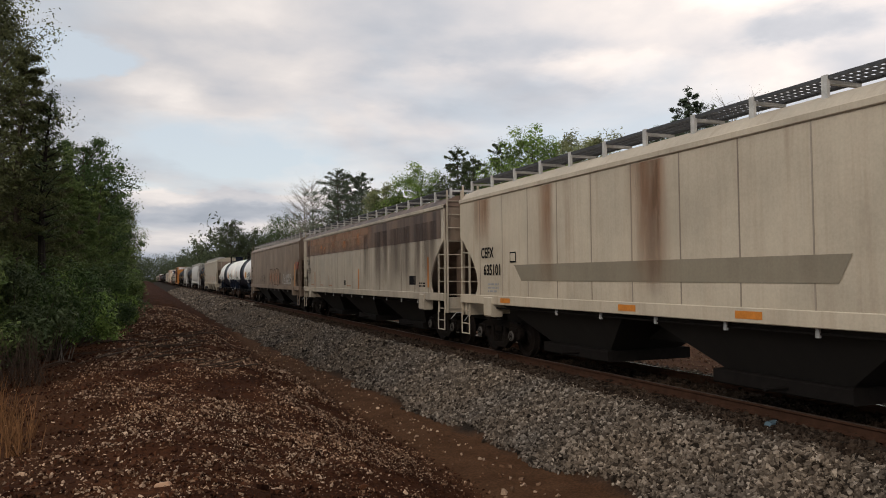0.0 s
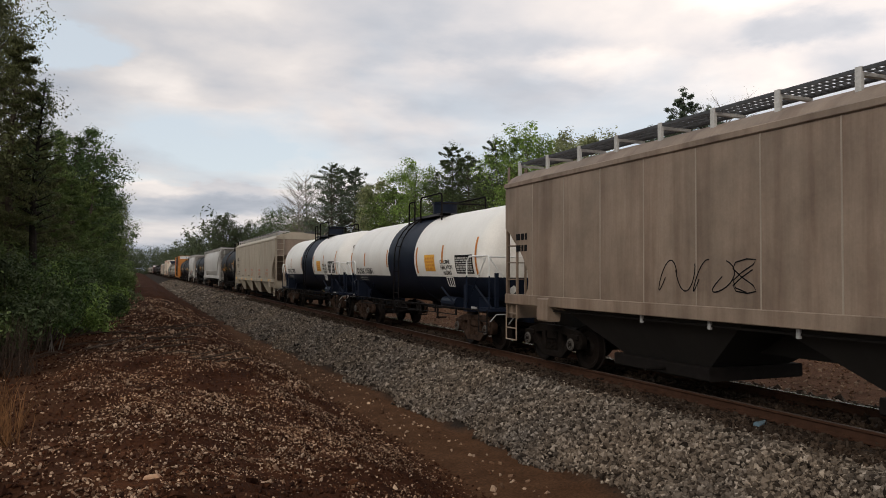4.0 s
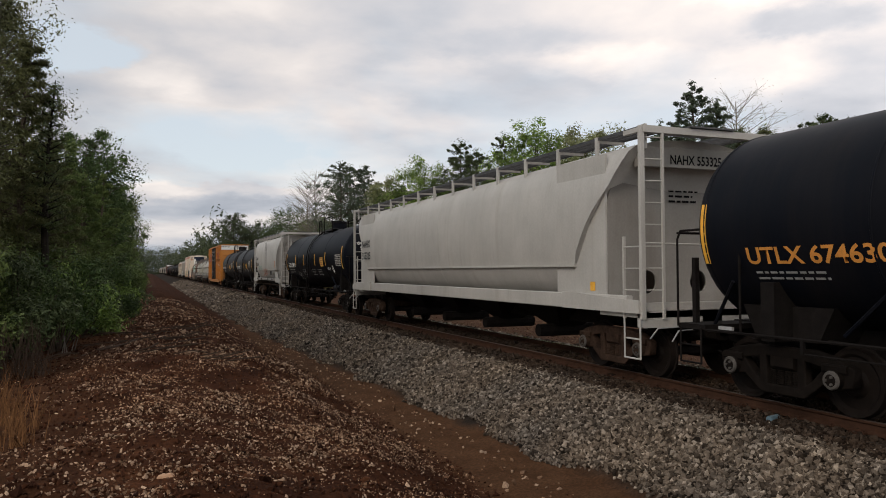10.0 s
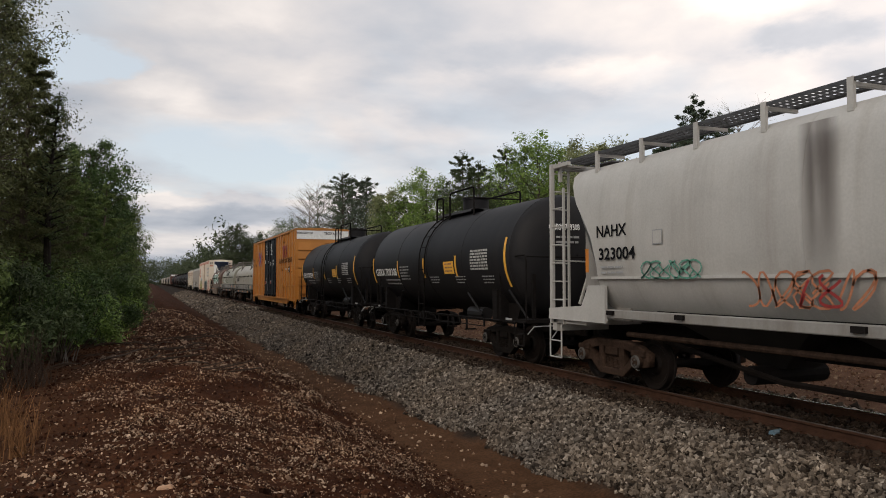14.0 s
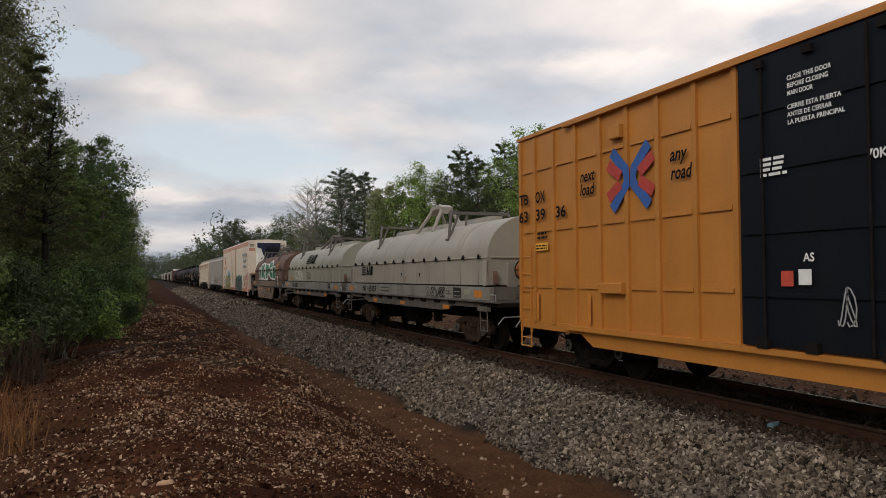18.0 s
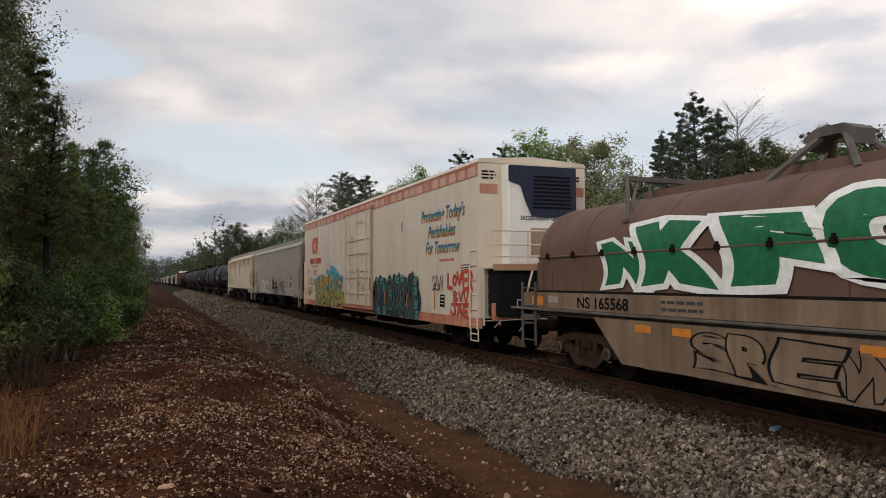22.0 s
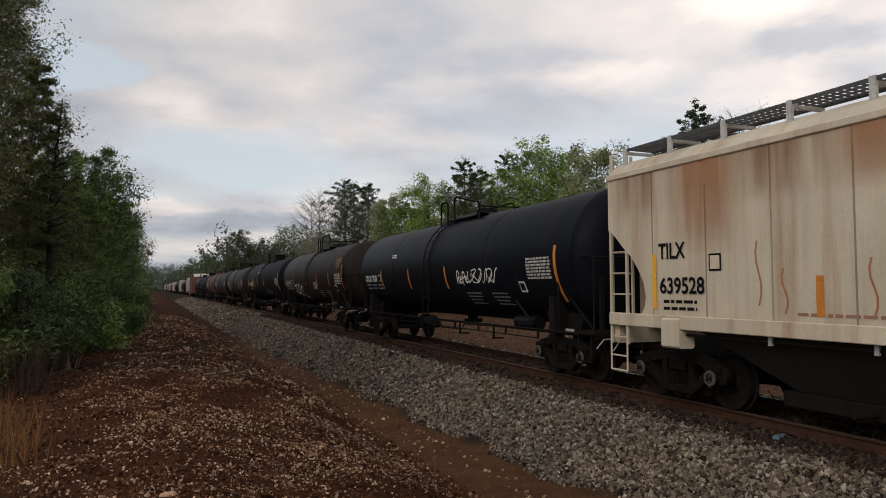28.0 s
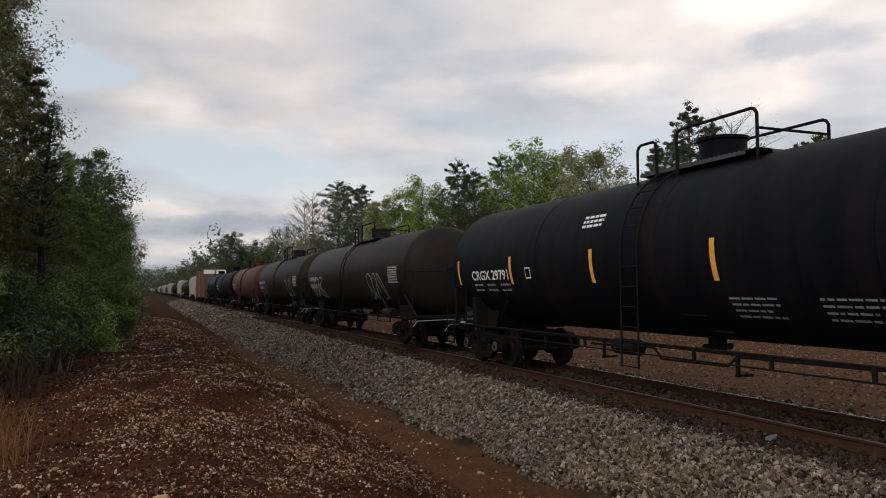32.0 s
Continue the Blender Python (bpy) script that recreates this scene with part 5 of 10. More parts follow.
def fat(strokes, w, rim_w, surf, fill, rim, parent, lift=0.011):
    """One sprayed letter of thick, round-ended strokes through control points, with a rim."""
    for layer, (half, mat) in enumerate(((w / 2 + rim_w, rim), (w / 2, fill))):
        for j, ctl in enumerate(strokes):
            q = [ctl[0]] + list(ctl) + [ctl[-1]]
            line = []
            for i in range(1, len(q) - 2):
                for s in range(5):
                    f = s / 5
                    line.append(tuple(0.5 * (2 * q[i][a] + (q[i + 1][a] - q[i - 1][a]) * f + (2 * q[i - 1][a] - 5 * q[i][a] + 4 * q[i + 1][a] - q[i + 2][a]) * f * f
                                             + (3 * q[i][a] - q[i - 1][a] - 3 * q[i + 1][a] + q[i + 2][a]) * f ** 3) for a in (0, 1)))
            line.append(ctl[-1])
            lf = lift + 0.0016 * layer + 0.0004 * j
            n, vs = len(line), []
            for i in range(n):
                p, r = line[max(i - 1, 0)], line[min(i + 1, n - 1)]
                k = math.hypot(r[0] - p[0], r[1] - p[1]) + 1e-9
                ox, oz, rise = -(r[1] - p[1]) / k * half, (r[0] - p[0]) / k * half, lf + 0.0008 * i / n
                vs += [surf(line[i][0] + ox, line[i][1] + oz, rise), surf(line[i][0] - ox, line[i][1] - oz, rise)]
            sh = Shape().add(vs, [(2 * i, 2 * i + 1, 2 * i + 3, 2 * i + 2) for i in range(n - 1)])
            for (a, b), (c, d), rise in ((line[0], line[1], lf), (line[-1], line[-2], lf + 0.0008)):
                t0 = math.atan2(b - d, a - c) - 1.5708
                sh.add([surf(a + half * math.cos(t0 + 0.3142 * i), b + half * math.sin(t0 + 0.3142 * i), rise) for i in range(11)], [tuple(range(11))[::-1]])
            part("graffiti_rim" if layer == 0 else "graffiti_letter", sh, mat, parent)


def scrawl(u0, u1, z0, z1, surf, mat, parent, w=0.03, seed=1, letters=5):
    """Unreadable sprayed tag: looping lines."""
    rng = random.Random(seed)
    step = (u1 - u0) / letters
    for i in range(letters):
        c, pts = u0 + step * (i + 0.5), []
        a, b, k = rng.uniform(0.5, 1.6), rng.uniform(0, 6.28), rng.choice((1, 2, 2, 3))
        for j in range(17):
            t = j / 16 * 6.28 * a
            pts.append((c + step * 0.55 * math.sin(t * k * 0.7 + b), (z0 + z1) / 2 + (z1 - z0) * 0.48 * math.cos(t + b * 0.5)))
        ribbon(pts, w, surf, mat, parent, "spray_line")


def bubbles(u0, u1, z0, z1, letters, surf, fill, rim, parent, seed=1, shade=None, rim_w=0.07, name="graffiti_shape"):
    """A large sprayed piece: fat abstract interlocking shapes with a rim, not letters."""
    rng = random.Random(seed)
    step = (u1 - u0) / letters
    for i in range(letters):
        c, zc = u0 + step * (i + 0.5), (z0 + z1) / 2 + rng.uniform(-0.04, 0.04) * (z1 - z0)
        hw, hh, n = step * rng.uniform(0.58, 0.72), (z1 - z0) * rng.uniform(0.42, 0.5), 40
        p1, p2, k1, k2 = rng.uniform(0, 6), rng.uniform(0, 6), rng.choice((3, 4, 5)), rng.choice((2, 3))
        ring = []
        for j in range(n):
            t = 6.2832 * j / n
            q = 1 + 0.2 * math.sin(k1 * t + p1) + 0.16 * math.sin(k2 * t + p2)
            ct, sn = math.cos(t), math.sin(t)
            ring.append((c + hw * q * math.copysign(abs(ct) ** 0.75, ct), max(z0, min(z1, zc + hh * q * math.copysign(abs(sn) ** 0.75, sn)))))
        lift = 0.004 + 0.004 * (i % 3)

        def fan(scale, mat, lf, nm):
            pts = [(c, zc)] + [(c + (u - c) * scale, zc + (z - zc) * scale) for u, z in ring]
            decal(nm, pts, [(0, 1 + j, 1 + (j + 1) % n) for j in range(n)], surf, mat, parent, lf)
        fan(1.0 + rim_w / hw, rim, lift, "graffiti_rim")
        fan(1.0, fill, lift + 0.0014, name)
        ribbon([(c - hw * 0.3 + hw * 0.12 * math.sin(j * 0.9 + i), zc - hh * 0.6 + hh * 1.1 * j / 8) for j in range(9)], 0.05, surf, rim, parent, "graffiti_line", lift + 0.0026)
        if shade:
            ribbon([(c + hw * 0.2 + hw * 0.3 * math.sin(j * 0.7 + i), zc - hh * 0.5 + hh * 0.9 * j / 8) for j in range(9)], 0.10, surf, shade, parent, "graffiti_line", lift + 0.0022)


# ---- running gear, shared by all cars ----
def truck_meshes(cast):
    outer = [(-1.14, 0.62), (-1.12, 0.42), (-0.9, 0.37), (-0.68, 0.40), (-0.38, 0.17), (0.38, 0.17), (0.68, 0.40), (0.9, 0.37), (1.12, 0.42), (1.14, 0.62), (0.88, 0.73), (0.5, 0.80), (-0.5, 0.80), (-0.88, 0.73)]
    holes = ([(-0.74, 0.63), (-0.38, 0.69), (-0.38, 0.29), (-0.55, 0.42)], [(0.74, 0.63), (0.55, 0.42), (0.38, 0.29), (0.38, 0.69)], [(-0.29, 0.70), (0.29, 0.70), (0.29, 0.26), (-0.29, 0.26)])
    cu = bpy.data.curves.new("side_frame", 'CURVE')
    cu.dimensions, cu.fill_mode, cu.extrude, cu.bevel_depth = '2D', 'BOTH', 0.055, 0.022
    for ring in (outer, *holes):
        sp = cu.splines.new('POLY')
        sp.points.add(len(ring) - 1)
        for p, (y, z) in zip(sp.points, ring):
            p.co = (y, z, 0, 1)
        sp.use_cyclic_u = True
    ob = bpy.data.objects.new("side_frame", cu)
    scene.collection.objects.link(ob)
    me = bpy.data.meshes.new_from_object(ob)
    bpy.data.objects.remove(ob)
    bpy.data.curves.remove(cu)
    for v in me.vertices:
        v.co = (v.co.z, v.co.x, v.co.y)
    me.materials.clear()
    me.materials.append(cast)
    bolster = Shape().box(-1.12, 1.12, -0.2, 0.2, 0.5, 0.74, 0.04)
    bolster.rod((0, 0, 0.7), (0, 0, 0.86), 0.2, 14)
    spring, coil = Shape(), []
    for k in range(7):
        z = 0.29 + k * 0.03
        ring = [(r * math.cos(6.2832 * i / 9), r * math.sin(6.2832 * i / 9), z + dz) for r, dz in ((0.045, 0.0), (0.062, 0.004), (0.062, 0.018), (0.045, 0.022)) for i in range(9)]
        coil.extend(ring)
    spring.add(coil, [(k * 9 + i, k * 9 + (i + 1) % 9, (k + 1) * 9 + (i + 1) % 9, (k + 1) * 9 + i) for k in range(len(coil) // 9 - 1) for i in range(9)])
    wheel = Shape().disc_x([(-0.07, 0.10), (-0.075, 0.16), (-0.02, 0.2), (-0.015, 0.34), (-0.055, 0.385), (-0.06, 0.445), (0.04, 0.4572), (0.045, 0.49), (0.075, 0.485), (0.08, 0.4), (0.03, 0.33), (0.03, 0.16), (0.08, 0.12)], 0, 0, 32)
    tread = Shape().disc_x([(-0.057, 0.447), (0.038, 0.4595), (0.04, 0.4595), (-0.055, 0.44)], 0, 0, 32)
    axle = Shape().rod((-1.16, 0, 0), (1.16, 0, 0), 0.08, 12)
    cap = Shape().disc_x([(0.0, 0.13), (-0.13, 0.125), (-0.15, 0.09), (-0.155, 0.05)], 0, 0, 16)
    ring = Shape().disc_x([(-0.128, 0.128), (-0.152, 0.115), (-0.156, 0.085), (-0.15, 0.08)], 0, 0, 16)
    for k in range(3):
        ring.rod((-0.15, 0.055 * math.cos(2.094 * k), 0.055 * math.sin(2.094 * k)), (-0.178, 0.055 * math.cos(2.094 * k), 0.055 * math.sin(2.094 * k)), 0.02, 6)
    adapter = Shape().box(-0.09, 0.09, -0.19, 0.19, 0.15, 0.26, 0.02)
    shoe = Shape().box(-0.5, 0.5, -0.05, 0.05, 0.34, 0.44)
    return dict(side_frame=(me, cast), bolster=(bolster, cast), spring=(spring, cast), wheel=(wheel, M_WHEEL), tread=(tread, M_TREAD), axle=(axle, M_STEEL_DARK), bearing_cap=(cap, cast), cap_ring=(ring, M_CAP), bearing_adapter=(adapter, cast), brake_beam=(shoe, M_STEEL_DARK))


def gear_set(cast):
    return {k: s if isinstance(s, bpy.types.Mesh) else s.mesh(k, m, k in ("wheel", "axle", "bearing_cap", "tread")) for k, (s, m) in truck_meshes(cast).items()}


GEARS = {"grimy": gear_set(M_TRUCK), "rusty": gear_set(M_TRUCKRUST)}


def truck(car, y, full=True, state="grimy"):
    """A four-wheel truck under a car; its wheels are solids of revolution."""
    gear = GEARS[state]
    t = part("truck", gear["bolster"], None, car, state + " cast-steel truck")
    t.location = (0, y, 0.04)

    def sub(name, x, yy, z, rz=0.0):
        o = part(name, gear[name], None, t)
        o.location, o.rotation_euler = (x, yy, z), (0, 0, rz)
    for s in (-1, 1):
        sub("side_frame", s * 1.05, 0, 0)
    for a in (-0.889, 0.889):
        sub("axle", 0, a, 0.4172)
        for s in (-1, 1):
            sub("wheel", s * 0.753, a, 0.4172, math.pi if s > 0 else 0.0)
            if full:
                sub("bearing_cap", s * 1.08, a, 0.4172 + 0.06, math.pi if s > 0 else 0.0)
                if s < 0:
                    sub("cap_ring", s * 1.08, a, 0.4172 + 0.06)
                    sub("bearing_adapter", s * 1.08, a, 0.4172)
        if full:
            sub("brake_beam", 0, a * 0.42, 0)
    if full:
        for dy in (-0.2, -0.07, 0.07, 0.2):
            sub("spring", -1.04, dy, 0)
    return t


RUNGS = {}


def ladder(car, a, b, z0, z1, mat, step=0.38, full=True, r=0.013, name="ladder"):
    """A ladder between two plan points (x, y) from z0 to z1."""
    l = part(name, Shape().box(a[0] - 0.022, a[0] + 0.022, a[1] - 0.022, a[1] + 0.022, z0, z1).box(b[0] - 0.022, b[0] + 0.022, b[1] - 0.022, b[1] + 0.022, z0, z1), mat, car)
    key = (round(b[0] - a[0], 3), round(b[1] - a[1], 3), mat.name, r)
    if key not in RUNGS:
        RUNGS[key] = Shape().rod((0, 0, 0), (b[0] - a[0], b[1] - a[1], 0), r, 6).mesh("rung", mat)
    z = z0 + 0.12
    while z < z1 - 0.04:
        o = part("rung", RUNGS[key], mat, l)
        o.location = (a[0], a[1], z)
        z += step if full else step * 2
    return l


def coupler(car, y, sgn):
    sh = Shape().box(-0.16, 0.16, min(y - sgn * 0.5, y + sgn * 0.25), max(y - sgn * 0.5, y + sgn * 0.25), 0.72, 1.0, 0.03)
    sh.box(-0.07, 0.07, min(y, y + sgn * 0.72), max(y, y + sgn * 0.72), 0.78, 0.94, 0.02)
    sh.box(-0.15, 0.13, min(y + sgn * 0.55, y + sgn * 0.8), max(y + sgn * 0.55, y + sgn * 0.8), 0.71, 1.0, 0.05)
    part("coupler", sh, M_TRUCK, car)
    hose = [(0.25, y + sgn * 0.1, 0.85), (0.27, y + sgn * 0.35, 0.55), (0.2, y + sgn * 0.6, 0.42), (0.12, y + sgn * 0.8, 0.5)]
    part("air_hose", Shape().tube(hose, 0.022, 6), M_STEEL_DARK, car)
    part("cut_lever", Shape().tube([(-1.45, y + sgn * 0.12, 0.78), (-1.3, y + sgn * 0.14, 0.95), (-0.3, y + sgn * 0.16, 0.98), (-0.12, y + sgn * 0.4, 0.98)], 0.014, 5), M_GREYMARK, car)


def stirrup(car, x, y0, y1, z1, mat, z0=0.48):
    part("step", Shape().tube([(x, y0, z1), (x, y0, z0), (x, y1, z0), (x, y1, z1)], 0.017, 6).rod((x, y0, (z0 + z1) / 2), (x, y1, (z0 + z1) / 2), 0.015, 6), mat, car)


def hand_brake(car, y, x=0.55, z=2.5):
    pts = [(x + 0.27 * math.cos(6.2832 * i / 18), y, z + 0.27 * math.sin(6.2832 * i / 18)) for i in range(19)]
    sh = Shape().tube(pts, 0.018, 5)
    for i in range(4):
        sh.rod((x, y, z), pts[int(i * 4.5)], 0.012, 5)
    sh.box(x - 0.12, x + 0.12, y + 0.03, y + 0.16, z - 0.15, z + 0.15, 0.02)
    part("hand_brake", sh, M_STEEL_DARK, car)


def running_board(car, h, z, x, mat_post, full=True, gap=1.22, deck=0.62):
    """Raised grating along the roof on upright brackets."""
    bars = Shape()
    for s in (-1, 1):
        cx = s * x
        bars.box(cx - deck / 2, cx - deck / 2 + 0.03, -h, h, z - 0.05, z)
        bars.box(cx + deck / 2 - 0.03, cx + deck / 2, -h, h, z - 0.05, z)
    b = part("running_board", bars, M_GRATE, car, "dark steel roof grating")
    slats = Shape()
    n = int(2 * h / (0.11 if full else 0.4))
    for i in range(n):
        y = -h + 2 * h * (i + 0.5) / n
        slats.add([(-x - deck / 2, y - 0.02, z - 0.004), (-x + deck / 2, y + 0.05, z - 0.004), (-x + deck / 2, y + 0.065, z - 0.004), (-x - deck / 2, y - 0.005, z - 0.004), (-x - deck / 2, y - 0.02, z - 0.03), (-x + deck / 2, y + 0.05, z - 0.03), (-x + deck / 2, y + 0.065, z - 0.03), (-x - deck / 2, y - 0.005, z - 0.03)],
                  [(0, 1, 2, 3), (7, 6, 5, 4), (0, 4, 5, 1), (2, 6, 7, 3)])
        slats.box(x - deck / 2, x + deck / 2, y - 0.008, y + 0.008, z - 0.03, z - 0.004)
    for k in range(4):
        xx = -x - deck / 2 + deck * (k + 0.5) / 4
        slats.box(xx - 0.006, xx + 0.006, -h, h, z - 0.03, z - 0.004)
    tagged(part("grating", slats, M_GRATE, b), kind="stuff")
    post = Shape().box(-x - deck / 2 - 0.02, -x - deck / 2 + 0.03, -0.045, 0.045, z - 0.42, z + 0.01).box(-x - deck / 2, -x + deck / 2, -0.03, 0.03, z - 0.1, z - 0.05).mesh("bracket", mat_post)
    n = int(2 * h / gap)
    for i in range(n + 1):
        o = part("bracket", post, mat_post, b)
        o.location = (0, -h + 2 * h * i / n, 0)
    return b


# ---- car bodies ----
def car_root(name, label, category, station):
    root = thing(name, label, category, (TRACK_X, station, 0), "cars of the freight train")
    TRAIN.append((root, station))
    return root


TRAIN = []


def end_gear(c, h, mat, full, w=1.5):
    for s in (-1, 1):
        part("end_sill", Shape().box(-w, w, min(s * h, s * (h - 0.16)), max(s * h, s * (h - 0.16)), 0.95, 1.38, 0.02), mat, c)
        coupler(c, s * h, s)


def hopper(label, station, L, mat, bins="dark", full=True, band=None, zs=1.28, ze=3.96, end_mat=None, trk=1.25, top=None, deep=1.0):
    """Flat-sided covered hopper car with cut-away lower corners."""
    c = car_root("hopper_car", label, "hopper car", station)
    h, w = L / 2, 1.6
    # darker hold and braces: shade of the cut-away ends put into the paint
    end_mat = end_mat or (P_BROWNGREY if full else mat)
    curve = [(0.0, 3.0), (0.22, 2.86), (0.42, 2.68), (0.66, 2.5), (0.86, 2.28), (1.02, 2.04), (1.08, 1.8), (1.05, 1.64), (0.95, 1.5)]
    curve = [(a * deep, z) for a, z in curve]
    poly = [(-h, ze)] + [(-h + a, z) for a, z in curve] + [(h - a, z) for a, z in reversed(curve)] + [(h, ze)]
    for s in (-1, 1):
        side = part("side_panel", Shape().along_x(poly, min(s * w, s * (w - 0.05)), max(s * w, s * (w - 0.05))), mat, c)
        part("side_sill", Shape().box(min(s * (w + 0.02), s * (w - 0.12)), max(s * (w + 0.02), s * (w - 0.12)), -h + 0.02, h - 0.02, zs, 1.5, 0.012), mat, c)
        part("top_chord", Shape().box(min(s * (w + 0.035), s * (w - 0.05)), max(s * (w + 0.035), s * (w - 0.05)), -h, h, ze - 0.06, ze + 0.05, 0.015), mat, c)
        if s < 0:
            for i in range(1, 16 if full else 1):
                y = -h + L * i / 16
                if abs(y) < h - 1.2:
                    part("seam", Shape().box(-w - 0.007, -w, y - 0.012, y + 0.012, 1.5, ze - 0.06), P_SEAM, side)
    inner = [(-h + 0.02, ze), (-h + 0.02, 3.0), (-h + 2.3, 1.4), (h - 2.3, 1.4), (h - 0.02, 3.0), (h - 0.02, ze)]
    part("hold", Shape().along_x(inner, -w + 0.06, w - 0.06), end_mat, c)
    part("roof", Shape().along_y([(-w, ze), (w, ze), (w - 0.03, ze + 0.05), (w - 0.16, ze + 0.19), (w - 0.4, ze + 0.31), (0.7, ze + 0.37), (0, ze + 0.42), (-0.7, ze + 0.37), (-w + 0.4, ze + 0.31), (-w + 0.16, ze + 0.19), (-w + 0.03, ze + 0.05)], -h, h), top or mat, c, "weathered curved roof", True)
    running_board(c, h - 0.15, ze + 0.54, 1.0, M_LIGHTPOST, full)
    for i in range(4 if full else 2):
        y = (-1.5 + i) * L * 0.23
        part("roof_hatch", Shape().box(-0.45, 0.45, y - L * 0.1, y + L * 0.1, ze + 0.37, ze + 0.5, 0.04), mat, c)
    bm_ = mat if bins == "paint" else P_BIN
    nb = 4 if bins == "paint" else 3
    span = 2 * (h - 1.9)
    for i in range(nb):
        y0, y1 = -span / 2 + span * i / nb, -span / 2 + span * (i + 1) / nb
        m, q = (y0 + y1) / 2, (y1 - y0) / 2
        bot = 0.42 if bins == "paint" else 0.36
        k = 0.30 if bins == "paint" else 0.42
        sh = Shape()
        top = [(-w + 0.04, y0 + 0.05), (w - 0.04, y0 + 0.05), (w - 0.04, y1 - 0.05), (-w + 0.04, y1 - 0.05)]
        low = [(-0.85, m - q * k), (0.85, m - q * k), (0.85, m + q * k), (-0.85, m + q * k)] if bins != "paint" else [(-1.25, m - q * k), (1.25, m - q * k), (1.25, m + q * k), (-1.25, m + q * k)]
        sh.add([(x, y, 1.42) for x, y in top] + [(x, y, bot + 0.12) for x, y in low], [(3, 2, 1, 0), (4, 5, 6, 7), (0, 1, 5, 4), (1, 2, 6, 5), (2, 3, 7, 6), (3, 0, 4, 7)])
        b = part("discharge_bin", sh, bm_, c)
        part("outlet_gate", Shape().box(-1.0, 1.0, m - q * k - 0.12, m + q * k + 0.12, bot - 0.1, bot + 0.12, 0.02), M_STEEL_DARK, b)
        if full:
            part("gate_shaft", Shape().rod((-1.42, m - 0.2, bot), (1.3, m - 0.2, bot), 0.03, 8), M_STEEL_DARK, b)
    if full and bins != "paint":
        part("air_pipe", Shape().rod((-1.5, -h + 1.9, 1.2), (-1.5, h - 1.9, 1.2), 0.022, 6), M_STEEL_DARK, c)
        clamp = Shape().box(-1.535, -1.5, -0.03, 0.03, 1.15, 1.28).mesh("pipe_clamp", M_GREYMARK)
        for i in range(int((L - 4.4) / 1.6)):
            o = part("pipe_clamp", clamp, M_GREYMARK, c); o.location = (0, -h + 2.4 + 1.6 * i, 0)
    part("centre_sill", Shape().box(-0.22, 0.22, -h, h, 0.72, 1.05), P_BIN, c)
    end_gear(c, h, mat, full)
    for s in (-1, 1):
        truck(c, s * (h - trk), full, "rusty" if bins == "paint" else "grimy")
        for x in (-1, 1):
            if x < 0 or full:
                ladder(c, (x * 1.56, s * (h - 0.5)), (x * 1.56, s * (h - 0.02)), 0.95, 3.0, mat, full=full)
                ladder(c, (x * 1.5, s * (h + 0.03)), (x * 1.06, s * (h + 0.03)), 0.95, ze + 0.45, mat, full=full)
        stirrup(c, -1.58, s * (h - 0.5), s * (h - 0.02), 1.0, mat)
        for k in (-0.95, 0.95):
            part("end_brace", Shape().box(k - 0.05, k + 0.05, min(s * (h - 0.5), s * (h - 0.1)), max(s * (h - 0.5), s * (h - 0.1)), 1.3, 2.75), end_mat, c)
        part("jacking_pad", Shape().box(-w - 0.05, -w + 0.25, s * (h - 1.75) - 0.22, s * (h - 1.75) + 0.22, 0.98, 1.46, 0.03), mat, c)
    hand_brake(c, -h - 0.06, 0.5, 2.1)
    return c, h, on_side(w)


M_LIGHTPOST = plain("grey_white_fittings", (0.45, 0.44, 0.42), 0.6, 0.0, 0.2)


def holed(ring, holes, thick, mat):
    """Upright plate across the car with round holes: ring of (x, z), holes of (x, z, radius)."""
    cu = bpy.data.curves.new("plate", 'CURVE')
    cu.dimensions, cu.fill_mode, cu.extrude = '2D', 'BOTH', thick
    for pts in [ring] + [[(x + r * math.cos(0.3142 * k), z + r * 1.1 * math.sin(0.3142 * k)) for k in range(20)] for x, z, r in holes]:
        sp = cu.splines.new('POLY')
        sp.points.add(len(pts) - 1)
        for p, (x, z) in zip(sp.points, pts):
            p.co = (x, z, 0, 1)
        sp.use_cyclic_u = True
    ob = bpy.data.objects.new("plate", cu)
    scene.collection.objects.link(ob)
    me = bpy.data.meshes.new_from_object(ob)
    bpy.data.objects.remove(ob)
    bpy.data.curves.remove(cu)
    for v in me.vertices:
        v.co = (v.co.x, v.co.z, v.co.y)
    me.materials.clear()
    me.materials.append(mat)
    return me


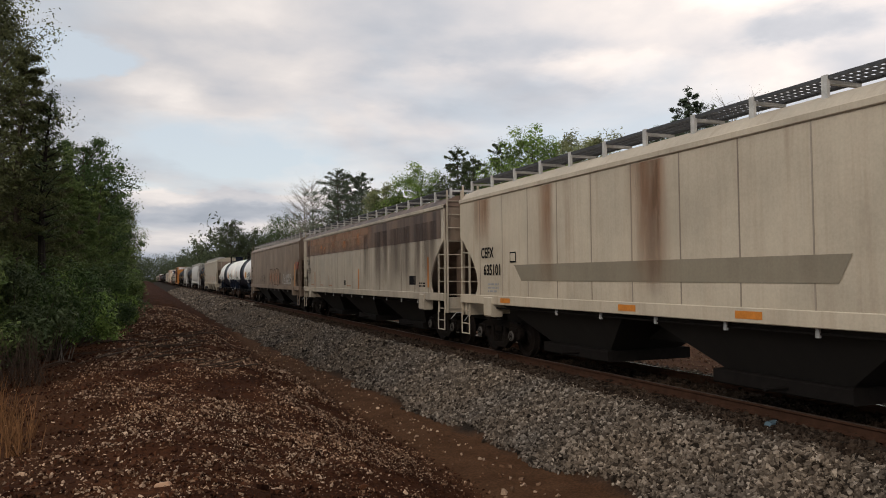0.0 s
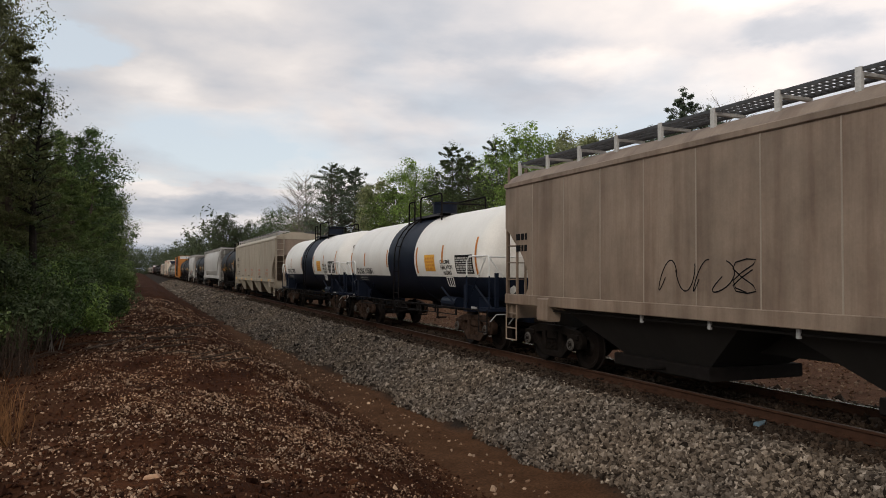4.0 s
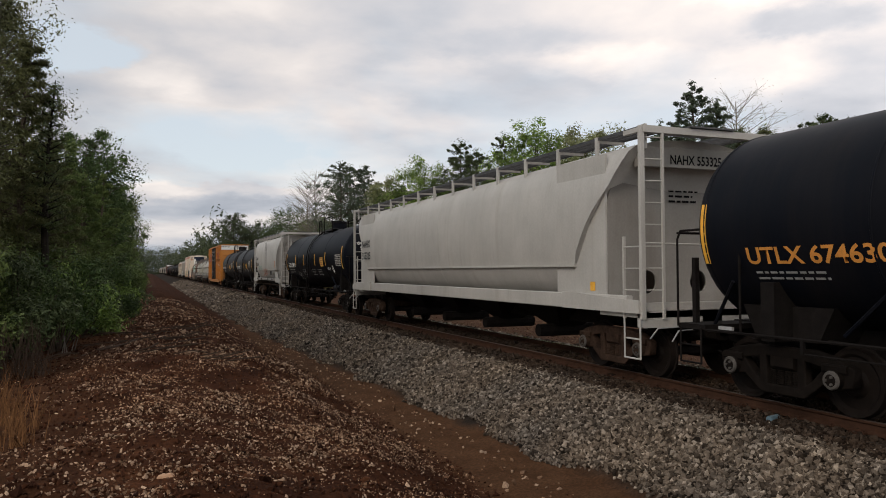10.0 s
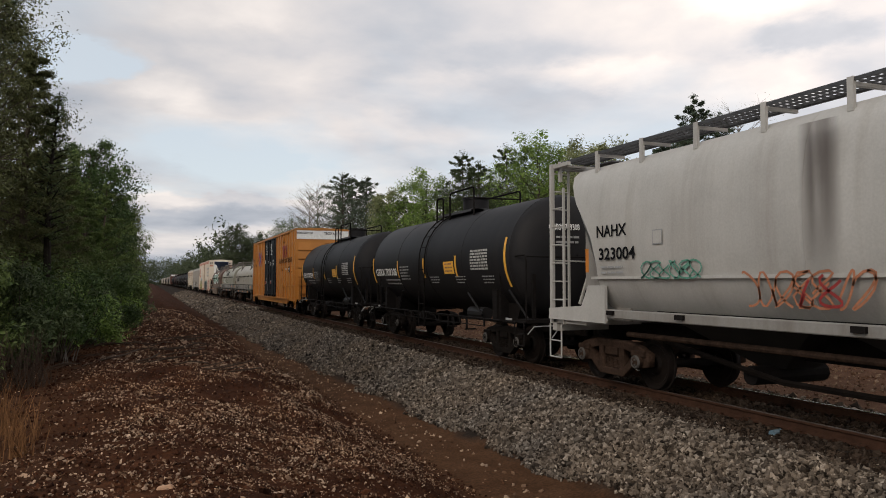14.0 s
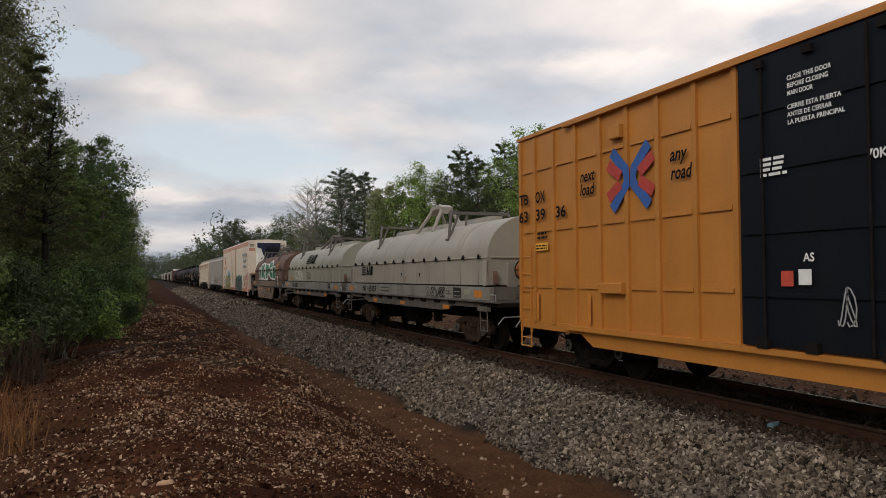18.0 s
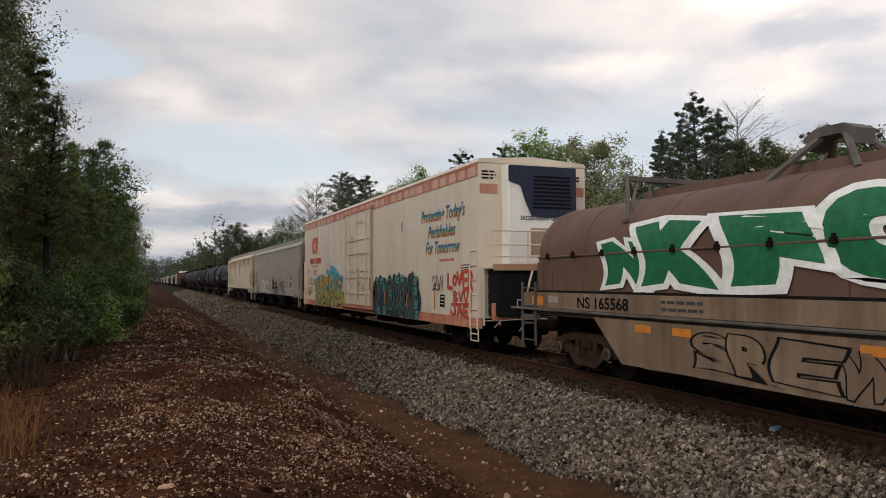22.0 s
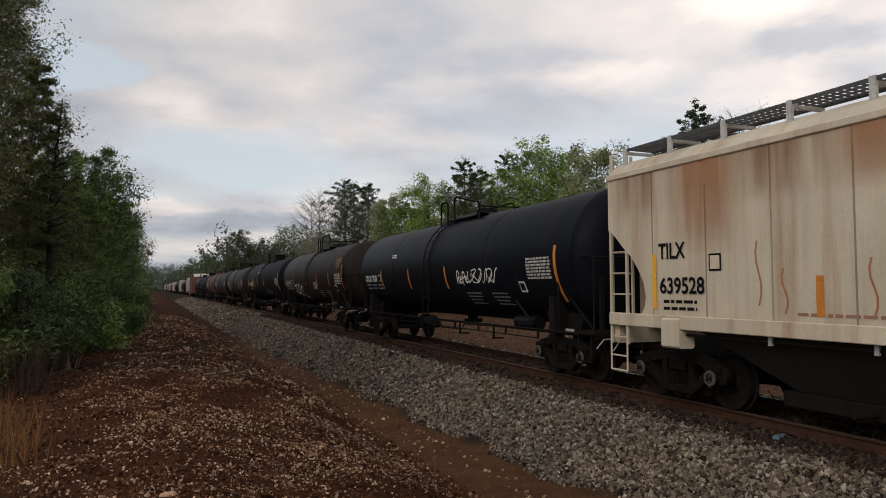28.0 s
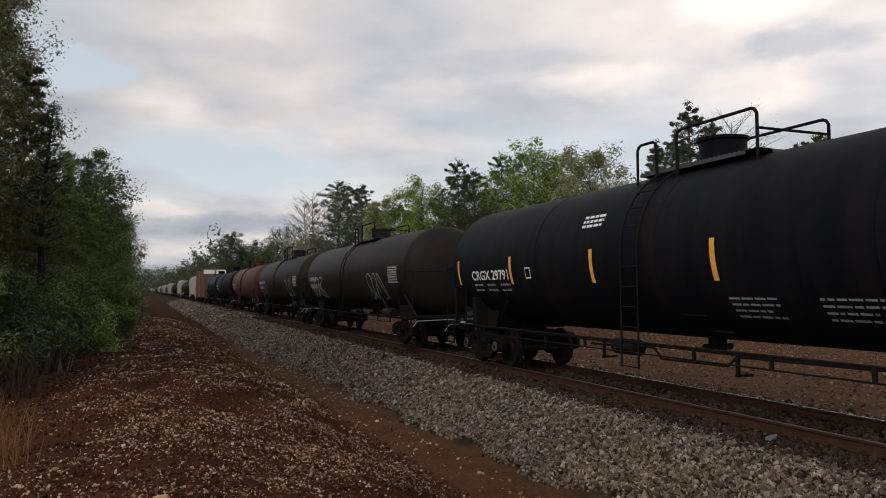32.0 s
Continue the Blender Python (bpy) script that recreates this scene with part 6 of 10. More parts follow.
def round_hopper(label, station, h_post, mat, edge, bay, full=True, pipe=False):
    """Curved-side covered hopper: the barrel is cut back at both ends between open corner frames."""
    c = car_root("hopper_car", label, "hopper car", station)
    half = [(-1.18, 1.45), (-1.32, 1.6), (-1.42, 1.75), (-1.5, 1.92), (-1.55, 2.1), (-1.58, 2.3), (-1.6, 2.55), (-1.605, 2.8), (-1.6, 3.05), (-1.585, 3.3), (-1.56, 3.5), (-1.52, 3.72), (-1.47, 3.9), (-1.36, 4.1), (-1.2, 4.22), (-0.7, 4.32), (0, 4.36)]
    prof = half + [(-x, z) for x, z in reversed(half[:-1])]
    fb = lambda z: h_post - float(np.interp(z, [r[0] for r in edge], [r[1] for r in edge]))
    top_y, bot_y = fb(4.2), fb(1.5)
    body = part("barrel", Shape().along_y(prof, lambda z: -fb(z), fb), mat, c, smooth=True)
    for y in (-0.4 * top_y * 0 - top_y * 0.02,):
        part("weld_band", Shape().along_y([(x * 1.004, z) for x, z in prof], y - 0.03, y + 0.03), mat, body, smooth=True)
    part("rub_rail", Shape().box(-1.585, -1.45, -bot_y - 0.15, bot_y + 0.15, 2.02, 2.07), mat, body)
    for s in (-1, 1):
        part("side_sill", Shape().box(min(s * 1.55, s * 1.42), max(s * 1.55, s * 1.42), -h_post + 0.4, h_post - 0.4, 1.3 if pipe else 1.2, 1.46 if pipe else 1.5, 0.015), P_GRIMESHADE if pipe else mat, c)
        # end frame: corner posts, head beam and gusset plate
        y = s * h_post
        for x in (-1, 1):
            part("corner_post", Shape().box(x * 1.5 - 0.04, x * 1.5 + 0.04, y - 0.04, y + 0.04, 1.1, 4.46, 0.01), mat, c)
            rise = 1.9 if pipe else 1.52
            part("gusset", Shape().along_x([(s * (bot_y - 0.3), 1.2), (s * h_post, 1.2), (s * h_post, 1.42), (s * (bot_y + 0.5), 1.5), (s * (bot_y + 0.25), rise), (s * (bot_y - 0.3), rise)], x * 1.56 - 0.03, x * 1.56 + 0.03), mat, c)
            part("bay_wall", Shape().box(x * (1.2 if pipe else 1.49) - 0.02, x * (1.2 if pipe else 1.49) + 0.02, min(s * (bot_y - 0.6), s * (h_post - bay)), max(s * (bot_y - 0.6), s * (h_post - bay)), 1.24, 4.12), P_GRIMESHADE if pipe else mat, c)
        part("head_beam", Shape().box(-1.5, 1.5, y - 0.05, y + 0.05, 4.34, 4.46).box(-1.5, -1.42, min(y, s * top_y), max(y, s * top_y), 4.36, 4.44).box(1.42, 1.5, min(y, s * top_y), max(y, s * top_y), 4.36, 4.44), mat, c)
        # end wall paint is darker than the barrel: shade of the recess painted on
        wall_y, wx = s * (h_post - bay), 1.2 if pipe else 1.48
        ob = part("end_wall", holed([(-wx, 1.24), (wx, 1.24), (wx, 3.2), (wx - 0.25, 4.2), (-wx + 0.25, 4.2), (-wx, 3.2)], [(-0.6, 1.72, 0.2), (0.6, 1.72, 0.2)], 0.02, P_GRIMESHADE), P_GRIMESHADE, c, "end wall with two round holes")
        ob.location = (0, wall_y, 0)
        if pipe:
            for x in (-0.75, 0.75):
                part("end_rib", Shape().box(x - 0.05, x + 0.05, min(wall_y, wall_y + s * 0.12), max(wall_y, wall_y + s * 0.12), 2.9, 4.1), mat, c)
                part("end_strut", Shape().rod((x, wall_y, 3.3), (x * 1.2, s * (h_post - 0.1), 1.5), 0.035, 6), mat, c)
            part("brake_housing", Shape().rod((0.25, s * (h_post - 0.35), 2.2), (0.25, s * (h_post - 0.1), 2.2), 0.2, 14), mat, c)
            part("air_reservoir", Shape().rod((0.35, s * (h_post - 0.42), 1.75), (1.2, s * (h_post - 0.42), 1.75), 0.2, 14), mat, c)
        part("head_cover", Shape().box(-0.5, 0.5, min(s * (h_post - 0.75), s * (h_post + 0.1)), max(s * (h_post - 0.75), s * (h_post + 0.1)), 4.47, 4.5), M_GRATE, c)
        part("grab_rail", Shape().tube([(-1.5, s * (h_post + 0.02), 2.42), (-0.4, s * (h_post + 0.02), 2.4), (0.1, s * (h_post + 0.02), 2.4)], 0.016, 6), mat, c)
        part("end_platform", Shape().box(-1.5, 1.5, min(s * h_post, s * (h_post - 1.3)), max(s * h_post, s * (h_post - 1.3)), 1.12, 1.24), mat, c)
        ladder(c, (-1.5, s * (h_post - 0.03)), (-1.08, s * (h_post + 0.03)), 1.1, 4.4, mat, full=full)
        ladder(c, (-1.52, s * (h_post - 0.5)), (-1.52, s * h_post), 1.1, 2.55 if not pipe else 3.9, mat, full=full)
        stirrup(c, -1.56, s * (h_post - 0.45), s * h_post, 1.1, mat, 0.42)
    running_board(c, h_post - 0.1, 4.5, 1.05, mat, full, 1.4)
    span = 2 * bot_y - 2.6
    for i in range(4 if not pipe else 2):
        nb = 4 if not pipe else 2
        m, q = -span / 2 + span * (i + 0.5) / nb, span / nb / 2
        sh = Shape().add([(x, y, 1.46) for x, y in ((-1.2, m - q), (1.2, m - q), (1.2, m + q), (-1.2, m + q))] + [(x, y, 0.62) for x, y in ((-0.3, m - 0.25), (0.3, m - 0.25), (0.3, m + 0.25), (-0.3, m + 0.25))],
                         [(3, 2, 1, 0), (4, 5, 6, 7), (0, 1, 5, 4), (1, 2, 6, 5), (2, 3, 7, 6), (3, 0, 4, 7)])
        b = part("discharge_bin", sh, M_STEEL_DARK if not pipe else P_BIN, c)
        part("outlet_gate", Shape().rod((-0.75, m, 0.52), (0.75, m, 0.52), 0.15, 10), M_STEEL_DARK, b)
    if pipe:
        part("unloading_pipe", Shape().rod((-1.15, -bot_y + 0.6, 0.98), (-1.15, bot_y - 0.4, 1.0), 0.05, 8), M_TRUCKRUST, c)
        part("brake_rod", Shape().tube([(-0.8, bot_y - 1, 0.9), (-0.8, 1.0, 0.5), (-0.8, -1.5, 0.48), (-0.8, -bot_y + 0.5, 0.9)], 0.05, 6), M_TRUCK, c)
    part("centre_sill", Shape().box(-0.22, 0.22, -h_post, h_post, 0.78, 1.15), M_STEEL_DARK, c)
    end_gear(c, h_post, mat, full)
    return c


def cut_level(shape, z, keep_upper, mat):
    """The part of a shape above or below a level plane."""
    me = shape.mesh("shell", mat, True)
    bm = bmesh.new()
    bm.from_mesh(me)
    bmesh.ops.bisect_plane(bm, geom=bm.verts[:] + bm.edges[:] + bm.faces[:], plane_co=(0, 0, z), plane_no=(0, 0, 1), clear_inner=keep_upper, clear_outer=not keep_upper)
    for f in bm.faces:
        f.smooth = True
    bm.to_mesh(me)
    bm.free()
    return me


def tank(label, station, L, mat, R=1.5, zc=2.6, full=True, band=None, split=None, low_mat=None, bolster=1.8, rail=M_STEEL_DARK, dome="box", end_rail=None, top=0.0, dip=0.0):
    """Tank car: shell with domed heads, stub sills, top platform with rails and ladders."""
    c = car_root("tank_car", label, "tank car", station)
    h = L / 2
    d = 0.62
    prof = [(-h, 0.02)] + [(-h + d * (1 - math.cos(radians(a))), R * math.sin(radians(a))) for a in (12, 24, 36, 48, 60, 72, 82)] + [(-h + d, R)]
    body_prof = prof + [(-y, r) for y, r in reversed(prof)]
    n = 56
    if split is None:
        sh = part("shell", Shape().lathe_y(body_prof, zc, n), mat, c, smooth=True)
    else:
        whole = Shape().lathe_y(body_prof, zc, n)
        sh = part("shell", cut_level(whole, split, True, mat), mat, c, "white upper shell")
        part("lower_shell", cut_level(whole, split, False, low_mat), low_mat, c, "dark navy lower shell")
    if band:
        y0, y1, bm_ = band
        part("centre_band", Shape().lathe_y([(y0, R + 0.004), (y0, R + 0.012), (y1, R + 0.012), (y1, R + 0.004)], zc, n), bm_, sh, "dark centre band", True)
    for y in (-h + d, h - d) + ((-L * 0.22, L * 0.22, 0.0) if full else ()):
        part("weld_ring", Shape().lathe_y([(y - 0.02, R + 0.002), (y - 0.012, R + 0.009), (y + 0.012, R + 0.009), (y + 0.02, R + 0.002)], zc, n), mat, sh, smooth=True) if not split else None
    for s in (-1, 1):
        y = s * (h - bolster)
        truck(c, y, full, "rusty" if low_mat else "grimy")
        part("saddle", Shape().along_x([(y - 0.55, 0.95), (y + 0.55, 0.95), (y + 0.8, zc - R * 0.78), (y - 0.8, zc - R * 0.78)], -1.02, 1.02), low_mat or M_STEEL_DARK, c)
        part("stub_sill", Shape().box(-0.28, 0.28, min(s * (h + 0.1), y - s * 0.9), max(s * (h + 0.1), y - s * 0.9), 0.72, 1.12, 0.02), low_mat or M_STEEL_DARK, c)
        part("end_platform", Shape().box(-1.4, 1.4, min(s * (h + 0.12), s * (h - 0.5)), max(s * (h + 0.12), s * (h - 0.5)), 1.02, 1.1), low_mat or M_STEEL_DARK, c)
        coupler(c, s * (h + 0.1), s)
        knee = 1.9 if end_rail else zc - 0.5
        part("end_rail", Shape().tube([(-1.42, s * (h - 1.25), knee), (-1.42, s * (h - 1.25), zc - 0.15), (-1.42, s * (h - 1.1), zc - 0.02), (-1.42, s * (h + 0.02), zc - 0.02), (-1.42, s * (h + 0.1), zc - 0.15), (-1.42, s * (h + 0.1), knee)], 0.02, 6)
             .tube([(-1.42, s * (h + 0.1), zc - 0.05), (1.42, s * (h + 0.1), zc - 0.05), (1.42, s * (h + 0.1), knee)], 0.02, 6), end_rail or rail, c)
        for x, y_ in ((-1.42, h - 1.25), (-1.42, h + 0.1), (1.42, h + 0.1)):
            part("rail_post", Shape().rod((x, s * y_, 1.05), (x, s * y_, knee), 0.02, 6), low_mat or rail, c)
        stirrup(c, -1.44, s * (h - 0.45), s * (h + 0.02), 1.05, rail, 0.5)
        part("brace", Shape().rod((-1.2, s * (h - bolster - 1.1), 1.1), (-1.3, s * (h - bolster - 1.8), zc - R * 0.62), 0.03, 6), low_mat or mat, c)
        part("brace", Shape().rod((-1.1, s * (h - 0.35), 1.05), (-1.3, s * (h - 1.0), zc - R * 0.55), 0.03, 6), low_mat or mat, c)
    # lower safety rail with hangers
    yl = h - bolster - 0.6
    part("side_rail", Shape().rod((-1.37, -h + 0.2, 1.02), (-1.37, h - 0.2, 1.02), 0.022, 6), rail, c)
    part("train_line", Shape().rod((-0.47, -yl, 0.88), (-0.47, yl, 0.88), 0.022, 6), rail, c)
    hanger = Shape().box(-1.39, -1.35, -0.025, 0.025, 0.82, 1.02).mesh("hanger", rail)
    k = int(2 * yl / 1.5)
    for i in range(k + 1):
        o = part("hanger", hanger, rail, c)
        o.location = (0, -yl + 2 * yl * i / k, 0)
    part("lower_rail", Shape().rod((-1.37, -yl, 0.83), (-1.37, yl, 0.83), 0.015, 6), rail, c)
    part("far_rail", Shape().rod((1.33, -yl, 0.98), (1.33, yl, 0.98), 0.02, 6), rail, c)
    # top works
    zt = zc + R
    px = 0.72
    plat = part("platform", Shape().box(-px, -0.42, top - 1.95, top + 0.95, zt - 0.06, zt + 0.0).box(0.42, px, top - 1.95, top + 0.6, zt - 0.06, zt + 0.0).box(-px, px, top - 1.95, top - 1.7, zt - 0.06, zt + 0.0), M_GRATE, c, "grated top platform")
    pb = Shape()
    for i in range(26):
        y = top - 1.95 + 2.9 * (i + 0.5) / 26
        pb.box(-px, -0.42, y - 0.015, y + 0.015, zt - 0.005, zt + 0.015)
    tagged(part("grating", pb, M_GRATE, plat), kind="stuff")
    for x, y0, y1, up in ((-px - 0.03, 0.42, 0.98, 0.54), (-px - 0.03, -1.98, -0.14, 0.62), (px + 0.03, -1.98 + 2.4 * dip, 0.6 + dip, 0.56 - 0.5 * dip)):
        y0, y1 = y0 + top, y1 + top
        lo = up - (dip if y1 - y0 > 1.5 and x < 0 else 0.0)
        bow = Shape().tube([(x, y0, zt - 0.3), (x, y0, zt + lo - 0.1), (x, y0 + 0.04, zt + lo - 0.03), (x, y0 + 0.11, zt + lo), (x, y1 - 0.11, zt + up), (x, y1 - 0.04, zt + up - 0.03), (x, y1, zt + up - 0.1), (x, y1, zt - 0.3)], 0.027, 7)
        part("guard_rail", bow, rail, c, "bent tubular guard rail beside the platform", True)
    part("guard_rail", Shape().rod((-px - 0.03, top - 1.98, zt + 0.3 - 0.4 * dip), (px + 0.03, top - 1.98, zt + 0.3 - 0.4 * dip), 0.022, 6), rail, c, "cross rail at the platform's end")
    if dome == "box":
        part("valve_housing", Shape().rod((0, top - 0.45, zt - 0.1), (0, top - 0.45, zt + 0.42), 0.40, 24).rod((0, top - 0.45, zt + 0.42), (0, top - 0.45, zt + 0.47), 0.44, 24).rod((0, top - 0.45, zt + 0.0), (0, top - 0.45, zt + 0.06), 0.47, 24), low_mat or mat, c, "", True)
    else:
        part("valve_housing", Shape().rod((0, top - 0.9, zt - 0.1), (0, top - 0.9, zt + 0.2), 0.34, 16).rod((0, top - 0.1, zt - 0.1), (0, top - 0.1, zt + 0.14), 0.26, 14).rod((0.1, top - 0.5, zt), (0.1, top - 0.5, zt + 0.3), 0.08, 10), low_mat or mat, c)
    # curved ladder up the side at the middle
    for s in (-1,):
        lad = Shape()
        for y in (-0.24, 0.24):
            pts = [(-(R + 0.09) * math.sin(radians(a)), y + 0.15 + top, zc - (R + 0.09) * math.cos(radians(a))) for a in range(92, 176, 12)]
            lad.tube([(-R - 0.09, y + 0.15 + top, 0.6)] + pts, 0.02, 5)
        l = part("ladder", lad, rail, c)
        rung = Shape().rod((0, -0.24, 0), (0, 0.24, 0), 0.012, 5).mesh("rung", rail)
        for z in (0.62, 0.95, 1.3, 1.65, 2.0, 2.35):
            o = part("rung", rung, rail, l); o.location = (-R - 0.09, 0.15 + top, z)
        for a in (106, 119, 132, 145, 158):
            o = part("rung", rung, rail, l); o.location = (-(R + 0.09) * math.sin(radians(a)), 0.15 + top, zc - (R + 0.09) * math.cos(radians(a)))
    if full:
        part("brake_cylinder", Shape().rod((-0.85, 1.3, 0.86), (-0.85, 2.0, 0.86), 0.15, 12).rod((-0.85, 2.0, 0.86), (-0.85, 2.9, 0.84), 0.025, 6), M_STEEL_DARK, c)
        part("brake_pipe", Shape().tube([(-0.9, -yl, 0.98), (-0.9, -1.2, 0.9), (-0.9, -1.0, 0.74), (-0.9, 0.6, 0.72), (-0.9, 0.8, 0.9), (-0.9, yl, 0.98)], 0.022, 6), M_STEEL_DARK, c)
        for y in (-yl * 0.55, -yl * 0.2, yl * 0.3, yl * 0.62):
            part("pipe_bracket", Shape().box(-1.1, -1.06, y - 0.03, y + 0.03, 0.62, 1.0).box(-1.12, -0.8, y - 0.03, y + 0.03, 0.62, 0.66), M_STEEL_DARK, c)
        for s in (-1, 1):
            part("bolster_web", Shape().along_x([(s * (h - bolster) - 0.12, 0.95), (s * (h - bolster) + 0.12, 0.95), (s * (h - bolster) + 0.12, zc - R * 0.55), (s * (h - bolster) - 0.12, zc - R * 0.55)], -1.36, 1.36), low_mat or M_STEEL_DARK, c)
            part("end_post", Shape().box(-1.2, -1.12, s * (h - 0.02) - 0.04, s * (h - 0.02) + 0.04, 1.08, zc - 0.45), low_mat or M_STEEL_DARK, c)
            part("uncoupling_plate", Shape().box(-1.38, -1.34, s * (h - 0.9) - 0.14, s * (h - 0.9) + 0.14, 1.05, 1.1), M_GREYMARK, c)
        hand_brake(c, -h - 0.12, 0.55, 1.9)
    if end_rail:
        for s in (-1, 1):
            part("rail_brace", Shape().rod((-1.42, s * (h - 0.1), zc - 0.06), (-1.40, s * (h - 0.62), 1.86), 0.016, 6), end_rail, c)
            part("lower_brace", Shape().rod((-1.40, s * (h - 0.62), 1.86), (-1.36, s * (h - 1.35), 1.12), 0.016, 6), low_mat, c)
            part("rail_brace", Shape().rod((-1.42, s * (h + 0.1), zc - 0.06), (-1.05, s * (h + 0.11), 1.86), 0.016, 6), end_rail, c)
            part("lower_brace", Shape().rod((-1.05, s * (h + 0.11), 1.86), (-0.7, s * (h + 0.12), 1.1), 0.016, 6), low_mat, c)
    part("outlet_valve", Shape().rod((0, 0.2, zc - R - 0.25), (0, 0.2, zc - R + 0.1), 0.16, 10).rod((-0.3, 0.2, zc - R - 0.15), (0.3, 0.2, zc - R - 0.15), 0.06, 8), M_STEEL_DARK, c)
    part("brake_reservoir", Shape().rod((-1.0, -h + bolster + 1.2, 1.12), (-1.0, -h + bolster + 2.2, 1.12), 0.17, 12), low_mat or mat, c)
    return c, on_tank(R, zc)


def tank_stripe(c, surf, u, z, hh=0.42, mat=None, w=0.11):
    patch(u - w / 2, u + w / 2, z - hh, z + hh, surf, mat or M_YELLOW, c, "reflective_strip", steps=6)


def data_panel(c, surf, u, z, w=1.0, h=0.5, mat=None):
    rows = [(u - w / 2, u + w / 2, z + h / 2 - h * (i + 1) / 7, h / 7 * 0.62) for i in range(7)]
    stripes(rows, surf, mat or M_PANELPRINT, c, "data_panel")


# ---- the train, front to back ----
def box_car(label, station, L, mat, full=True):
    c = car_root("box_car", label, "box car", station)
    h, w, z0, z1 = L / 2, 1.56, 0.83, 5.05
    part("body", Shape().box(-w, w, -h, h, z0 + 0.12, z1), mat, c)
    part("roof", Shape().along_y([(-w - 0.05, z1 - 0.03), (w + 0.05, z1 - 0.03), (w + 0.05, z1 + 0.04), (0, z1 + 0.09), (-w - 0.05, z1 + 0.04)], -h - 0.05, h + 0.05), mat if not full else P_YELLOWBOX, c)
    return c, h, w


def yellow_box():
    c, h, w = box_car("orange-yellow high box car with black double doors", 214.42, 18.9, P_YELLOWBOX)
    s = on_side(w)
    # upright posts and horizontal seams on both sides of the doors
    post = Shape().box(-w - 0.055, -w + 0.01, -0.05, 0.05, 0.95, 4.98, 0.02).mesh("post", P_YELLOWBOX)
    bay = [-9.35, -8.62, -7.75, -6.88, -6.0, -5.15, -4.3, -3.4, -2.52, 2.75, 3.6, 4.5, 5.35, 6.2, 7.05, 7.9, 8.7, 9.35]
    for y in bay:
        o = part("post", post, P_YELLOWBOX, c); o.location = (0, y, 0)
    for a, b in zip(bay, bay[1:]):
        if a < 0 < b:
            continue
        for z in (1.75, 2.95, 4.28):
            part("panel_rib", Shape().box(-w - 0.035, -w + 0.01, a + 0.09, b - 0.09, z - 0.035, z + 0.035), P_YELLOWBOX, c)
    part("side_sill", Shape().along_x([(-9.4, 0.83), (-6.9, 0.83), (-6.5, 0.62), (6.5, 0.62), (6.9, 0.83), (9.4, 0.83), (9.4, 1.0), (-9.4, 1.0)], -w - 0.02, -w + 0.06), P_YELLOWBOX, c)
    part("far_sill", Shape().box(w - 0.06, w + 0.02, -9.4, 9.4, 0.7, 1.0), P_YELLOWBOX, c)
    part("door_rail", Shape().box(-w - 0.14, -w, -7.4, 7.4, 0.9, 0.98).box(-w - 0.12, -w, -7.4, 7.4, 4.96, 5.03), P_YELLOWBOX, c)
    for y0, y1 in ((-2.42, 0.08), (0.12, 2.62)):
        d = part("door", Shape().box(-w - 0.09, -w - 0.005, y0, y1, 1.0, 4.95, 0.01), P_DOORBLACK, c, "black plug door")
        for z in (1.7, 2.55, 3.4, 4.2):
            part("door_rib", Shape().box(-w - 0.12, -w - 0.08, y0 + 0.05, y1 - 0.05, z - 0.03, z + 0.03), P_DOORBLACK, d)
        for y in (y0 + 0.45, y1 - 0.45):
            part("lock_bar", Shape().rod((-w - 0.13, y, 1.02), (-w - 0.13, y, 4.9), 0.022, 8), M_STEEL_DARK, d)
    sd = on_side(w + 0.13)
    for k, (u, z) in enumerate(((0.55, 4.5), (0.6, 4.1))):
        block(u, z, 4, 0.7, sd, M_WHITE, c, 0.05, 0.09)
    for ln, z in (("CLOSE THIS DOOR", 4.5), ("BEFORE CLOSING", 4.4), ("MAIN DOOR", 4.3), ("CIERRE ESTA PUERTA", 4.12), ("ANTES DE CERRAR", 4.02), ("LA PUERTA PRINCIPAL", 3.92)):
        text(ln, 0.085, -1.72, z, sd, M_WHITE, c, 1.0, 0.002, width=0.045 * len(ln))
    for u, z, n in ((0.25, 3.3, 3), (1.5, 3.4, 4)):
        block(u, z, n, 0.45, sd, M_WHITE, c, 0.05, 0.1)
    for u, z, m in ((-1.6, 1.84, M_WHITE), (-1.88, 1.82, M_RED), (0.7, 1.86, M_WHITE), (0.45, 1.83, M_RED)):
        patch(u, u + 0.2, z, z + 0.2, sd, m, c, "placard")
    scrawl(-1.02, -0.78, 1.34, 1.83, sd, M_GREYMARK, c, 0.02, 5, 2)
    text("70K", 0.16, -0.6, 3.3, sd, M_WHITE, c, 1.0); text("AS", 0.15, -1.52, 2.14, sd, M_WHITE, c, 1.0); block(-2.2, 3.5, 4, 0.45, sd, M_WHITE, c, 0.04, 0.07)
    for u in (-2.2, -1.4, -0.35, 0.35, 1.4, 2.2):
        part("lock_bracket", Shape().box(-w - 0.16, -w - 0.1, -u - 0.07, -u + 0.07, 4.78, 4.88), M_STEEL_DARK, c); part("lock_bracket", Shape().box(-w - 0.17, -w - 0.1, -u - 0.09, -u + 0.09, 0.98, 1.12), M_STEEL_DARK, c)
    # near end: corrugated, with a white band under the roof
    ye = -h
    e = on_end(ye)
    for z in (1.28, 1.79, 2.3, 2.81, 3.32, 3.84):
        part("end_corrugation", Shape().along_x([(ye - 0.055, z - 0.03), (ye - 0.055, z + 0.04), (ye - 0.003, z + 0.44), (ye, z - 0.045)], -w + 0.12, w - 0.06), P_YELLOWBOX, c)
